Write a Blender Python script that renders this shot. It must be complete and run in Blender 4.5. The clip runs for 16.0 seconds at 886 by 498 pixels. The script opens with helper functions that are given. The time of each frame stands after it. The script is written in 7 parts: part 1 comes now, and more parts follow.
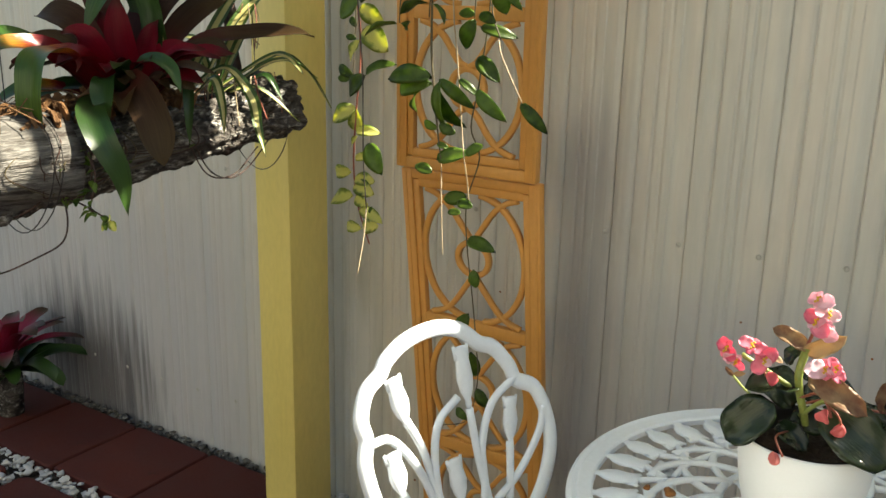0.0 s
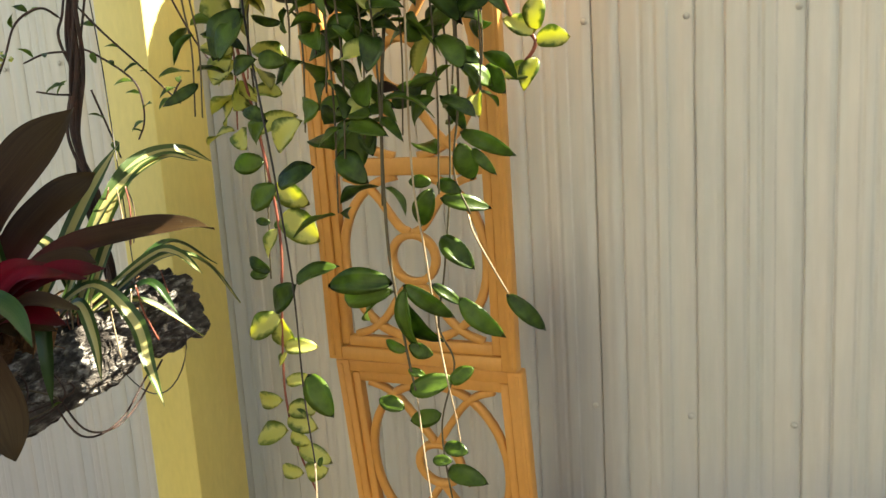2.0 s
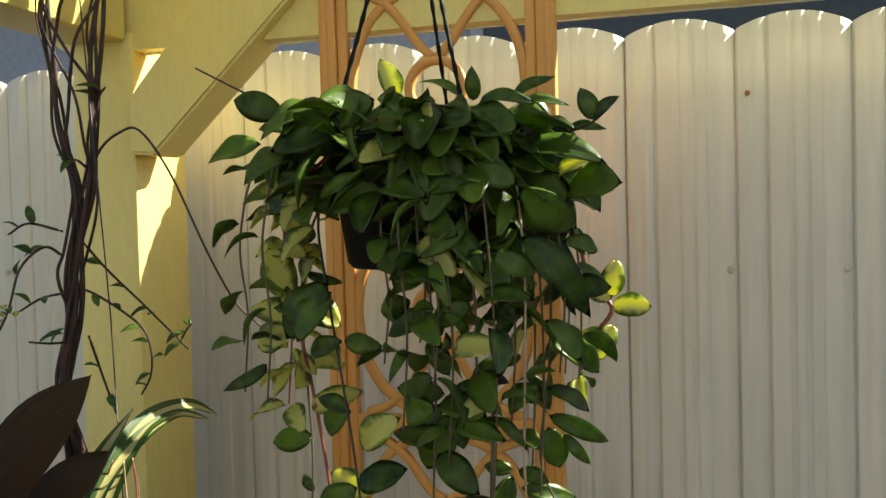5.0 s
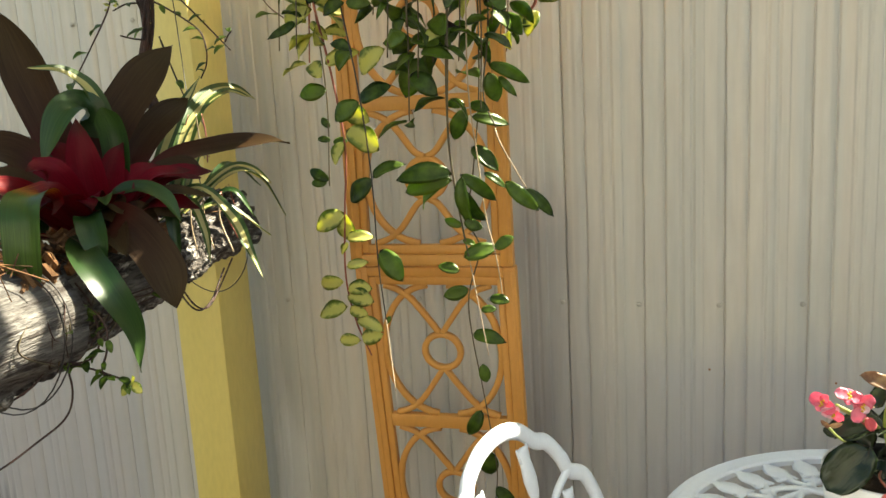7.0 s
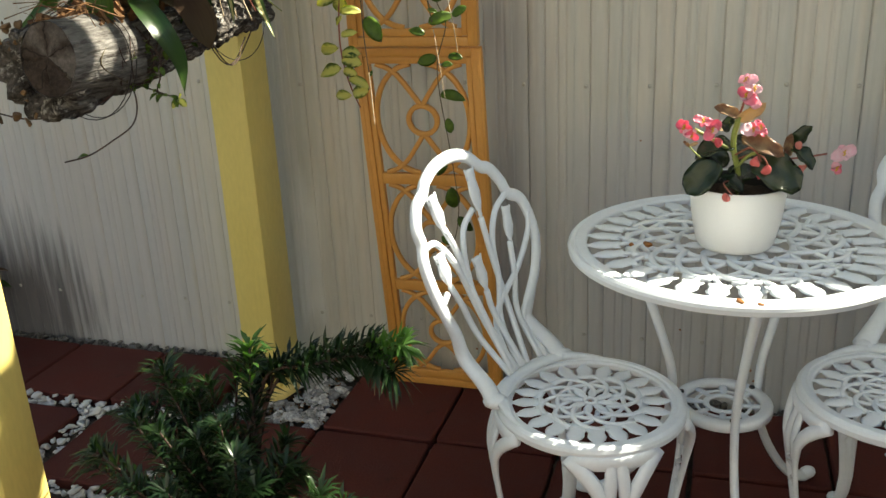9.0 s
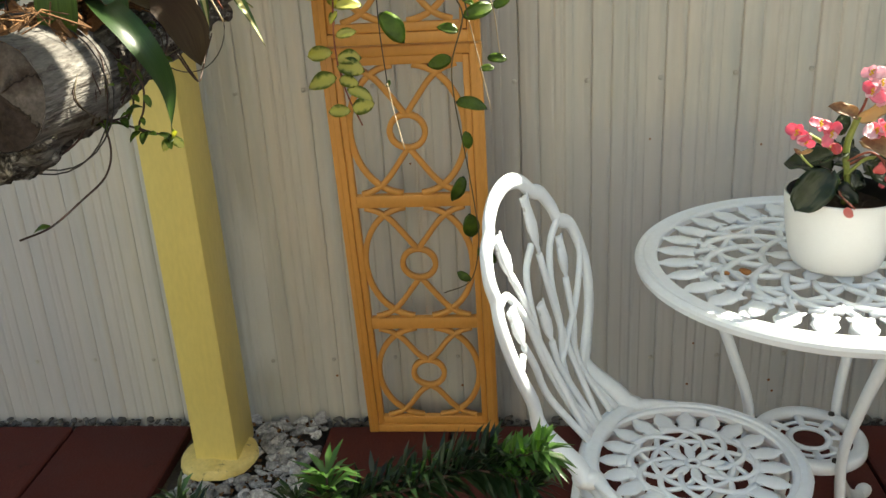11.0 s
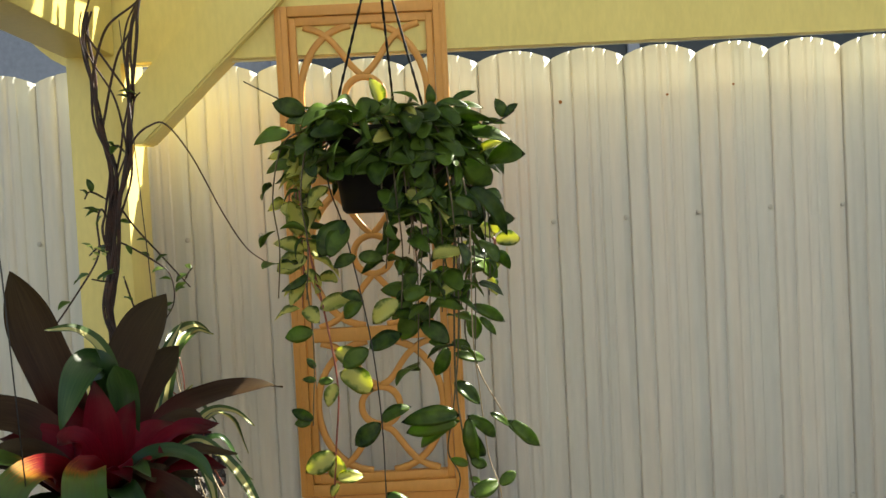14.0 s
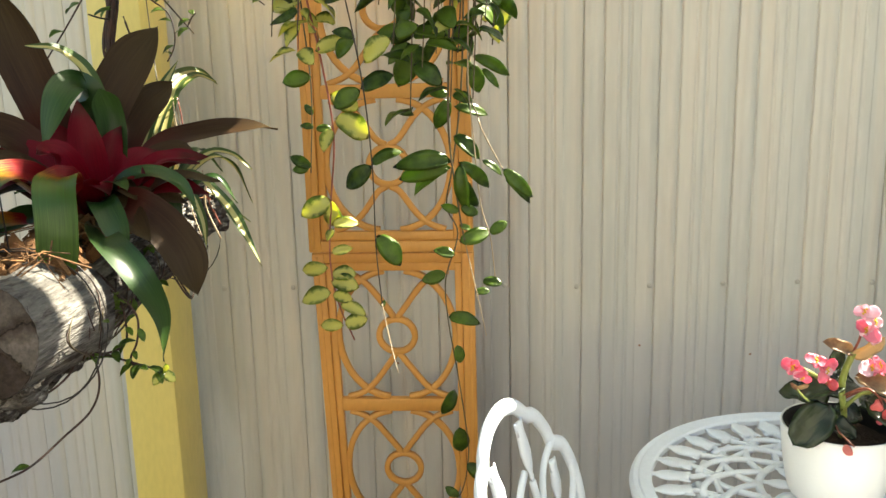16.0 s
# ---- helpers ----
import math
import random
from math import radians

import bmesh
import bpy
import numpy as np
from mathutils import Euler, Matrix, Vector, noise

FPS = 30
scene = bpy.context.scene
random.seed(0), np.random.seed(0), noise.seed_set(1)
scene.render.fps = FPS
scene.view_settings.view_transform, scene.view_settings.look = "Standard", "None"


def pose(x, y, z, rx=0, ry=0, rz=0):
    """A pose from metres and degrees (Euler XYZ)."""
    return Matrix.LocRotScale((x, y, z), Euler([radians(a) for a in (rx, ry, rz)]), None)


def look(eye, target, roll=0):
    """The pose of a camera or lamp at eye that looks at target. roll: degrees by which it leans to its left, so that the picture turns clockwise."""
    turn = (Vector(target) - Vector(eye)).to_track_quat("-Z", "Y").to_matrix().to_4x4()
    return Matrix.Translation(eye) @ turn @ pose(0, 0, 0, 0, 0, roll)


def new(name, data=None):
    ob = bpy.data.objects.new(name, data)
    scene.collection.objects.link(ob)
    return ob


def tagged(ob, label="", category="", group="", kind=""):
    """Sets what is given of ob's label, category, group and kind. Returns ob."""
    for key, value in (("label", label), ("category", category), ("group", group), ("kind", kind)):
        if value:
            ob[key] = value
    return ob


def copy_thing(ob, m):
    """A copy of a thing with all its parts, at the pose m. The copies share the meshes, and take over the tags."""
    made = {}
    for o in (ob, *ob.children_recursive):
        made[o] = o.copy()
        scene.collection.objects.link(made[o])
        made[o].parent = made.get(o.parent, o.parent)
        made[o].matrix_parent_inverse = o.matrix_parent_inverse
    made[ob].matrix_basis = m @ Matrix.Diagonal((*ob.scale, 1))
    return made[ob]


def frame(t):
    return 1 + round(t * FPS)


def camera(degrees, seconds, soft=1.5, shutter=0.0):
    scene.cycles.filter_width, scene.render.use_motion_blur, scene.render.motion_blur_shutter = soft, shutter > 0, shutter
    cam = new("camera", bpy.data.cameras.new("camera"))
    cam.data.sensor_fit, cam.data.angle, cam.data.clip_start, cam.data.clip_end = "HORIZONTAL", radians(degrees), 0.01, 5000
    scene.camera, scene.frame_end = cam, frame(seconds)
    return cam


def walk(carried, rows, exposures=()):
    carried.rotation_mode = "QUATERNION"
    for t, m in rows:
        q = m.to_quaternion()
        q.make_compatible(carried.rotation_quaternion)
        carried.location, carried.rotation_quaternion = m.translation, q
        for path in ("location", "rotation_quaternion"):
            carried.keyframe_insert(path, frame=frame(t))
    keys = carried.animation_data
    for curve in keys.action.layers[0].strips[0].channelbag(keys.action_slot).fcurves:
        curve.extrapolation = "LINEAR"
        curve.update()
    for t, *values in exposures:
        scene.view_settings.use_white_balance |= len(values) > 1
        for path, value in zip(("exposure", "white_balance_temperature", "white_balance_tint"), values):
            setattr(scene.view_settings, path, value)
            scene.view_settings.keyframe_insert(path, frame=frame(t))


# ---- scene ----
cam = camera(52.1, 16.0)
PATH = [
    (0, (0.886, -1.52, 1.288), (-0.133, 0.116, 0.754), 1.3),
    (0.5, (0.73, -1.433, 1.315), (-0.062, 0.312, 0.744), -0.8),
    (1, (0.693, -1.229, 1.355), (0.011, 0.579, 0.84), -5.3),
    (1.5, (0.631, -1.204, 1.383), (-0.105, 0.604, 0.947), -5.6),
    (2, (0.583, -1.213, 1.395), (-0.221, 0.577, 1.01), -3.7),
    (2.5, (0.578, -1.214, 1.438), (-0.313, 0.556, 1.166), -2.5),
    (3, (0.528, -1.237, 1.525), (-0.357, 0.550, 1.372), -1.2),
    (3.2, (0.530, -1.236, 1.536), (-0.369, 0.545, 1.409), -1.1),
    (5.5, (0.266, -1.158, 1.525), (-0.193, 0.788, 1.462), -1.0),
    (6, (0.254, -1.218, 1.453), (-0.23, 0.712, 1.25), -0.1),
    (6.5, (0.336, -1.389, 1.406), (-0.173, 0.515, 1.066), -1.1),
    (7, (0.466, -1.615, 1.329), (-0.058, 0.273, 0.927), -3.3),
    (7.5, (0.487, -1.845, 1.282), (0.007, 0.029, 0.774), -3.8),
    (8, (0.597, -1.98, 1.26), (0.075, -0.143, 0.666), -3.9),
    (8.5, (0.697, -2.024, 1.232), (0.146, -0.218, 0.573), -3.2),
    (9, (0.69, -2.035, 1.239), (0.12, -0.247, 0.549), -2.8),
    (9.2, (0.679, -2.022, 1.246), (0.1, -0.238, 0.552), -2.4),
    (11.5, (0.15, -1.707, 1.241), (0.088, 0.141, 0.478), -3.0),
    (12, (0.124, -1.697, 1.282), (0.141, 0.205, 0.663), -2.2),
    (12.5, (0.12, -1.696, 1.346), (0.153, 0.261, 0.937), -2.2),
    (13, (0.109, -1.7, 1.42), (0.136, 0.286, 1.19), -2.9),
    (13.5, (0.102, -1.711, 1.459), (0.135, 0.286, 1.36), -3.1),
    (14, (0.105, -1.721, 1.472), (0.136, 0.278, 1.402), -2.9),
    (14.5, (0.113, -1.715, 1.439), (0.143, 0.278, 1.275), -2.8),
    (15, (0.13, -1.703, 1.399), (0.112, 0.278, 1.127), -2.7),
    (15.5, (0.139, -1.699, 1.39), (0.062, 0.268, 1.034), -2.6),
    (16, (0.216, -1.705, 1.341), (0.081, 0.242, 0.903), -1.4),
]
EXPOSURES = [(0, 2.05, 7200, 2), (0.5, 2.31, 7250, 2), (1, 2.31, 7300, 2), (1.5, 2.27, 7300, 2), (2, 2.42, 7300, 2), (3, 2.15, 6900, 2), (5.5, 1.62, 6700, 2), (6, 2.16, 7000, 2), (6.5, 2.34, 7200, 2), (7, 2.27, 7300, 2), (7.5, 2.19, 7300, 2), (8, 1.97, 7300, 2), (9, 1.88, 7050, 2), (11.5, 2.24, 7200, 2), (12, 2.40, 7300, 2), (12.5, 2.68, 7300, 2), (13, 2.49, 7100, 2), (13.5, 2.19, 6800, 2), (14, 1.94, 6800, 2), (14.5, 2.09, 7000, 2), (15, 2.29, 7200, 2), (16, 2.59, 7200, 2)]
walk(cam, [(t, look(eye, target, roll)) for t, eye, target, roll in PATH], EXPOSURES)

# ---- world and light ----
SUN = Vector((1.5, 1.0, 1.62)).normalized()
world = bpy.data.worlds.new("sky")
scene.world = world
world.use_nodes = True
wn = world.node_tree.nodes
sky = wn.new("ShaderNodeTexSky")
sky.sky_type = "NISHITA"
sky.sun_disc = False
sky.sun_elevation = math.asin(SUN.z)
sky.sun_rotation = math.atan2(SUN.x, SUN.y)
wn["Background"].inputs[1].default_value = 0.062
world.node_tree.links.new(sky.outputs[0], wn["Background"].inputs[0])
sun = new("sun", bpy.data.lights.new("sun", "SUN"))
sun.data.energy = 5.0
sun.data.angle = radians(0.5)
sun.data.color = (1.0, 0.94, 0.84)
sun.matrix_world = look(SUN * 20, (0, 0, 0))


# ---- materials ----
def nodes(name, rough=0.6, metal=0.0, spec=0.5):
    m = bpy.data.materials.new(name)
    m.use_nodes = True
    t = m.node_tree
    b = t.nodes["Principled BSDF"]
    b.inputs["Roughness"].default_value = rough
    b.inputs["Metallic"].default_value = metal
    b.inputs["Specular IOR Level"].default_value = spec
    return m, t, b


def coord(t, scale=(1, 1, 1), kind="Object"):
    c = t.nodes.new("ShaderNodeTexCoord")
    mp = t.nodes.new("ShaderNodeMapping")
    mp.inputs["Scale"].default_value = scale
    t.links.new(c.outputs[kind], mp.inputs[0])
    return mp.outputs[0]


def noise_tex(t, vec, scale, detail=5, rough=0.55):
    n = t.nodes.new("ShaderNodeTexNoise")
    n.inputs["Scale"].default_value = scale
    n.inputs["Detail"].default_value = detail
    n.inputs["Roughness"].default_value = rough
    t.links.new(vec, n.inputs["Vector"])
    return n.outputs["Fac"]


def ramp(t, fac, stops):
    r = t.nodes.new("ShaderNodeValToRGB")
    e = r.color_ramp.elements
    while len(e) < len(stops):
        e.new(0.5)
    for el, (p, c) in zip(e, stops):
        el.position = p
        el.color = (*c, 1)
    t.links.new(fac, r.inputs[0])
    return r.outputs[0]


def mix(t, fac, a, b, mode="MIX"):
    m = t.nodes.new("ShaderNodeMixRGB")
    m.blend_type = mode
    for k, v in enumerate((fac, a, b)):
        if isinstance(v, (int, float)):
            m.inputs[k].default_value = v
        elif isinstance(v, tuple):
            m.inputs[k].default_value = (*v, 1)
        else:
            t.links.new(v, m.inputs[k])
    return m.outputs[0]


def bump(t, b, fac, strength, dist):
    n = t.nodes.new("ShaderNodeBump")
    n.inputs["Strength"].default_value = strength
    n.inputs["Distance"].default_value = dist
    t.links.new(fac, n.inputs["Height"])
    t.links.new(n.outputs[0], b.inputs["Normal"])


def mottled(name, a, b_, scale=8, fine=90, rough=0.6, bumpy=0.3, dist=0.002, stretch=(1, 1, 1), spec=0.5, stain=None, per_object=0.0, grain=0.14):
    """Two tones in broad patches, with fine grain and relief, and stains where given."""
    m, t, b = nodes(name, rough, 0, spec)
    v = coord(t, stretch)
    big = noise_tex(t, v, scale, 4)
    small = noise_tex(t, v, fine, 3)
    c = ramp(t, big, [(0.3, a), (0.7, b_)])
    g = ramp(t, small, [(0.3, (1 - grain,) * 3), (0.7, (1 + grain * 0.7,) * 3)])
    c = mix(t, 1.0, c, g, "MULTIPLY")
    if stain:
        colour, at, amount = stain
        s = ramp(t, noise_tex(t, v, scale * 2.3, 6, 0.7), [(at, (0, 0, 0)), (at + 0.12, (amount, amount, amount))])
        c = mix(t, s, c, colour)
    if per_object:
        o = t.nodes.new("ShaderNodeObjectInfo")
        k = ramp(t, o.outputs["Random"], [(0.0, (1 - per_object,) * 3), (1.0, (1 + per_object,) * 3)])
        c = mix(t, 1.0, c, k, "MULTIPLY")
    t.links.new(c, b.inputs["Base Color"])
    r = ramp(t, big, [(0.3, (rough * 0.85,) * 3), (0.7, (min(1, rough * 1.15),) * 3)])
    t.links.new(r, b.inputs["Roughness"])
    if bumpy:
        bump(t, b, small, bumpy, dist)
    return m


def leafy(name, a, b_, centre=None, rough=0.35, through_light=0.35, glow=None, vein=0.0, spec=0.45):
    """A leaf: shaded by noise, with light coming through it. centre: colour along the midrib, for variegated leaves."""
    m, t, b = nodes(name, rough, 0, spec)
    v = coord(t)
    o = t.nodes.new("ShaderNodeObjectInfo")
    n = noise_tex(t, v, 3.0, 3)
    add = t.nodes.new("ShaderNodeMath")
    add.operation = "MULTIPLY_ADD"
    add.inputs[1].default_value = 0.5
    t.links.new(o.outputs["Random"], add.inputs[0])
    t.links.new(n, add.inputs[2])
    c = ramp(t, add.outputs[0], [(0.35, a), (0.95, b_)])
    if centre:
        sep = t.nodes.new("ShaderNodeSeparateXYZ")
        t.links.new(v, sep.inputs[0])
        ab = t.nodes.new("ShaderNodeMath")
        ab.operation = "ABSOLUTE"
        t.links.new(sep.outputs[1], ab.inputs[0])
        w = t.nodes.new("ShaderNodeMath")
        w.operation = "MULTIPLY_ADD"
        w.inputs[1].default_value = 0.34
        t.links.new(noise_tex(t, v, 5.0, 3), w.inputs[0])
        t.links.new(ab.outputs[0], w.inputs[2])
        k = ramp(t, w.outputs[0], [(0.31, (0, 0, 0)), (0.40, (1, 1, 1))])
        c = mix(t, k, centre, c)
    t.links.new(c, b.inputs["Base Color"])
    tr = t.nodes.new("ShaderNodeBsdfTranslucent")
    tc = mix(t, 1.0, c, glow or (1.5, 1.5, 0.6), "MULTIPLY")
    t.links.new(tc, tr.inputs[0])
    ms = t.nodes.new("ShaderNodeMixShader")
    ms.inputs[0].default_value = through_light
    t.links.new(b.outputs[0], ms.inputs[1])
    t.links.new(tr.outputs[0], ms.inputs[2])
    t.links.new(ms.outputs[0], t.nodes["Material Output"].inputs[0])
    if vein:
        bump(t, b, noise_tex(t, coord(t, (4, 30, 1)), 1.0, 2), vein, 0.01)
    return m


def banded(name, bands, rough=0.35, through_light=0.3, spec=0.45):
    """A strap leaf whose colour runs along it (UV x from base to tip), with darker and lighter streaks."""
    m, t, b = nodes(name, rough, 0, spec)
    uv = t.nodes.new("ShaderNodeUVMap")
    sep = t.nodes.new("ShaderNodeSeparateXYZ")
    t.links.new(uv.outputs[0], sep.inputs[0])
    mp = t.nodes.new("ShaderNodeMapping")
    mp.inputs["Scale"].default_value = (1.5, 14, 1)
    t.links.new(uv.outputs[0], mp.inputs[0])
    n = noise_tex(t, mp.outputs[0], 2.0, 3)
    f = t.nodes.new("ShaderNodeMath")
    f.operation = "MULTIPLY_ADD"
    f.inputs[1].default_value = 0.24
    t.links.new(n, f.inputs[0])
    t.links.new(sep.outputs[0], f.inputs[2])
    c = ramp(t, f.outputs[0], bands)
    st = ramp(t, n, [(0.3, (0.75,) * 3), (0.7, (1.2,) * 3)])
    c = mix(t, 1.0, c, st, "MULTIPLY")
    t.links.new(c, b.inputs["Base Color"])
    tr = t.nodes.new("ShaderNodeBsdfTranslucent")
    t.links.new(mix(t, 1.0, c, (1.6, 1.6, 0.9), "MULTIPLY"), tr.inputs[0])
    ms = t.nodes.new("ShaderNodeMixShader")
    ms.inputs[0].default_value = through_light
    t.links.new(b.outputs[0], ms.inputs[1])
    t.links.new(tr.outputs[0], ms.inputs[2])
    t.links.new(ms.outputs[0], t.nodes["Material Output"].inputs[0])
    return m


def striped(name, edge, middle, at=0.3, rough=0.4, through_light=0.35):
    """A strap leaf with a pale stripe or margin across its width (UV y)."""
    m, t, b = nodes(name, rough, 0, 0.5)
    uv = t.nodes.new("ShaderNodeUVMap")
    sep = t.nodes.new("ShaderNodeSeparateXYZ")
    t.links.new(uv.outputs[0], sep.inputs[0])
    c = ramp(t, sep.outputs[1], [(0.0, edge), (at - 0.04, edge), (at, middle), (1 - at, middle), (1 - at + 0.04, edge)])
    t.links.new(c, b.inputs["Base Color"])
    tr = t.nodes.new("ShaderNodeBsdfTranslucent")
    t.links.new(c, tr.inputs[0])
    ms = t.nodes.new("ShaderNodeMixShader")
    ms.inputs[0].default_value = through_light
    t.links.new(b.outputs[0], ms.inputs[1])
    t.links.new(tr.outputs[0], ms.inputs[2])
    t.links.new(ms.outputs[0], t.nodes["Material Output"].inputs[0])
    return m


M_FENCE = mottled("fence_paint", (0.49, 0.47, 0.425), (0.57, 0.545, 0.495), 2.5, 60, 0.33, 0.12, 0.001, (1, 1, 0.12), 0.5, ((0.36, 0.31, 0.24), 0.66, 0.35), 0.0, 0.06)
# black mould low on one stretch of the fence, running down in streaks
t_ = M_FENCE.node_tree
b_ = t_.nodes["Principled BSDF"]
old_ = b_.inputs["Base Color"].links[0].from_socket
geo_ = t_.nodes.new("ShaderNodeNewGeometry")
map_ = t_.nodes.new("ShaderNodeMapping")
map_.inputs["Scale"].default_value = (1, 1, 0.07)
t_.links.new(geo_.outputs["Position"], map_.inputs[0])
streak_ = noise_tex(t_, map_.outputs[0], 38, 4)
off_ = t_.nodes.new("ShaderNodeVectorMath")
off_.operation = "SUBTRACT"
off_.inputs[1].default_value = (-1.52, 0.185, 0.06)
t_.links.new(geo_.outputs["Position"], off_.inputs[0])
sq_ = t_.nodes.new("ShaderNodeVectorMath")
sq_.operation = "MULTIPLY"
sq_.inputs[1].default_value = (1.5, 1.0, 1.5)
t_.links.new(off_.outputs[0], sq_.inputs[0])
ln_ = t_.nodes.new("ShaderNodeVectorMath")
ln_.operation = "LENGTH"
t_.links.new(sq_.outputs[0], ln_.inputs[0])
ad_ = t_.nodes.new("ShaderNodeMath")
ad_.operation = "MULTIPLY_ADD"
ad_.inputs[1].default_value = 0.80
t_.links.new(streak_, ad_.inputs[0])
t_.links.new(ln_.outputs["Value"], ad_.inputs[2])
mould_ = ramp(t_, ad_.outputs[0], [(0.66, (0.82, 0.82, 0.82)), (1.02, (0, 0, 0))])
tint_map_ = t_.nodes.new("ShaderNodeMapping")
tint_map_.inputs["Scale"].default_value = (1, 1, 0.03)
t_.links.new(geo_.outputs["Position"], tint_map_.inputs[0])
tint_ = ramp(t_, noise_tex(t_, tint_map_.outputs[0], 26, 3), [(0.30, (0.90, 0.94, 0.955)), (0.50, (1.0, 1.0, 0.99)), (0.70, (1.06, 1.015, 0.965))])
old_ = mix(t_, 1.0, old_, tint_, "MULTIPLY")
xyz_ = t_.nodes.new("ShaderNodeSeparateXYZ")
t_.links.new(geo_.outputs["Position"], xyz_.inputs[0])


def fade(value, a, b, ragged=0.0):
    """From nought at a to one at b along a coordinate, its edge made ragged by the streaks."""
    if ragged:
        add = t_.nodes.new("ShaderNodeMath")
        add.operation = "MULTIPLY_ADD"
        add.inputs[1].default_value = ragged
        t_.links.new(streak_, add.inputs[0])
        t_.links.new(value, add.inputs[2])
        value = add.outputs[0]
    n = t_.nodes.new("ShaderNodeMapRange")
    n.interpolation_type = "SMOOTHSTEP"
    n.inputs["From Min"].default_value = a
    n.inputs["From Max"].default_value = b
    t_.links.new(value, n.inputs["Value"])
    return n.outputs["Result"]


# soft shade painted bluish into the low sheets by the table, dark streaks beside the trellis and a pale worn patch
# beside the post
cool_tint_ = mix(t_, 1.0, fade(xyz_.outputs["Z"], 0.90, 0.74, 0.16), fade(xyz_.outputs["X"], 0.15, 0.50), "MULTIPLY")
old_ = mix(t_, mix(t_, 1.0, cool_tint_, (0.55, 0.55, 0.55), "MULTIPLY"), old_, (0.42, 0.425, 0.455))
# bluish-grey tint low on the sheets left of the post
cool_tint_ = mix(t_, 1.0, fade(xyz_.outputs["Z"], 1.15, 0.55, 0.2), fade(xyz_.outputs["X"], -0.60, -0.95), "MULTIPLY")
old_ = mix(t_, mix(t_, 1.0, cool_tint_, (0.6, 0.6, 0.6), "MULTIPLY"), old_, (0.40, 0.39, 0.42))
# darker streaks right of the trellis, fading upwards and away from it
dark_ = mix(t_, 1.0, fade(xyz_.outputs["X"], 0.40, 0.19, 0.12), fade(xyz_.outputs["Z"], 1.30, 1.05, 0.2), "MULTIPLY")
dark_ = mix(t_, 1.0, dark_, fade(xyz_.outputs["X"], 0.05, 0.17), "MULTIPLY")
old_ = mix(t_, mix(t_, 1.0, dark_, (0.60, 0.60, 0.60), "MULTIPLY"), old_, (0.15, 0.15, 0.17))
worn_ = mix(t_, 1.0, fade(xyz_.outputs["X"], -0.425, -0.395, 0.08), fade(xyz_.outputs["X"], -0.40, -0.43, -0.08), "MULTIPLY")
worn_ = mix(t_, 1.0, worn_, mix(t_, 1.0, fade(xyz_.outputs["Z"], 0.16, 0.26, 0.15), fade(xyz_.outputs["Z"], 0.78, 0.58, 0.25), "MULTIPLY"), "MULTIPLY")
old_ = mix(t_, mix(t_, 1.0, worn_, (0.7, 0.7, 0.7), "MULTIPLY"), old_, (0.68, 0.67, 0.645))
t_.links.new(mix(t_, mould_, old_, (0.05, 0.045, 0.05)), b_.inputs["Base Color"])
M_YELLOW = mottled("yellow_paint", (0.68, 0.545, 0.160), (0.75, 0.605, 0.200), 5, 120, 0.45, 0.2, 0.0015, (1, 1, 0.3), 0.5, ((0.45, 0.33, 0.10), 0.68, 0.35), 0.0, 0.05)
M_FOOTING = mottled("dirty_yellow_paint", (0.62, 0.47, 0.14), (0.74, 0.58, 0.22), 18, 120, 0.6, 0.5, 0.003, (1, 1, 1), 0.4, ((0.06, 0.05, 0.03), 0.60, 0.85), 0.0, 0.10)
M_ORANGE = mottled("orange_plastic", (0.58, 0.26, 0.055), (0.68, 0.32, 0.075), 6, 140, 0.5, 0.15, 0.001, (1, 1, 0.5), 0.5, ((0.42, 0.17, 0.035), 0.66, 0.4), 0.0, 0.05)
M_WHITE = mottled("white_enamel", (0.71, 0.76, 0.82), (0.77, 0.81, 0.86), 9, 120, 0.34, 0.10, 0.0006, (1, 1, 1), 0.5, ((0.62, 0.60, 0.54), 0.70, 0.4), 0.0, 0.03)
M_POT = mottled("white_plastic", (0.80, 0.80, 0.785), (0.83, 0.83, 0.815), 5, 220, 0.35, 0.05, 0.0004, (1, 1, 1), 0.5, None, 0.0, 0.01)
M_BLACKPOT = mottled("black_plastic", (0.005, 0.004, 0.004), (0.009, 0.008, 0.007), 8, 100, 0.6, 0.1, spec=0.15)
M_PAVER = mottled("red_paver", (0.062, 0.0125, 0.009), (0.088, 0.018, 0.012), 6, 170, 0.85, 0.6, 0.002, (1, 1, 1), 0.3, ((0.030, 0.012, 0.009), 0.60, 0.6), 0.12)
M_SOIL = mottled("soil", (0.028, 0.019, 0.013), (0.06, 0.042, 0.03), 20, 150, 0.95, 1.0, 0.01, (1, 1, 1), 0.2)
M_EARTH = mottled("gravelly_ground", (0.045, 0.037, 0.03), (0.10, 0.085, 0.07), 14, 120, 0.95, 1.0, 0.01, (1, 1, 1), 0.2)
M_PEBBLE = mottled("pebble", (0.22, 0.21, 0.215), (0.60, 0.585, 0.575), 2.5, 30, 0.8, 0.5, 0.03, (1, 1, 1), 0.3, ((0.24, 0.18, 0.12), 0.62, 0.7), 0.45)
M_GRIT = mottled("dark_gravel", (0.05, 0.045, 0.04), (0.15, 0.14, 0.13), 25, 160, 0.8, 0.4, 0.001, (1, 1, 1), 0.3, ((0.06, 0.045, 0.03), 0.55, 0.7))
M_BARK = mottled("rough_bark", (0.018, 0.014, 0.012), (0.17, 0.15, 0.135), 16, 75, 0.95, 1.0, 0.014, (2, 0.8, 2), 0.2, ((0.46, 0.44, 0.41), 0.53, 0.85), 0.0, 0.5)
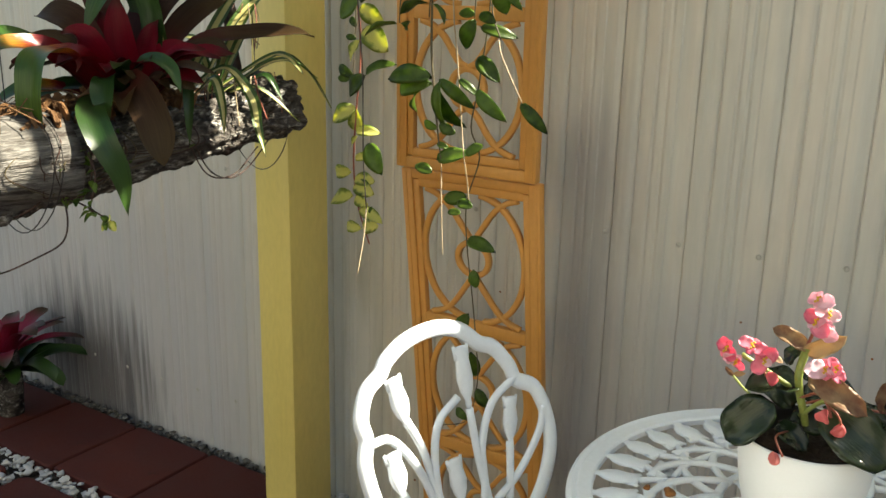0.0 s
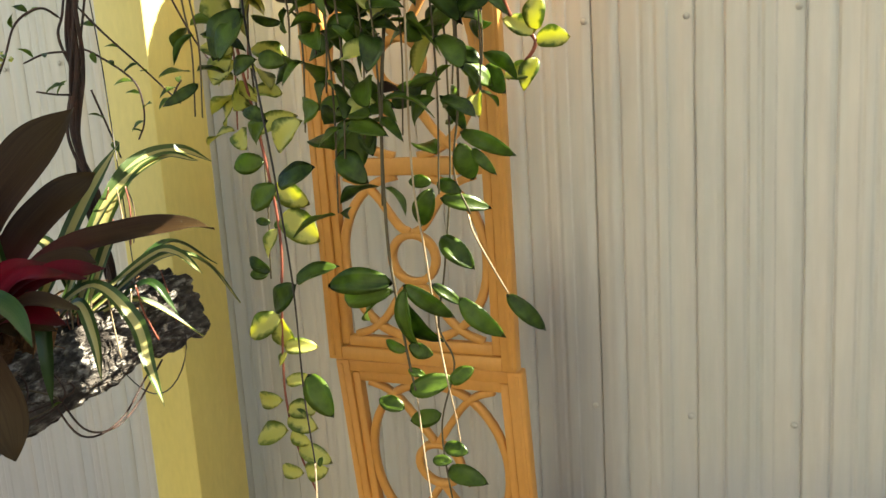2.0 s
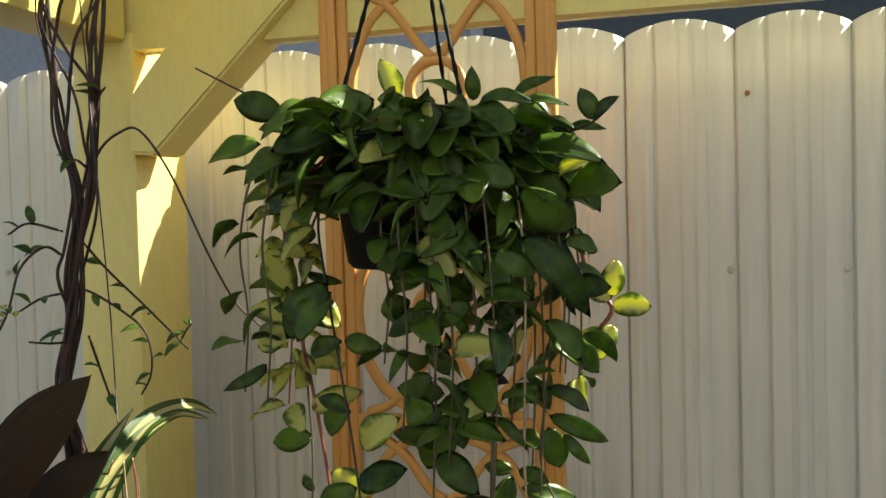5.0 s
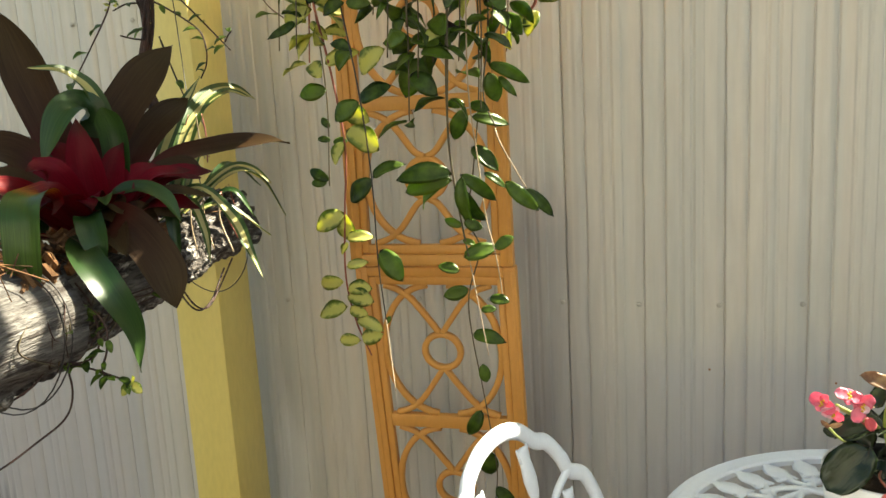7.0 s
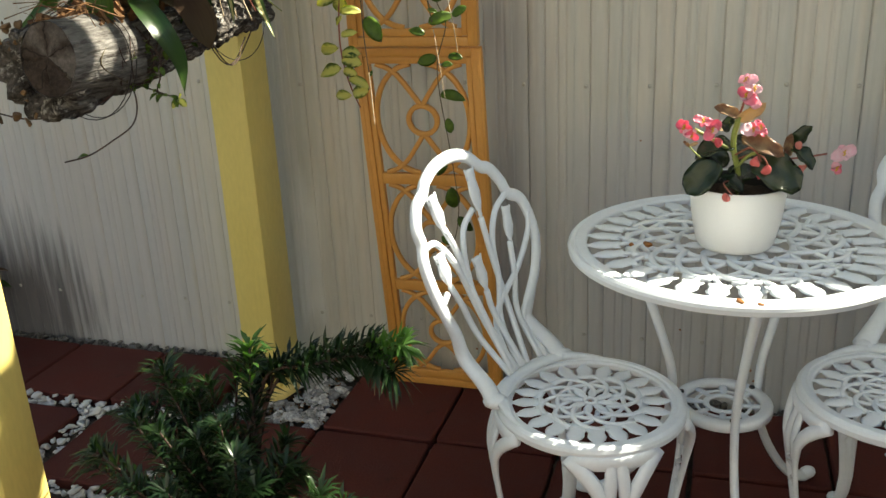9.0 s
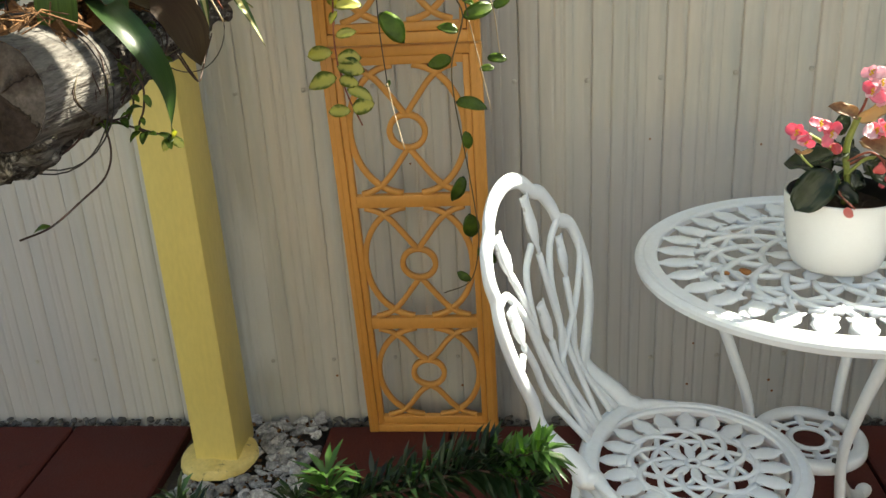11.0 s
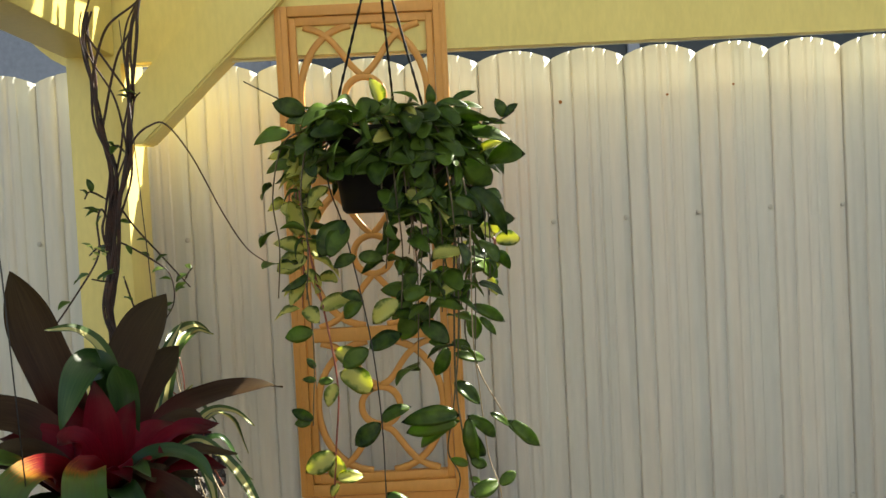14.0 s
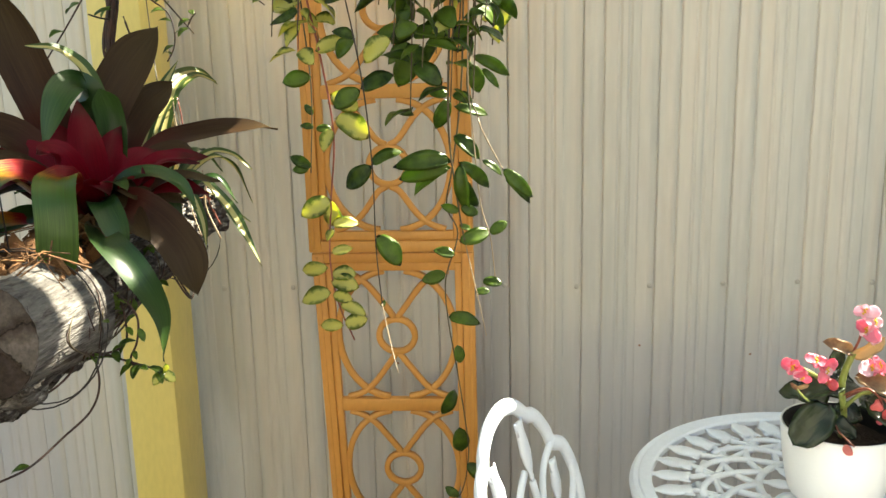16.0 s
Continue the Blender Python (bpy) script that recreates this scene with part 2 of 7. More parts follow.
M_WOOD = mottled("weathered_wood", (0.060, 0.053, 0.048), (0.23, 0.215, 0.20), 15, 95, 0.8, 1.0, 0.008, (2.2, 0.35, 2.2), 0.25, ((0.026, 0.018, 0.014), 0.50, 0.9), 0.0, 0.40)


def cut_wood(name):
    """End grain: brown heart in wedges, grey where the weather has bleached it, with dark radial checks."""
    m, t, b = nodes(name, 0.85, 0, 0.2)
    v = coord(t)
    mp = t.nodes.new("ShaderNodeMapping")
    mp.vector_type = "POINT"
    mp.inputs["Location"].default_value = (-0.040, 0.034, 0.0)
    mp.inputs["Rotation"].default_value = (radians(90), 0, 0)
    t.links.new(v, mp.inputs["Vector"])
    wob = noise_tex(t, v, 55, 3)
    g = t.nodes.new("ShaderNodeTexGradient")
    g.gradient_type = "RADIAL"
    t.links.new(mp.outputs[0], g.inputs[0])
    ma = t.nodes.new("ShaderNodeMath")
    ma.operation = "MULTIPLY_ADD"
    ma.inputs[1].default_value = 0.16
    t.links.new(wob, ma.inputs[0])
    t.links.new(g.outputs["Fac"], ma.inputs[2])
    dark, grey, brown = (0.008, 0.006, 0.005), (0.105, 0.093, 0.084), (0.046, 0.034, 0.028)
    stops = [(0.0, brown), (0.105, brown), (0.115, dark), (0.128, brown), (0.22, grey), (0.30, brown), (0.308, dark), (0.320, brown), (0.42, grey), (0.50, brown), (0.508, dark), (0.518, brown),
             (0.60, grey), (0.70, grey), (0.708, dark), (0.718, brown), (0.80, brown), (0.90, brown), (0.907, dark), (0.917, brown)]
    c = ramp(t, ma.outputs[0], stops)
    c = mix(t, 1.0, c, ramp(t, noise_tex(t, v, 26, 5, 0.65), [(0.32, (0.45, 0.42, 0.40)), (0.68, (1.25, 1.22, 1.2))]), "MULTIPLY")
    c = mix(t, 1.0, c, ramp(t, noise_tex(t, v, 190, 3), [(0.3, (0.7,) * 3), (0.7, (1.2,) * 3)]), "MULTIPLY")
    t.links.new(c, b.inputs["Base Color"])
    bump(t, b, noise_tex(t, v, 120, 4), 0.8, 0.004)
    return m


M_CUT = cut_wood("log_cut")
M_AMBER = mottled("amber_pebble", (0.05, 0.025, 0.010), (0.18, 0.10, 0.04), 40, 160, 0.4, 0.2, 0.001, (1, 1, 1), 0.5, None, 0.3)
M_MULCH = mottled("bark_chips", (0.06, 0.028, 0.012), (0.26, 0.13, 0.055), 40, 160, 0.9, 0.6, 0.002, (1, 1, 1), 0.3, None, 0.4)
M_VINE = mottled("woody_vine", (0.016, 0.008, 0.006), (0.070, 0.032, 0.022), 60, 200, 0.75, 0.5, 0.001)
M_STEM = mottled("green_stem", (0.07, 0.05, 0.025), (0.10, 0.08, 0.035), 60, 200, 0.6, 0.2)
M_DARKSTEM = mottled("dark_stem", (0.016, 0.013, 0.010), (0.035, 0.025, 0.018), 60, 200, 0.5, 0.2)
M_REDSTEM = mottled("red_stem", (0.20, 0.045, 0.03), (0.30, 0.09, 0.05), 60, 200, 0.5, 0.2)
M_PALESTEM = mottled("pale_stem", (0.30, 0.22, 0.13), (0.40, 0.31, 0.20), 60, 200, 0.5, 0.2)
M_WIRE = nodes("grey_wire", 0.5, 0.3)[0]
M_WIRE.node_tree.nodes["Principled BSDF"].inputs["Base Color"].default_value = (0.035, 0.03, 0.028, 1)
M_SCREW = nodes("screw_metal", 0.6, 0.0)[0]
M_SCREW.node_tree.nodes["Principled BSDF"].inputs["Base Color"].default_value = (0.44, 0.42, 0.37, 1)
M_RUST = mottled("rust", (0.20, 0.07, 0.02), (0.35, 0.15, 0.04), 60, 300, 0.9, 0.3)
M_CREAM = mottled("cream_paint", (0.74, 0.68, 0.45), (0.80, 0.75, 0.53), 5, 120, 0.5, 0.2, 0.0015, (1, 1, 0.3), 0.4, None, 0.0, 0.05)
M_HOUSE = mottled("neighbour_wall", (0.17, 0.19, 0.25), (0.20, 0.22, 0.28), 1, 30, 0.8, 0.1)
M_DARK = mottled("dark_glass", (0.012, 0.013, 0.016), (0.02, 0.021, 0.025), 1, 20, 0.2, 0)
M_ROOF = mottled("eave_paint", (0.34, 0.32, 0.29), (0.42, 0.40, 0.36), 2, 40, 0.6, 0.1)
M_SHEET, t_, b_ = nodes("translucent_roof_sheet", 0.5)
b_.inputs["Base Color"].default_value = (0.80, 0.80, 0.77, 1)
tr_ = t_.nodes.new("ShaderNodeBsdfTranslucent")
tr_.inputs[0].default_value = (0.88, 0.92, 0.88, 1)
mx_ = t_.nodes.new("ShaderNodeMixShader")
mx_.inputs[0].default_value = 0.44
t_.links.new(b_.outputs[0], mx_.inputs[1])
t_.links.new(tr_.outputs[0], mx_.inputs[2])
t_.links.new(mx_.outputs[0], t_.nodes["Material Output"].inputs[0])

M_HOYA = leafy("hoya_leaf", (0.011, 0.027, 0.005), (0.090, 0.150, 0.018), None, 0.36, 0.30, (1.9, 2.1, 0.4), 0.15, 0.30)
M_HOYA_PALE = leafy("variegated_leaf", (0.07, 0.13, 0.022), (0.20, 0.26, 0.05), (0.56, 0.55, 0.18), 0.34, 0.46, (1.4, 1.45, 0.5))
M_HOYA_DARK = leafy("bronze_leaf", (0.035, 0.022, 0.015), (0.06, 0.03, 0.02), None, 0.35, 0.2)
M_BEGONIA = leafy("begonia_leaf", (0.008, 0.017, 0.007), (0.022, 0.036, 0.012), None, 0.20, 0.12, None, 0.15, 0.5)
M_BEGONIA_RED = leafy("begonia_new_leaf", (0.16, 0.07, 0.05), (0.50, 0.38, 0.22), None, 0.4, 0.35, (1.3, 1.1, 0.6), 0.2, 0.2)
M_PETAL = leafy("pink_petal", (0.72, 0.12, 0.22), (0.82, 0.32, 0.43), None, 0.4, 0.45, (1.2, 1.0, 1.0))
M_PETAL_PALE = leafy("pale_pink_petal", (0.84, 0.46, 0.57), (0.88, 0.68, 0.75), None, 0.4, 0.45, (1.1, 1.0, 1.0))
M_POD = leafy("pink_pod", (0.62, 0.08, 0.13), (0.66, 0.26, 0.22), None, 0.45, 0.4, (1.2, 1.0, 1.0))
M_STAMEN = nodes("yellow_stamen", 0.6)[0]
M_STAMEN.node_tree.nodes["Principled BSDF"].inputs["Base Color"].default_value = (0.75, 0.5, 0.03, 1)
M_NEEDLE = leafy("strap_leaf", (0.007, 0.018, 0.008), (0.020, 0.046, 0.013), None, 0.32, 0.25, (1.8, 2.2, 0.6))
M_NEEDLE_NEW = leafy("young_strap_leaf", (0.038, 0.095, 0.022), (0.085, 0.17, 0.040), None, 0.32, 0.3, (1.6, 2.0, 0.6))
M_BROM_DARK = banded("maroon_leaf", [(0.0, (0.20, 0.006, 0.014)), (0.30, (0.085, 0.012, 0.012)), (0.55, (0.046, 0.021, 0.011)), (1.1, (0.054, 0.034, 0.015))], 0.40, 0.32, 0.15)
M_BROM_GREEN = banded("green_strap_leaf", [(0.0, (0.12, 0.03, 0.012)), (0.20, (0.030, 0.055, 0.012)), (0.6, (0.022, 0.060, 0.012)), (1.1, (0.045, 0.095, 0.020))], 0.32, 0.35)
M_BROM_FRONT = banded("red_based_green_leaf", [(0.0, (0.15, 0.003, 0.010)), (0.44, (0.18, 0.005, 0.010)), (0.50, (0.42, 0.17, 0.02)), (0.56, (0.09, 0.13, 0.016)), (0.75, (0.035, 0.090, 0.014)), (1.15, (0.08, 0.15, 0.030))], 0.32, 0.35)
M_BROM_RED = banded("crimson_leaf", [(0.0, (0.14, 0.002, 0.008)), (0.5, (0.17, 0.002, 0.012)), (0.9, (0.12, 0.003, 0.010)), (1.1, (0.07, 0.010, 0.010))], 0.42, 0.30, 0.14)
M_BROM_PINK = banded("magenta_leaf", [(0.0, (0.26, 0.010, 0.04)), (0.6, (0.30, 0.02, 0.06)), (1.1, (0.07, 0.04, 0.02))], 0.4, 0.3)
M_STRIPE = striped("cream_edged_leaf", (0.06, 0.11, 0.02), (0.55, 0.50, 0.20), 0.3)


# ---- mesh helpers ----
def frame_of(d):
    d = d.normalized()
    a = Vector((0, 0, 1)) if abs(d.z) < 0.9 else Vector((1, 0, 0))
    x = d.cross(a).normalized()
    return x, x.cross(d).normalized()


def smooth_path(pts, n):
    """Catmull-Rom through the points, n steps a span."""
    p = [Vector(q) for q in pts]
    p = [p[0] * 2 - p[1]] + p + [p[-1] * 2 - p[-2]]
    out = []
    for i in range(1, len(p) - 2):
        for k in range(n):
            u = k / n
            a, b, c, d = p[i - 1], p[i], p[i + 1], p[i + 2]
            out.append(0.5 * ((2 * b) + (c - a) * u + (2 * a - 5 * b + 4 * c - d) * u * u + (3 * b - a - 3 * c + d) * u ** 3))
    out.append(p[-2])
    return out


def tube(bm, path, radius, sides=8, flat=1.0, up=None, closed=False):
    """A rod along the path; radius: a number or one a point; flat: its second half-axis against the first; up: the way of that axis."""
    path = [Vector(q) for q in path]
    n = len(path)
    rings = []
    for i, q in enumerate(path):
        if closed:
            d = path[(i + 1) % n] - path[i - 1]
        else:
            d = path[min(i + 1, n - 1)] - path[max(i - 1, 0)]
        if up is None:
            if i == 0:
                x, y = frame_of(d)
            else:
                dn = d.normalized()
                x = (x - dn * x.dot(dn)).normalized()
                y = dn.cross(x)
        else:
            y = Vector(up)
            x = d.cross(y).normalized()
            y = x.cross(d).normalized()
        r = radius[i] if isinstance(radius, (list, tuple)) else radius
        rings.append([bm.verts.new(q + (x * math.cos(2 * math.pi * k / sides) + y * flat * math.sin(2 * math.pi * k / sides)) * r) for k in range(sides)])
    for i in range(n if closed else n - 1):
        a, b = rings[i], rings[(i + 1) % n]
        for k in range(sides):
            bm.faces.new((a[k], a[(k + 1) % sides], b[(k + 1) % sides], b[k]))
    if not closed:
        bm.faces.new(rings[0][::-1])
        bm.faces.new(rings[-1])


def box(bm, x0, x1, y0, y1, z0, z1, bev=0.004):
    """A box with bevelled edges."""
    vs = bmesh.ops.create_cube(bm, size=1)["verts"]
    for v in vs:
        v.co = Vector(((x0 + x1) / 2 + v.co.x * (x1 - x0), (y0 + y1) / 2 + v.co.y * (y1 - y0), (z0 + z1) / 2 + v.co.z * (z1 - z0)))
    if bev:
        es = list({e for v in vs for e in v.link_edges})
        bmesh.ops.bevel(bm, geom=es, offset=bev, segments=2, affect="EDGES", profile=0.5)


def lathe(bm, profile, sides=48, centre=(0, 0)):
    """A round body from (radius, height) pairs, closed where the radius is nought."""
    rings = []
    for r, z in profile:
        if r < 1e-6:
            rings.append([bm.verts.new((centre[0], centre[1], z))])
        else:
            rings.append([bm.verts.new((centre[0] + r * math.cos(2 * math.pi * k / sides), centre[1] + r * math.sin(2 * math.pi * k / sides), z)) for k in range(sides)])
    for a, b in zip(rings, rings[1:]):
        for k in range(sides):
            j = (k + 1) % sides
            if len(a) == 1 and len(b) > 1:
                bm.faces.new((a[0], b[j], b[k]))
            elif len(b) == 1 and len(a) > 1:
                bm.faces.new((a[k], a[j], b[0]))
            elif len(a) > 1:
                bm.faces.new((a[k], a[j], b[j], b[k]))


def blob(bm, centre, sx, sy, sz, turn=0.0, sub=2, jitter=0.0):
    """A rounded lump, turned about z."""
    vs = bmesh.ops.create_icosphere(bm, subdivisions=sub, radius=1)["verts"]
    m = Matrix.Translation(centre) @ Matrix.Rotation(turn, 4, "Z")
    for v in vs:
        k = 1 + (noise.noise(v.co * 1.7 + Vector(centre) * 37) * jitter if jitter else 0)
        v.co = m @ Vector((v.co.x * sx * k, v.co.y * sy * k, v.co.z * sz * k))


def mesh_of(name, bm, material, smooth=True):
    me = bpy.data.meshes.new(name)
    bmesh.ops.recalc_face_normals(bm, faces=bm.faces)
    if smooth:
        for f in bm.faces:
            f.smooth = True
    bm.to_mesh(me)
    bm.free()
    me.materials.append(material)
    return me


def part(name, bm, material, parent, label="", smooth=True):
    ob = new(name, mesh_of(name, bm, material, smooth))
    ob.parent = parent
    if label:
        tagged(ob, label)
    return ob


def piece(name, me, parent, m, label=""):
    """An object of its own on a shared mesh, at the pose m in its parent."""
    ob = new(name, me)
    ob.parent = parent
    ob.matrix_local = m
    if label:
        tagged(ob, label)
    return ob


def thing(name, at, label, category, group="", kind=""):
    ob = new(name)
    ob.empty_display_size = 0.05
    ob.location = at
    return tagged(ob, label, category, group, kind)


def sharp(ob, angle=35):
    """Keeps edges sharper than the angle hard."""
    me = ob.data
    bm = bmesh.new()
    bm.from_mesh(me)
    for e in bm.edges:
        if len(e.link_faces) == 2 and e.calc_face_angle(0) > radians(angle):
            e.smooth = False
    bm.to_mesh(me)
    bm.free()
    return ob


# ---- ground, pavers, pebbles ----
gb = bmesh.new()
n = 40
steps = [(-1 if i < n / 2 else 1) * 1500 * (abs(i - n / 2) / (n / 2)) ** 5 for i in range(n + 1)]
grid = [[gb.verts.new((x, y, -0.03)) for x in steps] for y in steps]
for a, b in zip(grid, grid[1:]):
    for k in range(n):
        gb.faces.new((a[k], a[k + 1], b[k + 1], b[k]))
ground = tagged(new("ground", mesh_of("ground", gb, M_EARTH)), "dark earth and fine gravel under the pavers", "ground", kind="structure")

pavement = thing("pavement", (0, 0, 0), "square dark red concrete pavers with narrow joints and pebble gaps", "paving", kind="structure")


def paver_mesh(size, round_corner):
    bm = bmesh.new()
    box(bm, -size / 2, size / 2, -size / 2, size / 2, -0.04, 0.0, 0)
    bmesh.ops.bevel(bm, geom=[e for e in bm.edges if abs(e.verts[0].co.z - e.verts[1].co.z) > 0.01], offset=round_corner, segments=3, affect="EDGES", profile=0.5)
    bmesh.ops.bevel(bm, geom=[e for e in bm.edges if e.verts[0].co.z > -0.001 and e.verts[1].co.z > -0.001 and len([f for f in e.link_faces if abs(f.normal.z) < 0.5])], offset=0.004, segments=1, affect="EDGES")
    return mesh_of("paver", bm, M_PAVER, False)


PAVER = paver_mesh(0.302, 0.012)
PAVER_ROUND = paver_mesh(0.298, 0.03)
rng = random.Random(4)


def lay(x, y, me=PAVER):
    piece("paver", me, pavement, pose(x, y, rng.uniform(-0.002, 0.002), rng.uniform(-0.4, 0.4), rng.uniform(-0.4, 0.4), rng.uniform(-0.6, 0.6)))


for i in range(7):
    for j in range(7):
        lay(-0.112 + 0.312 * i, -0.012 - 0.315 * j)
for i in range(5):
    lay(-1.083 - 0.312 * (i - 1), -0.008)
for i in range(4):
    lay(-0.735 - 0.37 * i, -0.375, PAVER_ROUND)
    lay(-0.735 - 0.37 * i, -0.74, PAVER_ROUND)
for j in range(6):
    lay(-0.424, -0.327 - 0.315 * j)

STONES = []
for k in range(6):
    pb = bmesh.new()
    blob(pb, (0, 0, 0), 1.0, 0.70, 0.36, 0, 2, 0.0)
    for v in pb.verts:
        v.co *= 1 + 0.45 * noise.noise(v.co * 1.3 + Vector((k * 7.3, 0, 0)))
    for ax in ((1, 0.4, 0.3), (-0.6, 0.8, 0.2), (0.1, -0.9, 0.5), (0.2, 0.1, 1)):
        ax = Vector(ax).normalized()
        ax.rotate(Euler((k, k * 2.1, k * 1.3)))
        for v in pb.verts:
            over = v.co.dot(ax) - 0.52
            if over > 0:
                v.co -= ax * over * 0.85
    STONES.append(mesh_of("pebble", pb, M_PEBBLE, False))


STONES_AMBER = []
for k in range(3):
    me_ = STONES[k].copy()
    me_.materials.clear()
    me_.materials.append(M_AMBER)
    STONES_AMBER.append(me_)


def stone_pose(r, x, y, z, lo=0.009, hi=0.034):
    s = lo + (hi - lo) * r.random() ** 1.8
    return pose(x, y, z, r.uniform(-25, 25), r.uniform(-25, 25), r.uniform(0, 360)) @ Matrix.Diagonal((s, s, s, 1))


pebble_bed = thing("pebble_bed", (-0.4, 0, 0), "loose white and grey pebbles heaped round the post", "pebbles")
rng = random.Random(9)
count = 0
while count < 285:
    x, y = rng.uniform(-0.575, -0.275), rng.uniform(-0.165, 0.17)
    if (x + 0.50) ** 2 + y * y < 0.0074:
        continue
    piece("pebble", STONES[count % 6], pebble_bed, stone_pose(rng, x + 0.4, y, rng.uniform(-0.016, 0.006), 0.008, 0.026))
    count += 1


def scatter(name, label, strips, seed, material=M_PEBBLE, low=0.007, high=0.016, category="pebbles"):
    """Loose pebbles in strips (x0, x1, y0, y1, number), joined into one."""
    r = random.Random(seed)
    verts, faces = [], []
    for x0, x1, y0, y1, number in strips:
        for k in range(number):
            m = stone_pose(r, r.uniform(x0, x1), r.uniform(y0, y1), r.uniform(-0.020, 0.0), low, high)
            base = len(verts)
            me = STONES[k % 6]
            verts += [m @ v.co for v in me.vertices]
            faces += [[base + i for i in p.vertices] for p in me.polygons]
    me = bpy.data.meshes.new(name)
    me.from_pydata(verts, [], faces)
    me.materials.append(material)
    for p in me.polygons:
        p.use_smooth = True
    return tagged(new(name, me), label, category, kind="stuff")


scatter("gravel_strip", "narrow strip of dark gravel between pavers and fence", [(-2.2, -0.58, 0.148, 0.18, 300), (-0.28, 2.0, 0.150, 0.18, 360)], 13, M_GRIT)
scatter("pebble_strip", "narrow strips of pale pebbles between pavers", [
    (-2.2, -0.57, -0.222, -0.165, 330), (-0.955, -0.89, -0.53, -0.2, 70), (-1.32, -1.27, -0.53, -0.2, 60),
    (-2.0, -0.57, -0.60, -0.53, 220), (-0.6, -0.575, -0.5, -0.2, 40)], 12, M_PEBBLE, 0.008, 0.021)
scatter("bark_litter", "fine brown bark bits and grit among the pebbles", [(-0.575, -0.275, -0.165, 0.17, 420)], 14, M_MULCH, 0.003, 0.009, "litter")

# ---- fence ----
PITCH, FIRST, FY = 0.1535, 0.226, 0.185


def fence_profile(u):
    """Depth of the sheet towards the patio, u from one groove to the next: a shallow pan between two creases, then a broad rib with fine swages."""
    def bulge(c, w, h):
        d = abs(u - c) / w
        return h * (1 - d * d) ** 2 if d < 1 else 0
    out = 0.0
    if u < 0.016:
        out = -0.0070 * (1 - u / 0.016)
    elif u > 0.984:
        out = -0.0030 - 0.0040 * (u - 0.984) / 0.016
    elif u > 0.90:
        out = -0.0030 * (u - 0.90) / 0.084
    if 0.205 < u < 0.290:
        out -= 0.0018 * (u - 0.205) / 0.045 if u < 0.25 else 0.0018 + 0.0030 * (u - 0.25) / 0.02 if u < 0.27 else 0.0048 * (0.290 - u) / 0.020
    out += bulge(0.48, 0.036, -0.0020) + bulge(0.61, 0.038, -0.0022)
    out += 0.0018 * math.sin(math.pi * u / 0.27) if u < 0.27 else 0.0024 * math.sin(math.pi * (u - 0.27) / 0.73)
    if u > 0.735:
        out -= 0.0024 * min(1, (u - 0.735) / 0.018) * (1 - u) / 0.265
    return out + bulge(0.13, 0.05, -0.0007)


def fence_sheet():
    bm = bmesh.new()
    per, ribs = 125, 5
    zs = [-0.06, 0.25, 0.5, 0.75, 1.0, 1.25, 1.5, 1.7]
    cols = []
    for i in range(per * ribs + 1):
        u = i / per
        f = u - math.floor(u)
        top = 1.790 + 0.021 * math.sin(math.pi * f) ** 0.8
        y = -fence_profile(f)
        cols.append([bm.verts.new((u * PITCH, y, z)) for z in zs + [top]] + [bm.verts.new((u * PITCH, y + 0.004, top)), bm.verts.new((u * PITCH, y + 0.004, -0.06))])
    for a, b in zip(cols, cols[1:]):
        for k in range(len(a) - 1):
            bm.faces.new((a[k], b[k], b[k + 1], a[k + 1]))
    return mesh_of("panel", bm, M_FENCE)


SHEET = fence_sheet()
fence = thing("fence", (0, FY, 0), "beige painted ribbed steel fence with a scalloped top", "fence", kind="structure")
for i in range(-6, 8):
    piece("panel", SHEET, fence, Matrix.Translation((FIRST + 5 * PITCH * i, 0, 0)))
sb = bmesh.new()
lathe(sb, [(0.0056, 0.0), (0.0054, 0.0006), (0.0036, 0.0008), (0.0034, 0.0018), (0.0028, 0.0021), (0, 0.0021)], 10)
SCREW = mesh_of("screw", sb, M_SCREW)
for z in (0.165, 0.835, 1.455):
    for i in range(-13, 10):
        piece("screw", SCREW, fence, pose(FIRST + PITCH * i - 0.010, -0.003, z + 0.004 * math.sin(i * 5.1), 90, 0, 0))
rb = bmesh.new()
lathe(rb, [(0.004, 0.0), (0.003, 0.0012), (0, 0.0014)], 8)
RUST = mesh_of("rust_spot", rb, M_RUST)
for x, z, s in ((0.395, 1.70, 1.0), (0.62, 1.705, 0.7), (0.76, 1.72, 0.7), (0.505, 0.70, 0.6), (0.74, 0.68, 0.6), (-0.02, 0.66, 0.6), (0.62, 0.20, 0.7), (0.80, 0.10, 0.9), (0.81, 0.07, 0.8), (0.61, 0.09, 0.8), (0.07, 0.09, 0.8), (-0.24, 0.12, 0.8)):
    piece("rust_spot", RUST, fence, pose(x, -0.006, z, 90, 0, 0) @ Matrix.Diagonal((s, s, s, 1)))

# ---- pergola ----
pergola = thing("pergola", (-0.49, 0.015, 0), "yellow painted timber pergola with posts, beams and braces", "pergola", kind="structure")
pergola_at = Matrix.Translation((0.49, -0.015, 0))


def timber(name, bm, label="", paint=M_YELLOW):
    bm.transform(pergola_at)
    return sharp(part(name, bm, paint, pergola, label), 40)


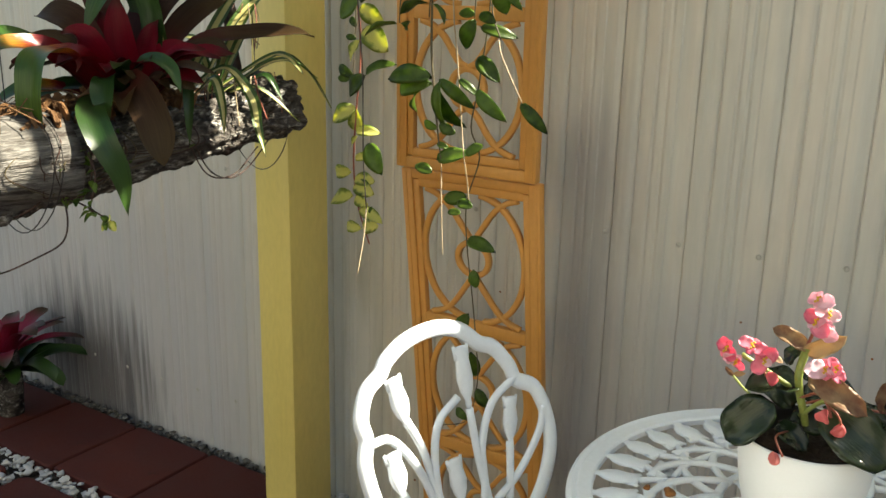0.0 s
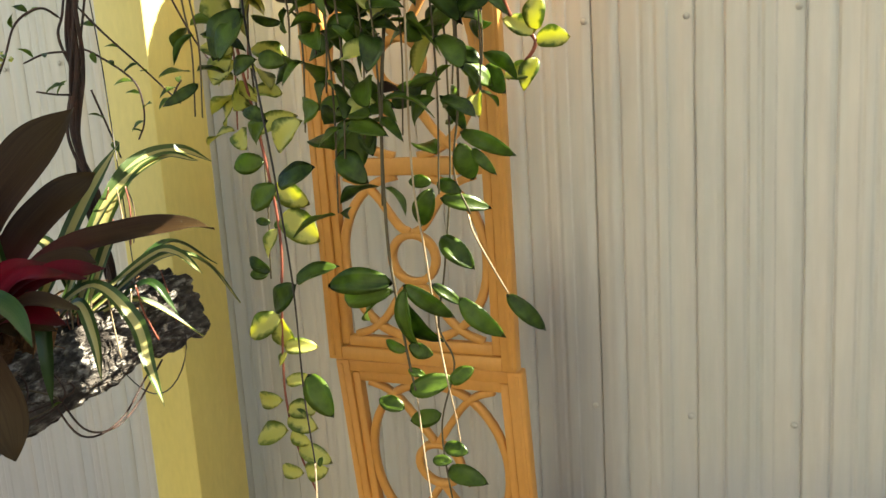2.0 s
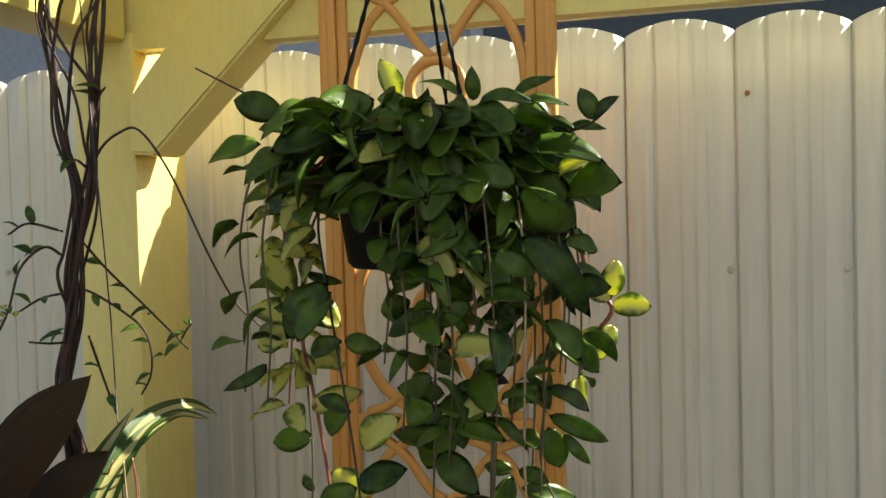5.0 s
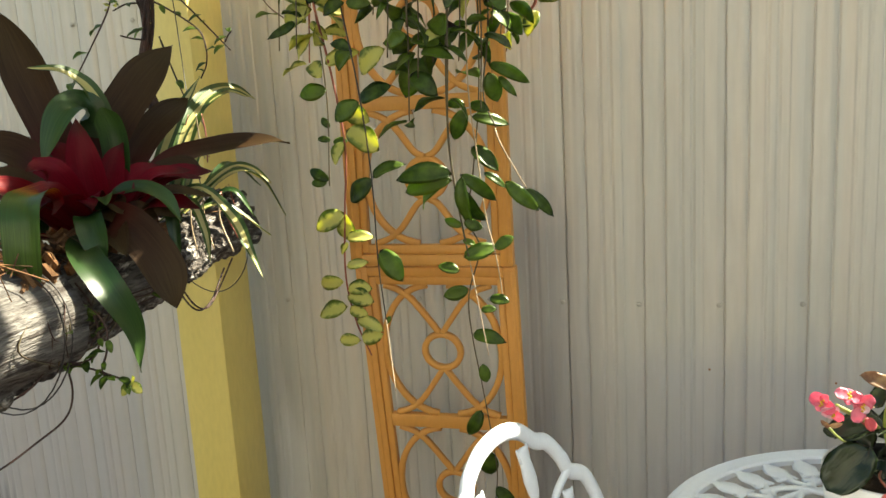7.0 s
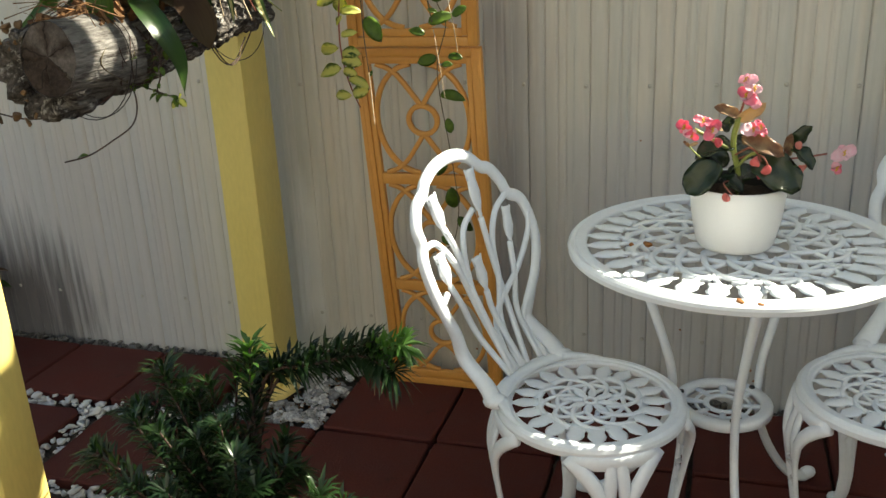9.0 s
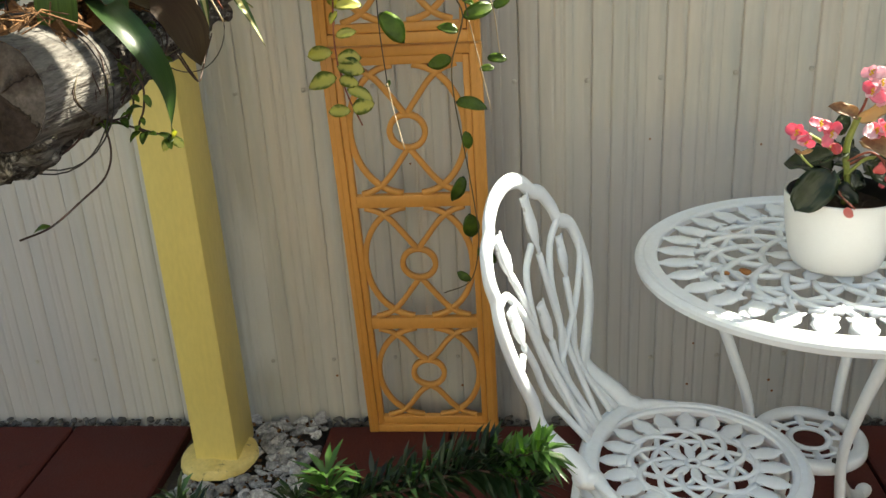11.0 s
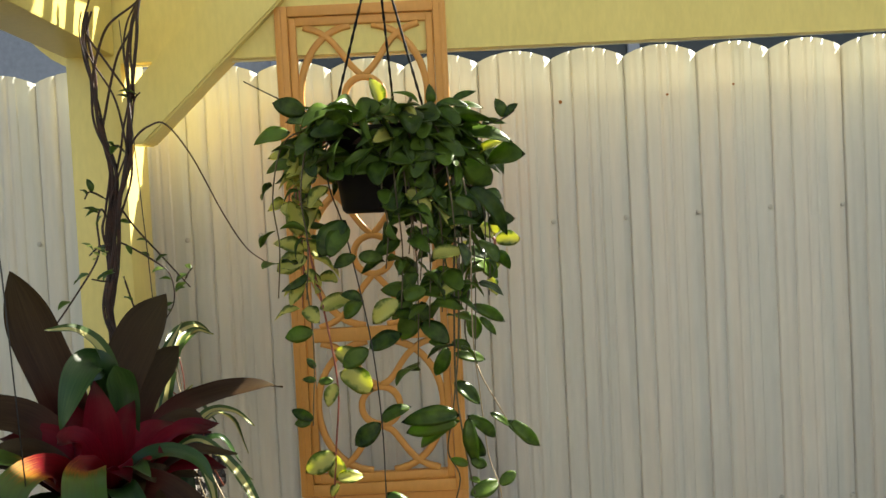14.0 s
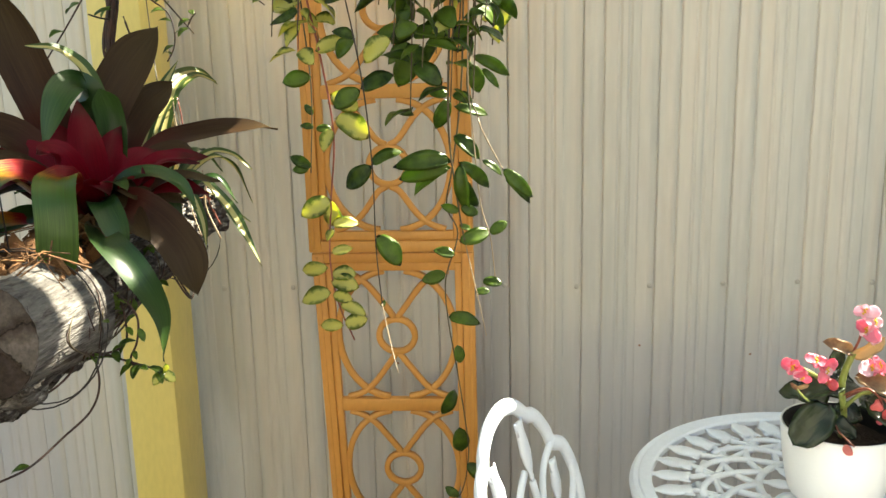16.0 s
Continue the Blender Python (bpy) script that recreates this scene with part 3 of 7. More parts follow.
bm = bmesh.new()
box(bm, -0.545, -0.444, -0.035, 0.100, 0.0, 1.81, 0.005)
timber("post", bm)
bm = bmesh.new()
lathe(bm, [(0, 0.0), (0.092, 0.0), (0.090, 0.012), (0.083, 0.019), (0.05, 0.024), (0, 0.026)], 40, (-0.500, 0.002))
for v in bm.verts:
    v.co.z += 0.006 * noise.noise(v.co * 28)
timber("post_footing", bm, "round yellow painted footing with dirt on it", M_FOOTING)
bm = bmesh.new()
box(bm, -0.560, -0.455, -1.0, -0.90, 0.0, 1.81, 0.005)
timber("post", bm)
bm = bmesh.new()
box(bm, 2.40, 2.50, -0.035, 0.065, 0.0, 1.80, 0.005)
timber("post", bm)
# back beam, its end cut to an ogee
bm = bmesh.new()
outline = [(2.7, 1.779), (-0.53, 1.785)] + [(-0.53 - 0.02 * k, 1.782 + 0.106 * (0.5 - 0.5 * math.cos(math.pi * k / 8))) for k in range(1, 9)] + [(-0.71, 1.90), (-0.72, 1.99), (2.7, 1.99)]
front = [bm.verts.new((x, -0.030, z)) for x, z in outline]
back = [bm.verts.new((x, -0.006, z)) for x, z in outline]
bm.faces.new(front)
bm.faces.new(back[::-1])
for k in range(len(outline)):
    j = (k + 1) % len(outline)
    bm.faces.new((front[k], back[k], back[j], front[j]))
timber("beam", bm, "beam with a curved cut end")
bm = bmesh.new()
box(bm, -0.545, -0.452, -1.15, -0.036, 1.797, 1.99, 0.005)
timber("header", bm)
bm = bmesh.new()
vs = [(-0.442, 1.636), (-0.404, 1.633), (-0.130, 1.892), (-0.205, 1.977), (-0.442, 1.714)]
f = [bm.verts.new((x, -0.052, z)) for x, z in vs]
g = [bm.verts.new((x, 0.022, z)) for x, z in vs]
bm.faces.new(f)
bm.faces.new(g[::-1])
for k in range(5):
    bm.faces.new((f[k], g[k], g[(k + 1) % 5], f[(k + 1) % 5]))
bmesh.ops.bevel(bm, geom=list(bm.edges), offset=0.004, segments=2, affect="EDGES")
timber("brace", bm)
# lattice over the back beam and, out of view above it, a sheet roof added to shade and diffuse the sun
for s in (-1, 1):
    for k in range(15):
        bm = bmesh.new()
        box(bm, -0.030, 0.030, -0.004, 0.004, -0.37, 0.37, 0.002)
        bm.transform(Matrix.Translation(((-1.17 if s > 0 else -1.15) + 0.26 * k, 0.012 + 0.009 * s, 2.25)) @ Matrix.Rotation(radians(45 * s), 4, "Y"))
        timber("lattice_slat", bm, "", M_CREAM)
bm = bmesh.new()
box(bm, -0.80, 2.7, -0.03, 0.06, 2.52, 2.60, 0.004)
timber("top_plate", bm, "", M_CREAM)
# cream board added out of view, bouncing sunlight onto the top of the fence
bm = bmesh.new()
box(bm, -0.52, 2.69, -0.0055, 0.002, 1.782, 1.985, 0.001)
timber("bounce_board", bm, "unseen cream board added behind the beam to bounce sunlight onto the fence", M_CREAM)
patio_roof = tagged(new("patio_roof", None), "unseen cream translucent corrugated sheet roof added over the patio to shade it and diffuse the sun", "roof", kind="structure")
bm = bmesh.new()
cols = []
for i in range(360):
    x = -1.1 + i * 0.0111
    z = 2.64 + 0.012 * math.sin(2 * math.pi * x / 0.076)
    cols.append([bm.verts.new((x, y, z + dz)) for y, dz in ((0.06, 0), (-1.0, 0.12), (-1.0, 0.123), (0.06, 0.003))])
for a, b in zip(cols, cols[1:]):
    for k in range(4):
        bm.faces.new((a[k], a[(k + 1) % 4], b[(k + 1) % 4], b[k]))
part("roof_sheet", bm, M_SHEET, patio_roof)

# an unseen wall added behind, that closes the patio and cuts the front light
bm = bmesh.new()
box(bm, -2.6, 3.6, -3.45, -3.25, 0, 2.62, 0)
added_wall_south = tagged(new("added_wall_south", mesh_of("added_wall_south", bm, M_FENCE, False)), "plain beige unseen wall added to close the patio and cut the light from behind", "wall", kind="structure")

# unseen end wall, added to keep low skylight off the right side
bm = bmesh.new()
box(bm, 2.62, 2.74, -3.25, 0.17, 0, 1.80, 0)
added_wall_east = tagged(new("added_wall_east", mesh_of("added_wall_east", bm, M_FENCE, False)), "plain beige unseen wall added at the end of the patio to block low skylight", "wall", kind="structure")

# ---- neighbour's house beyond the fence ----
house = thing("neighbour_house", (0, 3.0, 0), "blue-grey house wall with dark windows beyond the fence", "house")
bm = bmesh.new()
box(bm, -9, 6, 0.0, 0.2, 0, 3.2, 0)
part("wall", bm, M_HOUSE, house, smooth=False)
bm = bmesh.new()
box(bm, -0.62, 5.8, -0.06, 0.0, 1.0, 2.9, 0.01)
window = part("window", bm, M_DARK, house, "dark sliding window", smooth=False)
for x in (-0.62, 1.2, 3.0):
    bm = bmesh.new()
    box(bm, x - 0.03, x + 0.03, -0.09, -0.061, 1.0, 2.9, 0.004)
    part("frame", bm, M_HOUSE, window, smooth=False)
bm = bmesh.new()
box(bm, -9.3, 6.3, -0.55, 0.5, 3.2, 3.35, 0.01)
part("eave", bm, M_ROOF, house, smooth=False)

# ---- trellis ----
def ribbon(bm, path, wide, deep, closed=False):
    """A flat moulded strip in the panel's plane, its front edges eased."""
    path = [Vector(q) for q in path]
    n = len(path)
    e = 0.0022
    section = [(-wide / 2, deep), (-wide / 2, -deep + e), (-wide / 2 + e, -deep), (wide / 2 - e, -deep), (wide / 2, -deep + e), (wide / 2, deep)]
    rings = []
    for i, q in enumerate(path):
        d = path[(i + 1) % n] - path[i - 1] if closed else path[min(i + 1, n - 1)] - path[max(i - 1, 0)]
        side = Vector((d.z, 0, -d.x)).normalized()
        rings.append([bm.verts.new(q + side * u + Vector((0, v, 0))) for u, v in section])
    for i in range(n if closed else n - 1):
        a, b = rings[i], rings[(i + 1) % n]
        for k in range(6):
            bm.faces.new((a[k], a[(k + 1) % 6], b[(k + 1) % 6], b[k]))
    if not closed:
        bm.faces.new(rings[0][::-1])
        bm.faces.new(rings[-1])


def trellis_half(name, height, cells, tilt_pose, label):
    """A moulded panel of three cells, each an oval crossed by four strips that hold a ring, within a stepped frame. cells: foot and head of each."""
    t = new(name)
    t.matrix_world = tilt_pose
    tagged(t, label, "trellis", "trellis panels")
    W, S, T = 0.1575, 0.038, 0.011
    for s in (-1, 1):
        bm = bmesh.new()
        a, b = sorted((s * W, s * (W - 0.024)))
        box(bm, a, b, -T, T, 0, height, 0.003)
        stile = sharp(part("stile", bm, M_ORANGE, t))
        bm = bmesh.new()
        a, b = sorted((s * (W - 0.0245), s * (W - S)))
        box(bm, a, b, -T + 0.004, T - 0.001, 0.024, height - 0.022, 0.002)
        part("lip", bm, M_ORANGE, stile)
        bm = bmesh.new()
        c = s * (W - 0.009)
        box(bm, c - 0.0035, c + 0.0035, -T - 0.002, -T + 0.002, 0.006, height - 0.006, 0.0012)
        part("bead", bm, M_ORANGE, stile)
    for z0, z1, lip0, lip1 in ((0, 0.022, 0.0225, cells[0][0]), (height - 0.020, height, cells[2][1], height - 0.0205)):
        bm = bmesh.new()
        box(bm, -W + 0.023, W - 0.023, -T + 0.001, T - 0.001, z0, z1, 0.003)
        rail = sharp(part("rail", bm, M_ORANGE, t))
        bm = bmesh.new()
        box(bm, -W + S - 0.001, W - S + 0.001, -T + 0.005, T - 0.002, lip0, lip1, 0.002)
        part("lip", bm, M_ORANGE, rail)
    for k in range(2):
        bm = bmesh.new()
        box(bm, -W + S - 0.001, W - S + 0.001, -T + 0.004, T - 0.002, cells[k][1], cells[k + 1][0], 0.003)
        sharp(part("rail", bm, M_ORANGE, t))
    wi = W - S
    for z0, z1 in cells:
        zc, h = (z0 + z1) / 2, (z1 - z0) / 2
        bm = bmesh.new()
        ribbon(bm, [(0.036 * math.cos(a), 0, zc + 0.036 * math.sin(a)) for a in (2 * math.pi * i / 32 for i in range(32))], 0.012, 0.0058, True)
        part("ring", bm, M_ORANGE, t)
        for sx in (-1, 1):
            bm = bmesh.new()
            pts = []
            for i in range(25):
                a = radians(-84 + 168 * i / 24)
                pts.append((sx * (0.006 + (wi - 0.008) * math.cos(a) ** 0.92), 0.0004, zc + (h - 0.001) * math.sin(a)))
            ribbon(bm, pts, 0.0125, 0.0054)
            part("arc", bm, M_ORANGE, t)
            for sz in (-1, 1):
                bm = bmesh.new()
                pts = smooth_path([(sx * 0.106, -0.0006, zc + sz * (h - 0.002)), (sx * 0.078, -0.0006, zc + sz * (h - 0.012)), (sx * 0.052, -0.0006, zc + sz * (h - 0.033)), (sx * 0.022, -0.0006, zc + sz * (h - 0.074) if h > 0.118 else zc + sz * 0.048), (sx * 0.003, -0.0006, zc + sz * 0.039)], 5)
                ribbon(bm, pts, 0.0115, 0.005)
                part("arc", bm, M_ORANGE, t)
    return t


lean = math.degrees(math.atan2(0.122 + 0.004, 0.96))
trellis_half("trellis", 0.962, ((0.046, 0.303), (0.333, 0.613), (0.642, 0.924)), pose(0, 0.122, 0.0, lean, 0, 0), "orange plastic trellis panel with ring pattern leaning on the paving")
trellis_half("trellis", 0.914, ((0.040, 0.290), (0.316, 0.585), (0.612, 0.877)), pose(0.0, -0.022, 0.959, 0.6, 0, -0.4), "orange plastic trellis panel with ring pattern fixed to the beam")


# ---- garden furniture ----
def tulip(bm, base, d, length, width, up, thick):
    """A cast tulip bud: a swelling body with three lobes at its mouth."""
    d, up = Vector(d).normalized(), Vector(up).normalized()
    base = Vector(base)
    prof = [(0.0, 0.22), (0.08, 0.42), (0.14, 0.36), (0.3, 0.78), (0.5, 1.0), (0.72, 0.86), (0.86, 0.74), (0.95, 0.82), (1.0, 0.55)]
    tube(bm, [base + d * length * a for a, _ in prof], [width / 2 * w for _, w in prof], 8, thick, up)
    x = d.cross(up).normalized()
    for k in (-1, 1):
        tube(bm, [base + d * length * 0.8 + x * k * width * 0.25, base + d * length * 1.02 + x * k * width * 0.42], [width * 0.2, width * 0.09], 6, thick, up)


def ring_pts(r, z, n, c=(0, 0)):
    return [(c[0] + r * math.cos(2 * math.pi * k / n), c[1] + r * math.sin(2 * math.pi * k / n), z) for k in range(n)]


def arc_rosette(bm, z, r0, r1, number, rod, sweep):
    """Interlaced arcs between two radii, swept both ways."""
    for k in range(number):
        for s in (-1, 1):
            pts = []
            for i in range(9):
                u = i / 8
                a = 2 * math.pi * k / number + s * sweep * u
                r = r0 + (r1 - r0) * math.sin(u * math.pi / 2)
                pts.append((r * math.cos(a), r * math.sin(a), z + 0.0012 * s))
            tube(bm, pts, rod, 6, 0.7, (0, 0, 1))


def garden_table(at, turn):
    t = new("garden_table")
    t.matrix_world = pose(*at, 0, 0, turn)
    tagged(t, "round white cast metal garden table with pierced tulip top", "table")
    Z = 0.640
    bm = bmesh.new()
    lathe(bm, [(0.274, Z - 0.012), (0.274, Z - 0.003), (0.277, Z), (0.294, Z + 0.001), (0.297, Z - 0.001), (0.304, Z + 0.001), (0.309, Z - 0.003), (0.311, Z - 0.008), (0.309, Z - 0.017), (0.302, Z - 0.020), (0.288, Z - 0.018), (0.278, Z - 0.013), (0.274, Z - 0.012)], 96)
    top = sharp(part("rim", bm, M_WHITE, t), 28)
    bm = bmesh.new()
    N = 30
    for k in range(N):
        a = 2 * math.pi * k / N
        d = Vector((math.cos(a), math.sin(a), 0))
        tulip(bm, d * 0.279 + Vector((0, 0, Z - 0.005)), -d, 0.066, 0.040, (0, 0, 1), 0.22)
        a2 = a + (0.13 if k % 2 else -0.13)
        pts = smooth_path([d * 0.214 + Vector((0, 0, Z - 0.005)), Vector((math.cos(a + (a2 - a) * 0.4), math.sin(a + (a2 - a) * 0.4), 0)) * 0.193 + Vector((0, 0, Z - 0.005)), Vector((math.cos(a2), math.sin(a2), 0)) * 0.168 + Vector((0, 0, Z - 0.005))], 4)
        tube(bm, pts, 0.0052, 6, 0.8, (0, 0, 1))
    arc_rosette(bm, Z - 0.005, 0.102, 0.200, 15, 0.0066, 0.75)
    tube(bm, ring_pts(0.17, Z - 0.006, 60), 0.0055, 6, 0.8, (0, 0, 1), True)
    tube(bm, ring_pts(0.105, Z - 0.006, 48), 0.007, 6, 0.7, (0, 0, 1), True)
    for k in range(10):
        a = 2 * math.pi * (k + 0.5) / 10
        d = Vector((math.cos(a), math.sin(a), 0))
        tulip(bm, d * 0.10 + Vector((0, 0, Z - 0.005)), -d, 0.055, 0.032, (0, 0, 1), 0.28)
    tube(bm, ring_pts(0.042, Z - 0.006, 30), 0.008, 6, 0.6, (0, 0, 1), True)
    part("tabletop_casting", bm, M_WHITE, t)
    for k in range(3):
        a = radians((-77, 48, 169)[k])
        d = Vector((math.cos(a), math.sin(a), 0))
        pts = smooth_path([d * 0.200 + Vector((0, 0, Z - 0.016)), d * 0.185 + Vector((0, 0, 0.57)), d * 0.135 + Vector((0, 0, 0.44)), d * 0.102 + Vector((0, 0, 0.32)), d * 0.125 + Vector((0, 0, 0.19)), d * 0.20 + Vector((0, 0, 0.07)), d * 0.265 + Vector((0, 0, 0.018)), d * 0.295 + Vector((0, 0, 0.012))], 5)
        bm = bmesh.new()
        tube(bm, pts, [0.0142 - 0.0035 * math.sin(math.pi * i / (len(pts) - 1)) for i in range(len(pts))], 10, 0.80)
        tube(bm, [p + d * 0.007 for p in pts[:26]], 0.0035, 6)
        blob(bm, d * 0.295 + Vector((0, 0, 0.014)), 0.022, 0.016, 0.014, a)
        part("leg", bm, M_WHITE, t)
    bm = bmesh.new()
    h = 0.300
    lathe(bm, [(0.072, h - 0.010), (0.072, h - 0.004), (0.075, h), (0.092, h), (0.096, h - 0.004), (0.096, h - 0.018), (0.091, h - 0.022), (0.076, h - 0.020), (0.072, h - 0.010)], 60)
    tube(bm, ring_pts(0.033, h - 0.009, 32), 0.0065, 6, 0.6, (0, 0, 1), True)
    for k in range(8):
        a = 2 * math.pi * k / 8
        d = Vector((math.cos(a), math.sin(a), 0))
        tube(bm, [d * 0.036 + Vector((0, 0, h - 0.009)), d * 0.055 + Vector((0, 0, h - 0.009)), d * 0.076 + Vector((0, 0, h - 0.009))], [0.005, 0.008, 0.009], 6, 0.5, (0, 0, 1))
    tube(bm, ring_pts(0.053, h - 0.010, 40), 0.004, 6, 0.7, (0, 0, 1), True)
    shelf = part("shelf", bm, M_WHITE, t)
    for k in range(3):
        a = radians((-77, 48, 169)[k])
        bm = bmesh.new()
        lathe(bm, [(0.006, h), (0.005, h + 0.004), (0, h + 0.005)], 12, (0.084 * math.cos(a), 0.084 * math.sin(a)))
        part("bolt", bm, M_WIRE, shelf)
    return t


def garden_chair(at, turn):
    """A bistro chair; +x of the chair is the way it faces."""
    c = new("garden_chair")
    c.matrix_world = pose(*at, 0, 0, turn)
    tagged(c, "white cast metal bistro chair with tulip pattern back", "chair", "garden chairs")
    Z, R = 0.382, 0.175
    bm = bmesh.new()
    lathe(bm, [(0.146, Z - 0.010), (0.146, Z - 0.001), (0.149, Z + 0.002), (0.156, Z + 0.002), (0.158, Z + 0.005), (0.167, Z + 0.005), (R - 0.002, Z + 0.001), (R + 0.001, Z - 0.005), (R, Z - 0.015), (R - 0.006, Z - 0.020), (0.158, Z - 0.020), (0.152, Z - 0.013), (0.146, Z - 0.010)], 72)
    sharp(part("seat_rim", bm, M_WHITE, c), 28)
    bm = bmesh.new()
    for k in range(20):
        a = 2 * math.pi * k / 20
        d = Vector((math.cos(a), math.sin(a), 0))
        tulip(bm, d * 0.150 + Vector((0, 0, Z - 0.004)), -d, 0.055, 0.034, (0, 0, 1), 0.20)
    arc_rosette(bm, Z - 0.004, 0.034, 0.099, 10, 0.0050, 1.1)
    tube(bm, ring_pts(0.094, Z - 0.005, 40), 0.0046, 6, 0.8, (0, 0, 1), True)
    tube(bm, ring_pts(0.061, Z - 0.004, 32), 0.0048, 6, 0.8, (0, 0, 1), True)
    for k in range(8):
        a = 2 * math.pi * (k + 0.5) / 8
        blob(bm, (0.030 * math.cos(a), 0.030 * math.sin(a), Z - 0.003), 0.020, 0.0085, 0.004, a, 2)
    tube(bm, ring_pts(0.010, Z - 0.003, 14), 0.004, 6, 1, (0, 0, 1), True)
    part("seat", bm, M_WHITE, c)

    def on_back(u, z):
        low = max(0.0, min(1.0, (z - 0.385) / 0.085))
        low = low * low * (3 - 2 * low)
        z -= 0.035 * max(0.0, z - 0.60)
        return Vector((-(0.160 + 0.060 * low + 0.24 * max(0.0, z - 0.50) - u * u * (2.2 - 1.7 * low)), u * 1.02, z))

    hoop = [(-0.118, 0.388), (-0.112, 0.415), (-0.108, 0.455), (-0.122, 0.510), (-0.145, 0.565), (-0.160, 0.615), (-0.166, 0.660), (-0.159, 0.692), (-0.164, 0.722), (-0.150, 0.758), (-0.124, 0.776), (-0.108, 0.795), (-0.070, 0.815), (-0.020, 0.822), (0.024, 0.811), (0.055, 0.785), (0.080, 0.774), (0.104, 0.742), (0.115, 0.716), (0.146, 0.698), (0.163, 0.650), (0.164, 0.600), (0.145, 0.545), (0.112, 0.490), (0.100, 0.455), (0.104, 0.415), (0.108, 0.388)]
    bm = bmesh.new()
    pts = smooth_path([on_back(u, z) for u, z in hoop], 5)
    tube(bm, pts, [0.0128 + 0.009 * max(0, 1 - min(i, len(pts) - 1 - i) / 18) for i in range(len(pts))], 10, 0.62, (1, 0, 0.24))
    for u, way in ((-0.116, 1), (0.106, -1)):
        foot = on_back(u, 0.392)
        blob(bm, foot, 0.024, 0.020, 0.015, 0.5, 2)
        start = math.atan2(foot.y, foot.x)
        tail = [Vector((0.164 * math.cos(start + way * 0.085 * i), 0.164 * math.sin(start + way * 0.085 * i), Z + 0.012 - 0.0012 * i)) for i in range(7)]
        tube(bm, tail, [0.014 - 0.0017 * i for i in range(7)], 8, 0.6, (0, 0, 1))
    part("back_hoop", bm, M_WHITE, c)
    bm = bmesh.new()
    stems = [
        [(-0.158, 0.685), (-0.118, 0.680), (-0.075, 0.620), (-0.040, 0.520), (-0.018, 0.400)],
        [(-0.088, 0.700), (-0.066, 0.650), (-0.048, 0.570), (-0.022, 0.400)],
        [(0.006, 0.712), (-0.034, 0.680), (-0.048, 0.610), (-0.036, 0.520), (-0.006, 0.400)],
        [(0.024, 0.690), (0.032, 0.600), (0.044, 0.520), (0.028, 0.400)],
        [(0.112, 0.722), (0.066, 0.690), (0.040, 0.630), (0.036, 0.560), (0.022, 0.480), (0.004, 0.400)],
        [(0.090, 0.622), (0.082, 0.550), (0.074, 0.480), (0.064, 0.400)],
        [(0.156, 0.668), (0.146, 0.630), (0.100, 0.570), (0.045, 0.530), (0.005, 0.480), (-0.016, 0.400)],
        [(-0.108, 0.595), (-0.086, 0.550), (-0.055, 0.480), (-0.030, 0.400)],
        [(0.118, 0.500), (0.100, 0.488), (0.084, 0.450), (0.078, 0.398)],
        [(-0.006, 0.552), (0.002, 0.500), (0.016, 0.400)],
        [(-0.142, 0.572), (-0.120, 0.586)]]
    for st in stems:
        pts = smooth_path([on_back(u, z) + Vector((0.003, 0, 0)) for u, z in st], 5)
        tube(bm, pts, 0.0070, 8, 0.75, (1, 0, 0.24))
    for u, z, length, du in ((-0.088, 0.690, 0.080, -0.22), (0.024, 0.690, 0.098, -0.05), (0.090, 0.615, 0.078, 0.10), (-0.108, 0.590, 0.074, -0.18), (-0.006, 0.548, 0.076, -0.12)):
        a = on_back(u, z)
        b = on_back(u + du * length, z + length * 0.99)
        tulip(bm, a + Vector((0.004, 0, 0)), b - a, length, 0.031, (1, 0, 0), 0.42)
    part("back_casting", bm, M_WHITE, c)
    bm = bmesh.new()
    pts = [on_back(u, 0.391) + Vector((0.004, 0, 0)) for u in [-0.125 + 0.25 * i / 16 for i in range(17)]]
    tube(bm, pts, 0.017, 8, 0.5)
    part("back_base", bm, M_WHITE, c)
    for k in range(4):
        a = radians(45 + 90 * k)
        d = Vector((math.cos(a), math.sin(a), 0))
        reach = [(0.364, 0.172, 0.083), (0.346, 0.178, 0.062), (0.324, 0.185, 0.042), (0.297, 0.188, 0.028), (0.257, 0.185, 0.0205), (0.203, 0.177, 0.0135), (0.14, 0.167, 0.0085), (0.095, 0.162, 0.0065), (0.05, 0.170, 0.0062), (0.022, 0.184, 0.0075)]

        def leg_at(z, f):
            """A point on the leg at a height, f from -1 to 1 across it."""
            for (z1, r1, w1), (z0, r0, w0) in zip(reach, reach[1:]):
                if z >= z0:
                    break
            q = max(0.0, min(1.0, (z - z0) / (z1 - z0)))
            r, w = r0 + (r1 - r0) * q, (w0 + (w1 - w0) * q) * f
            return Vector((r * math.cos(a + w / r), r * math.sin(a + w / r), z))

        bm = bmesh.new()
        zs = [0.364 - 0.342 * i / 30 for i in range(31)]
        for f in (-1, 1):
            tube(bm, [leg_at(z, f) for z in zs], [0.0086 + 0.0056 * max(0, min(1, (z - 0.250) / 0.065)) for z in zs], 8, 0.60, d)
            tube(bm, [leg_at(z, f * (0.10 + 0.75 * ((0.364 - z) / 0.104) ** 1.6)) for z in zs if z > 0.261], 0.0118, 8, 0.48, d)
        tube(bm, [leg_at(0.357, -1 + 2 * i / 12) for i in range(13)], 0.0150, 8, 0.45, d)
        for i in range(4):
            z = 0.262 - 0.022 * i
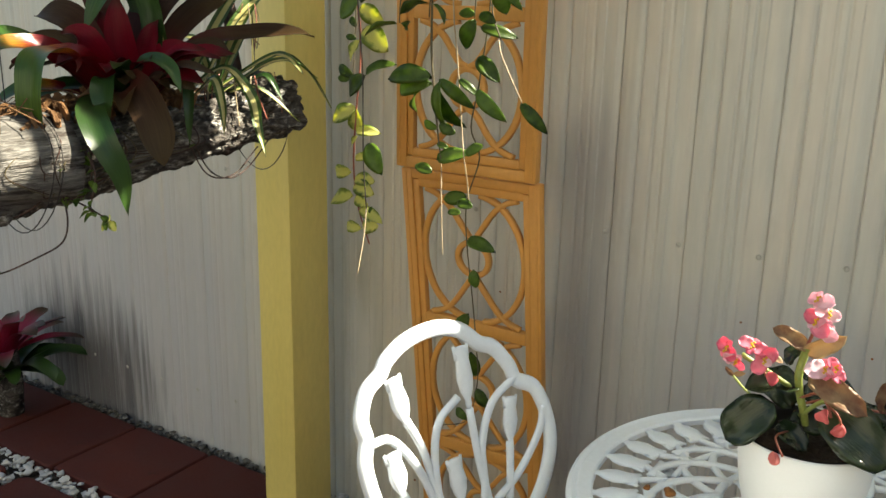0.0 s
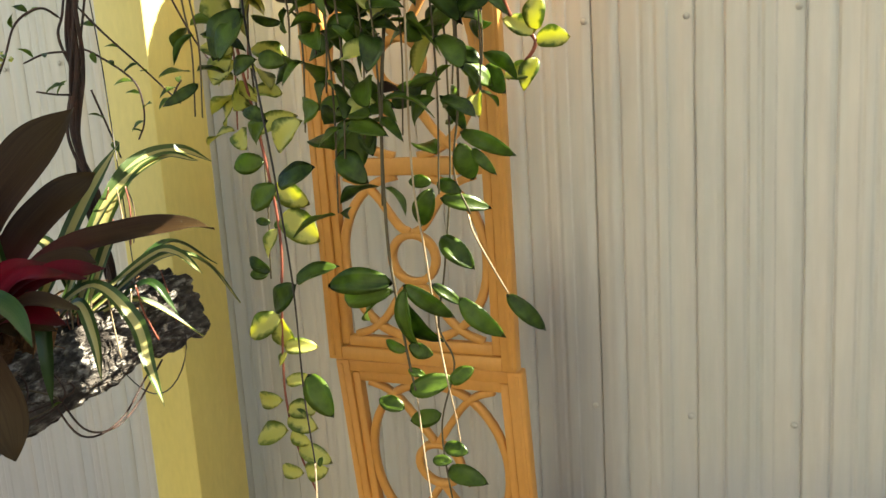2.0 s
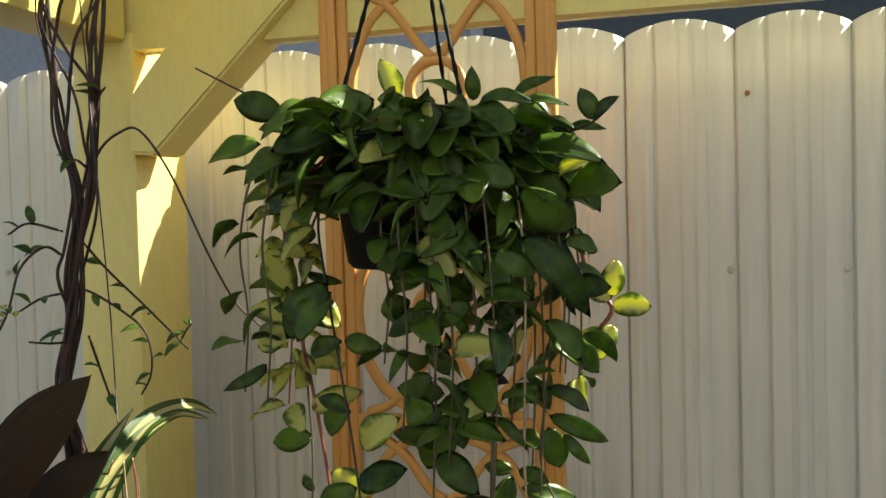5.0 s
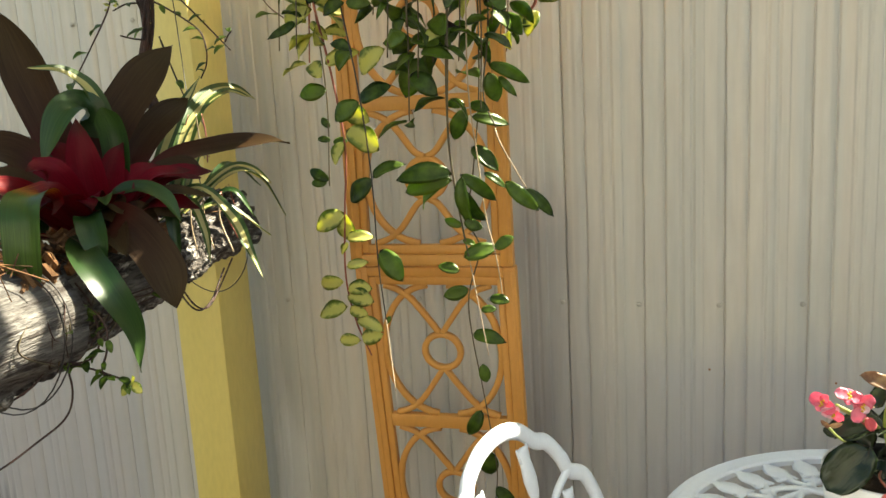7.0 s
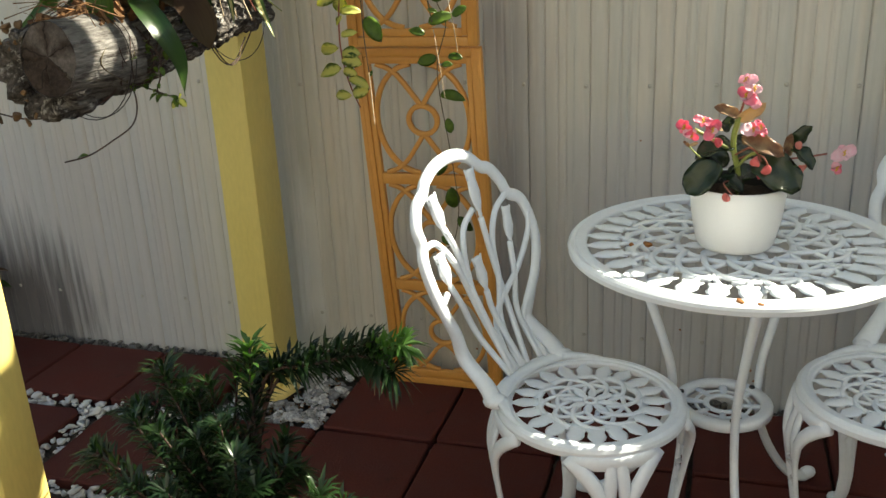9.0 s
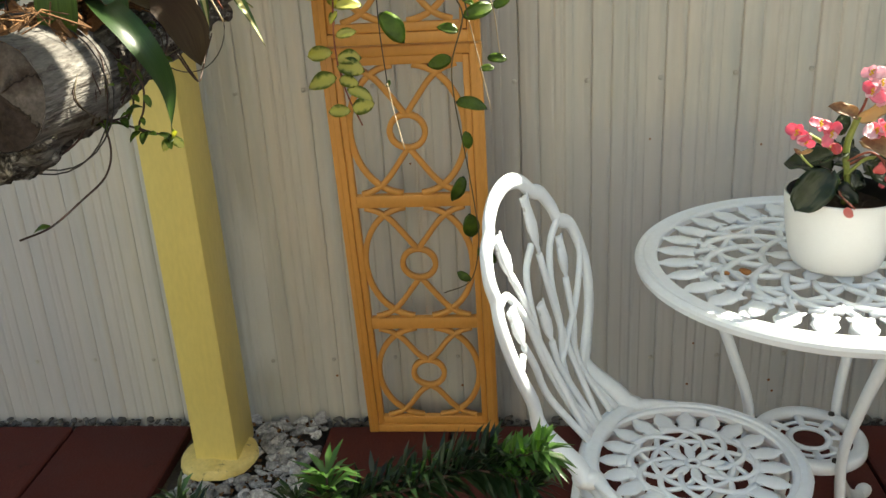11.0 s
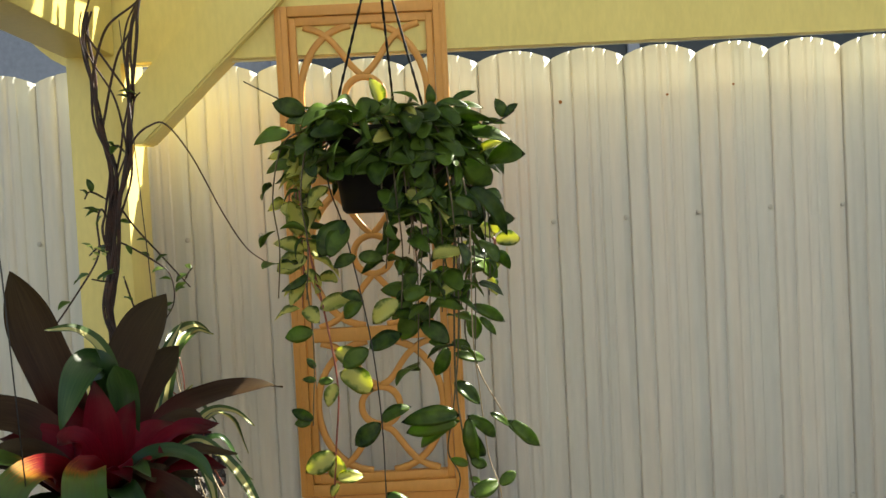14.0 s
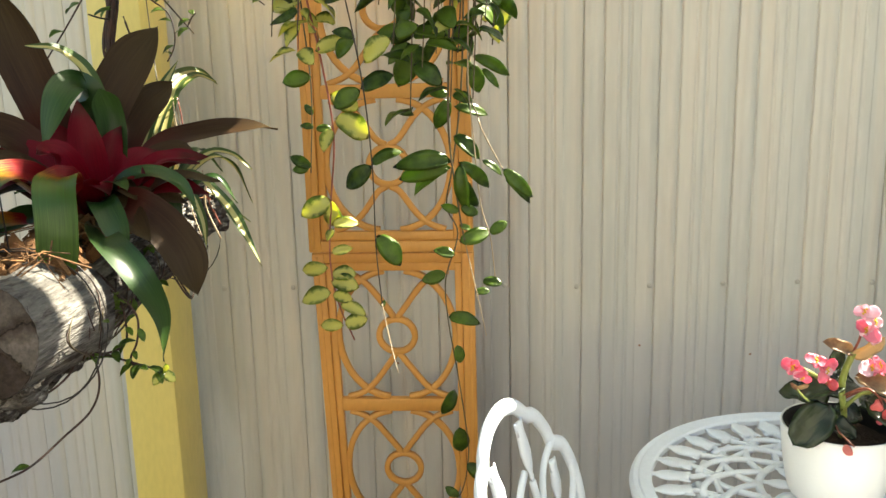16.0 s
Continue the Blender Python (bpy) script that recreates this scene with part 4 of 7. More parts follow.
            tube(bm, [leg_at(z, -1), leg_at(z - 0.010, 0), leg_at(z - 0.020, 1)] if i % 2 else [leg_at(z, 1), leg_at(z - 0.010, 0), leg_at(z - 0.020, -1)], 0.0056, 6)
        tube(bm, [leg_at(z, 0) for z in (0.185, 0.15, 0.12, 0.09, 0.06, 0.03, 0.022)], [0.007, 0.009, 0.009, 0.010, 0.011, 0.012, 0.013], 8, 0.75, d)
        blob(bm, d * 0.194 + Vector((0, 0, 0.012)), 0.026, 0.019, 0.013, a, 2)
        part("leg", bm, M_WHITE, c)
    return c


table = garden_table((0.727, -0.347, 0), 0)
chair = garden_chair((0.488, -0.545, 0), -22.5)
chair_b = copy_thing(chair, pose(1.030, -0.405, 0, 0, 0, 241))


# ---- leaves ----
def leaf_mesh(name, material, width=0.55, fold=0.12, curl=0.12, twist=0.0, thick=0.018):
    """A leaf one unit long along x, its blade folded on the midrib and curling down to the tip; upper and lower skins."""
    bm = bmesh.new()
    N, rows = 9, []
    for i in range(N + 1):
        u = i / N
        w = width / 2 * 1.62 * u ** 0.52 * (1 - u ** 2.3) ** 0.88
        z = -curl * u * u + 0.05 * math.sin(math.pi * u)
        x = u * (1 - 0.1 * curl * u)
        rows.append([(x, k * w, z + abs(k) * fold * w * 2 + (0.035 * math.sin(8 * u + 2 * k) * abs(k) * w * 4) + twist * u * k * w) for k in (-1, -0.5, 0, 0.5, 1)])
    up = [[bm.verts.new(p) for p in r] for r in rows]
    lo = [[bm.verts.new((x, y, z - thick * (1 - abs(k) * 0.9))) for (x, y, z), k in zip(r, (-1, -0.5, 0, 0.5, 1))] for r in rows]
    for side in (up, lo):
        for a, b in zip(side, side[1:]):
            for k in range(4):
                bm.faces.new((a[k], a[k + 1], b[k + 1], b[k]))
    bmesh.ops.remove_doubles(bm, verts=bm.verts, dist=0.003)
    return mesh_of(name, bm, material)


LEAVES = [leaf_mesh("leaf", M_HOYA, w, f, c, tw) for w, f, c, tw in ((0.58, 0.16, 0.16, 0.4), (0.52, 0.26, 0.32, -0.5), (0.62, 0.10, 0.12, -0.3), (0.33, 0.26, 0.55, 0.5), (0.37, 0.20, 0.48, -0.6))]
PALE = [leaf_mesh("pale_leaf", M_HOYA_PALE, w, f, c, tw) for w, f, c, tw in ((0.68, 0.18, 0.18, 0.5), (0.56, 0.28, 0.32, -0.6))]
BRONZE = [leaf_mesh("bronze_leaf", M_HOYA_DARK, 0.46, 0.2, 0.2)]


def leaf_pose(at, d, up, length):
    """A leaf at a point, running along d, its face towards up."""
    d = Vector(d).normalized()
    up = Vector(up)
    y = up.cross(d)
    y = y.normalized() if y.length > 1e-4 else frame_of(d)[0]
    z = d.cross(y)
    m = Matrix((d, y, z)).transposed().to_4x4()
    return Matrix.Translation(at) @ m @ Matrix.Diagonal((length, length, length, 1))


def pick(r, kind):
    v = r.random()
    if kind == "pale":
        return PALE[0] if v < 0.6 else PALE[1]
    if v < 0.05:
        return PALE[1]
    if v < 0.07:
        return BRONZE[0]
    return LEAVES[int(v * 97) % 4]


# ---- hanging basket ----
HB = Vector((0.045, -0.270, 0))
basket = thing("hanging_basket", (HB.x, HB.y, 1.485), "dark plastic hanging pot with long trailing waxy green vines", "hanging plant")
off = Vector((HB.x, HB.y, 1.485))
bm = bmesh.new()
lathe(bm, [(0, 0.0), (0.068, 0.0), (0.074, 0.006), (0.090, 0.115), (0.097, 0.116), (0.098, 0.130), (0.092, 0.131), (0.088, 0.118), (0.084, 0.10), (0, 0.098)], 40)
pot = part("pot", bm, M_BLACKPOT, basket)
bm = bmesh.new()
lathe(bm, [(0, 0.112), (0.05, 0.110), (0.087, 0.103)], 24)
part("soil", bm, M_SOIL, basket)
for k in range(3):
    a = radians(80 + 120 * k)
    bm = bmesh.new()
    line = [Vector((0.092 * math.cos(a) * (1 - u), 0.092 * math.sin(a) * (1 - u), 0.12 + 0.31 * u)) for u in [i / 30 for i in range(31)]]
    tube(bm, line, [0.0017 + 0.0010 * (i % 2) for i in range(31)], 6)
    part("hanger", bm, M_BLACKPOT, basket, "black plastic hanger strand")
bm = bmesh.new()
tube(bm, [(0, 0, 0.425), (0.004, 0, 0.60), (0, 0, 1.16)], 0.002, 6)
part("hook", bm, M_WIRE, basket)
rng = random.Random(21)


def hang_leaves(y, rows, kind, seed):
    """Single leaves on the long vines, each from its stalk (x, z) to its tip (x, z), their upper sides turned out and up."""
    r = random.Random(seed)
    for x0, z0, x1, z1 in rows:
        d = Vector((x1 - x0, 0, z1 - z0))
        L = d.length
        d.y = r.uniform(-0.40, 0.15) * L
        up = Vector((r.uniform(-0.35, 0.35), -1.0, r.uniform(0.1, 0.7)))
        me = r.choice({"pale": PALE, "green": LEAVES[:3], "dark": LEAVES, "long": [LEAVES[3], LEAVES[4]]}[kind])
        piece("pale_leaf" if kind == "pale" else "leaf", me, basket, leaf_pose(Vector((x0, y, z0)) - off, d, up, L * 1.10))


def trail(points, rod, material, gap, length, kind, seed, skip=0.0, first=0.0, bare=0.0, name="stem"):
    """A trailing stem with leaves in pairs along it; points are in the world."""
    r = random.Random(seed)
    pts = smooth_path([Vector(p) - off for p in points], 6)
    bm = bmesh.new()
    tube(bm, pts, [0.72 * rod * (1 - 0.4 * i / len(pts)) for i in range(len(pts))], 6)
    part(name, bm, material, basket)
    total = sum((b - a).length for a, b in zip(pts, pts[1:]))
    run, due = 0.0, first
    k = 0
    for a, b in zip(pts, pts[1:]):
        run += (b - a).length
        if run < due or run > total * (1 - bare):
            continue
        due = run + gap * r.uniform(0.7, 1.3)
        k += 1
        az = r.uniform(0, 360)
        for s in (0, 180):
            if r.random() < skip:
                continue
            w = radians(az + s + r.uniform(-35, 35))
            d = Vector((math.cos(w), math.sin(w), r.uniform(-0.75, 0.35)))
            up = Vector((r.uniform(-1.0, 1.0), r.uniform(-1.0, 0.4), r.uniform(0.2, 1.0)))
            me = pick(r, kind)
            piece("leaf" if me not in PALE else "pale_leaf", me, basket, leaf_pose(b + d.normalized() * 0.004, d, up, length * r.uniform(0.75, 1.2)))


trail([(-0.03, -0.28, 1.62), (-0.09, -0.29, 1.55), (-0.085, -0.29, 1.44), (-0.064, -0.29, 1.325), (-0.050, -0.29, 1.21), (-0.059, -0.29, 1.106), (-0.066, -0.29, 1.006), (-0.055, -0.29, 0.931), (-0.032, -0.29, 0.87)], 0.0030, M_REDSTEM, 0.030, 0.048, "pale", 1, 0.05, 0.06, 0.62)
hang_leaves(-0.29, [(-0.060, 1.106, -0.105, 1.083), (-0.060, 1.105, -0.054, 1.058), (-0.060, 1.065, -0.020, 1.069), (-0.057, 1.058, -0.070, 1.040), (-0.063, 1.018, -0.032, 1.026), (-0.070, 0.993, -0.113, 0.990), (-0.066, 0.971, -0.023, 0.966), (-0.065, 0.980, -0.028, 0.985), (-0.067, 0.952, -0.114, 0.941), (-0.064, 0.948, -0.033, 0.944), (-0.053, 0.932, -0.012, 0.917), (-0.046, 0.896, -0.011, 0.911), (-0.049, 0.895, -0.086, 0.897), (-0.091, 1.431, -0.135, 1.448), (-0.092, 1.431, -0.129, 1.398), (-0.091, 1.397, -0.066, 1.378), (-0.093, 1.379, -0.121, 1.348), (-0.072, 1.337, -0.025, 1.356), (-0.093, 1.454, -0.107, 1.506), (-0.088, 1.482, -0.125, 1.504), (-0.081, 1.519, -0.100, 1.562), (-0.052, 1.271, -0.012, 1.249), (-0.046, 1.235, 0.003, 1.209), (-0.053, 1.218, -0.067, 1.185)], "pale", 51)
trail([(-0.03, -0.30, 1.62), (-0.045, -0.32, 1.54), (-0.020, -0.36, 1.46), (0.011, -0.38, 1.304), (0.022, -0.38, 1.173), (0.023, -0.38, 1.046), (0.029, -0.38, 0.958)], 0.0021, M_DARKSTEM, 0.060, 0.058, "green", 2, 0.05, 0.05, 0.78)
hang_leaves(-0.37, [(0.020, 1.170, 0.061, 1.194), (0.020, 1.169, -0.020, 1.137), (0.024, 1.063, 0.060, 1.023), (0.027, 0.949, 0.031, 0.960), (-0.001, 1.420, 0.034, 1.417), (-0.003, 1.420, -0.037, 1.410), (0.002, 1.353, -0.025, 1.369), (0.004, 1.354, -0.030, 1.331), (0.008, 1.282, 0.053, 1.302), (0.008, 1.281, -0.031, 1.258), (-0.016, 1.475, -0.057, 1.428), (-0.013, 1.467, -0.044, 1.425)], "green", 52)
trail([(0.029, -0.38, 0.958), (0.039, -0.40, 0.918), (0.057, -0.44, 0.869)], 0.0015, M_PALESTEM, 9, 0.05, "green", 3, 1)
trail([(0.10, -0.26, 1.62), (0.145, -0.33, 1.54), (0.139, -0.36, 1.355), (0.135, -0.36, 1.234), (0.139, -0.36, 1.171), (0.149, -0.36, 1.093), (0.157, -0.36, 1.046)], 0.0030, M_STEM, 0.040, 0.064, "green", 4, 0.1, 0.05, 0.62)
hang_leaves(-0.36, [(0.138, 1.163, 0.059, 1.155), (0.135, 1.166, 0.064, 1.130), (0.147, 1.160, 0.167, 1.093), (0.149, 1.171, 0.199, 1.138), (0.152, 1.169, 0.155, 1.099), (0.139, 1.172, 0.062, 1.181), (0.184, 1.173, 0.215, 1.157), (0.215, 1.160, 0.257, 1.123), (0.167, 1.515, 0.234, 1.466)], "long", 53)
hang_leaves(-0.36, [(0.148, 1.075, 0.166, 1.069), (0.148, 1.049, 0.193, 1.065), (0.141, 1.028, 0.111, 1.038), (0.170, 0.970, 0.192, 0.972), (0.149, 1.096, 0.124, 1.106), (0.151, 1.103, 0.176, 1.092)], "green", 54)
trail([(0.157, -0.36, 1.046), (0.171, -0.38, 0.989), (0.188, -0.40, 0.913)], 0.0015, M_PALESTEM, 9, 0.05, "green", 5, 1)
trail([(0.11, -0.25, 1.62), (0.17, -0.24, 1.53), (0.17, -0.22, 1.38), (0.158, -0.22, 1.279), (0.176, -0.22, 1.225)], 0.0028, M_STEM, 0.045, 0.058, "green", 6, 0.1, 0.05, 0.25)
trail([(0.150, -0.30, 1.60), (0.168, -0.345, 1.48), (0.165, -0.35, 1.30), (0.172, -0.345, 1.200), (0.180, -0.342, 1.108), (0.194, -0.356, 1.060), (0.199, -0.352, 1.020), (0.202, -0.350, 0.987)], 0.0019, M_PALESTEM, 0.060, 0.050, "green", 12, 0.2, 0.08, 0.70)
hang_leaves(-0.22, [(0.124, 1.383, 0.089, 1.357), (0.140, 1.385, 0.112, 1.380), (0.145, 1.367, 0.177, 1.332), (0.168, 1.323, 0.226, 1.302), (0.167, 1.311, 0.178, 1.267), (0.183, 1.304, 0.209, 1.278), (0.128, 1.263, 0.099, 1.267), (0.128, 1.257, 0.108, 1.211), (0.134, 1.263, 0.165, 1.255), (0.137, 1.244, 0.192, 1.235), (0.135, 1.197, 0.177, 1.166), (0.149, 1.528, 0.195, 1.467), (0.199, 1.484, 0.234, 1.462), (0.134, 1.423, 0.107, 1.402), (0.165, 1.418, 0.200, 1.405), (0.120, 1.450, 0.080, 1.440), (0.155, 1.455, 0.120, 1.425)], "dark", 55)
hang_leaves(-0.30, [(0.077, 1.358, 0.031, 1.366), (0.080, 1.355, 0.120, 1.365), (0.076, 1.346, 0.042, 1.319), (0.082, 1.339, 0.058, 1.285), (0.089, 1.342, 0.096, 1.308), (0.061, 1.413, 0.084, 1.382), (0.062, 1.440, 0.020, 1.420), (0.070, 1.455, 0.105, 1.437)], "green", 60)
hang_leaves(-0.352, [(0.194, 1.060, 0.219, 1.077), (0.182, 0.986, 0.211, 0.984)], "green", 56)
hang_leaves(-0.225, [(0.218, 1.129, 0.263, 1.094)], "long", 61)
trail([(0.10, -0.24, 1.62), (0.15, -0.22, 1.50), (0.15, -0.21, 1.30), (0.133, -0.21, 1.155), (0.120, -0.21, 1.080), (0.138, -0.21, 1.031), (0.116, -0.21, 0.953), (0.118, -0.21, 0.883), (0.133, -0.21, 0.781), (0.144, -0.21, 0.696), (0.149, -0.21, 0.627), (0.131, -0.21, 0.548), (0.079, -0.21, 0.522)], 0.0022, M_STEM, 0.060, 0.045, "green", 7, 0.4, 0.10, 0.72)
hang_leaves(-0.21, [(0.116, 0.962, 0.077, 0.953), (0.119, 0.885, 0.170, 0.881), (0.133, 0.834, 0.139, 0.803), (0.127, 0.752, 0.107, 0.709), (0.134, 0.681, 0.137, 0.631), (0.146, 0.613, 0.178, 0.585), (0.131, 0.548, 0.108, 0.564)], "green", 57)
trail([(-0.04, -0.25, 1.62), (-0.10, -0.24, 1.48), (-0.09, -0.25, 1.281), (-0.098, -0.25, 1.143)], 0.0022, M_STEM, 0.050, 0.044, "green", 8, 0.3, 0.10, 0.6)
hang_leaves(-0.25, [(-0.089, 1.237, -0.101, 1.253), (-0.089, 1.217, -0.109, 1.222), (-0.086, 1.214, -0.063, 1.216), (-0.097, 1.152, -0.128, 1.171), (-0.101, 1.149, -0.126, 1.150), (-0.089, 1.298, -0.132, 1.291)], "green", 58)
trail([(0.175, -0.225, 1.225), (0.183, -0.23, 1.203), (0.205, -0.228, 1.16), (0.221, -0.225, 1.130)], 0.0022, M_PALESTEM, 9, 0.05, "green", 9, 1)
# shorter vines that fall thickly round the pot
short = [(-0.12, -0.225, 1.40), (-0.13, -0.325, 1.36), (-0.08, -0.375, 1.36), (0.06, -0.385, 1.34), (0.10, -0.375, 1.31), (0.17, -0.295, 1.26), (0.20, -0.235, 1.34), (0.18, -0.175, 1.36), (0.14, -0.375, 1.26), (0.08, -0.365, 1.25), (-0.10, -0.285, 1.34), (0.15, -0.335, 1.33), (0.04, -0.375, 1.40), (0.09, -0.385, 1.38), (0.12, -0.365, 1.33), (0.075, -0.375, 1.42), (0.19, -0.285, 1.38)]
for k, (x, y, z) in enumerate(short):
    d = Vector((x - HB.x, y - HB.y, 0))
    rim = HB + d.normalized() * 0.075
    trail([(rim.x, rim.y, 1.62), (HB.x + d.x * 0.85, HB.y + d.y * 0.85, 1.605), (x, y, 1.52), (x + 0.006, y, (1.52 + z) / 2), (x, y, z)], 0.0022, M_REDSTEM if k in (0, 10) else M_STEM, 0.052, 0.047, "pale" if k in (0, 10) else "green", 40 + k, 0.12, 0.03)
# the crown, thick over the rim
for k in range(118):
    a = rng.uniform(0, 2 * math.pi)
    q = rng.random() ** 0.5
    rad = 0.135 * q
    p = Vector((rad * math.cos(a) * 1.12, rad * math.sin(a) * 0.85, 0.108 + 0.030 * (1 - q ** 3) - 0.05 * max(0, q - 0.75) * 4 * rng.random() + rng.uniform(-0.014, 0.022)))
    d = Vector((math.cos(a) + rng.uniform(-0.9, 0.9), math.sin(a) + rng.uniform(-0.9, 0.9), rng.uniform(-0.25, 0.40) - 0.5 * q ** 3))
    me = pick(rng, "green")
    piece("leaf" if me not in PALE else "pale_leaf", me, basket, leaf_pose(p, d, (rng.uniform(-1.0, 1.0), -0.6 + rng.uniform(-0.9, 0.9), 0.8), rng.uniform(0.042, 0.074)))
# single large leaves of the crown: stalk, tip
for (x0, y0, z0), (x1, y1, z1), me in (((0.094, -0.325, 1.618), (0.151, -0.352, 1.622), LEAVES[0]), ((0.088, -0.331, 1.627), (0.026, -0.350, 1.642), LEAVES[4]), ((0.041, -0.322, 1.650), (0.036, -0.336, 1.680), PALE[1]),
        ((0.155, -0.316, 1.590), (0.220, -0.345, 1.597), LEAVES[1]), ((0.112, -0.372, 1.574), (0.158, -0.380, 1.570), LEAVES[0]), ((0.104, -0.374, 1.574), (0.066, -0.388, 1.560), LEAVES[2]), ((0.085, -0.365, 1.600), (0.030, -0.378, 1.590), LEAVES[4]),
        ((0.040, -0.350, 1.612), (0.022, -0.375, 1.585), LEAVES[0]), ((0.060, -0.345, 1.602), (0.086, -0.368, 1.612), LEAVES[2]), ((0.125, -0.330, 1.640), (0.160, -0.345, 1.652), LEAVES[3]), ((0.118, -0.320, 1.645), (0.120, -0.333, 1.667), LEAVES[1]),
        ((0.005, -0.330, 1.645), (-0.050, -0.350, 1.640), LEAVES[4]), ((0.100, -0.300, 1.652), (0.075, -0.310, 1.675), LEAVES[3]), ((0.150, -0.290, 1.645), (0.172, -0.305, 1.668), LEAVES[3])):
    d = Vector((x1 - x0, y1 - y0, z1 - z0))
    piece("leaf" if me not in PALE else "pale_leaf", me, basket, leaf_pose(Vector((x0, y0, z0)) - off, d, (0.15, -0.8, 0.7), d.length * 1.25))
for pts in ([(-0.02, -0.30, 1.62), (-0.07, -0.325, 1.645), (-0.11, -0.342, 1.663), (-0.160, -0.351, 1.690)], [(0.13, -0.20, 1.610), (0.186, -0.235, 1.617), (0.212, -0.285, 1.6165), (0.2305, -0.316, 1.620), (0.246, -0.335, 1.629)], [(0.13, -0.22, 1.60), (0.175, -0.25, 1.575), (0.200, -0.280, 1.550), (0.206, -0.288, 1.543)]):
    trail(pts, 0.0022, M_DARKSTEM, 9, 0.040, "green", 4, 1, 9)
for (x0, y0, z0), (x1, y1, z1), me in (((0.2305, -0.316, 1.621), (0.222, -0.322, 1.646), LEAVES[2]), ((0.231, -0.316, 1.622), (0.248, -0.322, 1.640), LEAVES[1]), ((0.203, -0.300, 1.556), (0.243, -0.345, 1.566), LEAVES[0]), ((0.203, -0.290, 1.548), (0.170, -0.300, 1.572), LEAVES[2]),
        ((0.200, -0.26, 1.618), (0.222, -0.28, 1.625), LEAVES[3]), ((0.190, -0.29, 1.57), (0.215, -0.31, 1.585), PALE[1])):
    d = Vector((x1 - x0, y1 - y0, z1 - z0))
    piece("leaf" if me not in PALE else "pale_leaf", me, basket, leaf_pose(Vector((x0, y0, z0)) - off, d, (0.1, -0.9, 0.5), d.length * 1.2))
for k in range(50):
    a = radians(-175 + 175 * k / 49 + rng.uniform(-6, 6))
    p = Vector((0.108 * math.cos(a), 0.106 * math.sin(a), rng.uniform(0.085, 0.165)))
    if -0.085 < p.x < 0.0:
        p.z = rng.uniform(0.125, 0.165)
    d = Vector((0.6 * math.cos(a) + rng.uniform(-1.0, 1.0), 0.6 * math.sin(a), rng.uniform(-0.8, 0.4)))
    me = pick(rng, "green")
    piece("leaf" if me not in PALE else "pale_leaf", me, basket, leaf_pose(p, d, (0.7 * math.cos(a) + rng.uniform(-1.0, 1.0), 0.7 * math.sin(a) + rng.uniform(-0.6, 0.6), rng.uniform(0.3, 1.3)), rng.uniform(0.042, 0.068)))
for k in range(20):
    a = radians(rng.uniform(-95, -5))
    p = Vector((0.104 * math.cos(a), 0.104 * math.sin(a), rng.uniform(0.010, 0.125)))
    if p.x < 0.0 and p.z < 0.06:
        continue
    d = Vector((0.5 * math.cos(a) + rng.uniform(-0.9, 0.9), 0.4 * math.sin(a), rng.uniform(-0.9, 0.1)))
    me = pick(rng, "green")
    piece("leaf" if me not in PALE else "pale_leaf", me, basket, leaf_pose(p, d, (0.5 * math.cos(a) + rng.uniform(-0.5, 0.5), math.sin(a) - 0.4, rng.uniform(0.2, 1.0)), rng.uniform(0.050, 0.074)))
for k in range(9):
    a = radians(rng.uniform(-185, -130))
    p = Vector((0.112 * math.cos(a), 0.108 * math.sin(a), rng.uniform(-0.02, 0.15)))
    d = Vector((0.7 * math.cos(a) + rng.uniform(-0.5, 0.5), 0.4 * math.sin(a), rng.uniform(-0.9, 0.1)))
    piece("pale_leaf", PALE[k % 2], basket, leaf_pose(p, d, (0.5 * math.cos(a) + rng.uniform(-0.5, 0.5), math.sin(a) - 0.4, rng.uniform(0.2, 1.0)), rng.uniform(0.046, 0.062)))
hang_leaves(-0.342, [(-0.095, 1.612, -0.147, 1.600), (-0.07, 1.64, -0.115, 1.655)], "green", 59)
yl = Vector((0.225, -0.09, 1.425)) - off
bm = bmesh.new()
tube(bm, smooth_path([Vector((0.085, 0.03, 0.12)), Vector((0.15, 0.10, 0.02)), yl + Vector((-0.03, 0, 0.03)), yl, yl + Vector((-0.02, 0, -0.03)), yl + Vector((-0.04, 0, -0.045))], 5), 0.0028, 6)
part("stem", bm, M_REDSTEM, basket)
for d, q in (((1, -0.2, 0.1), 0), ((-0.7, -0.3, 0.4), 0.01), ((0.1, -0.2, 0.9), 0.012), ((-0.3, -0.4, -0.8), -0.02), ((-1, -0.2, -0.1), -0.035)):
    piece("pale_leaf", PALE[0], basket, leaf_pose(yl + Vector((0, 0, q)), d, (0, -1, 0.4), 0.046))


# ---- log planter ----
planter = thing("log_planter", (-0.335, -0.50, 1.03), "weathered hollow log with rough dark bark hung level as a planter", "planter")
A, B = Vector((-0.005, -0.355, 0.010)), Vector((0.006, 0.316, 0.058))
NS, NR = 80, 130


def log_radius(a, u):
    c, q = math.cos(a), math.sin(a)
    r = 0.076 - 0.020 * u
    r *= 1 + 0.18 * noise.noise(Vector((c, u * 7, q)) * 1.3) + 0.08 * noise.noise(Vector((c * 5, u * 11, q * 5)))
    r -= 0.008 * max(0, 1 - abs(noise.noise(Vector((a * 3.2, u * 2.2, 4.0)))) * 9)
    if u > 0.8:
        r *= 1 + 0.25 * noise.noise(Vector((c, u * 7, q)) * 4 + Vector((3, 1, 0))) * (u - 0.8) * 5
    return r


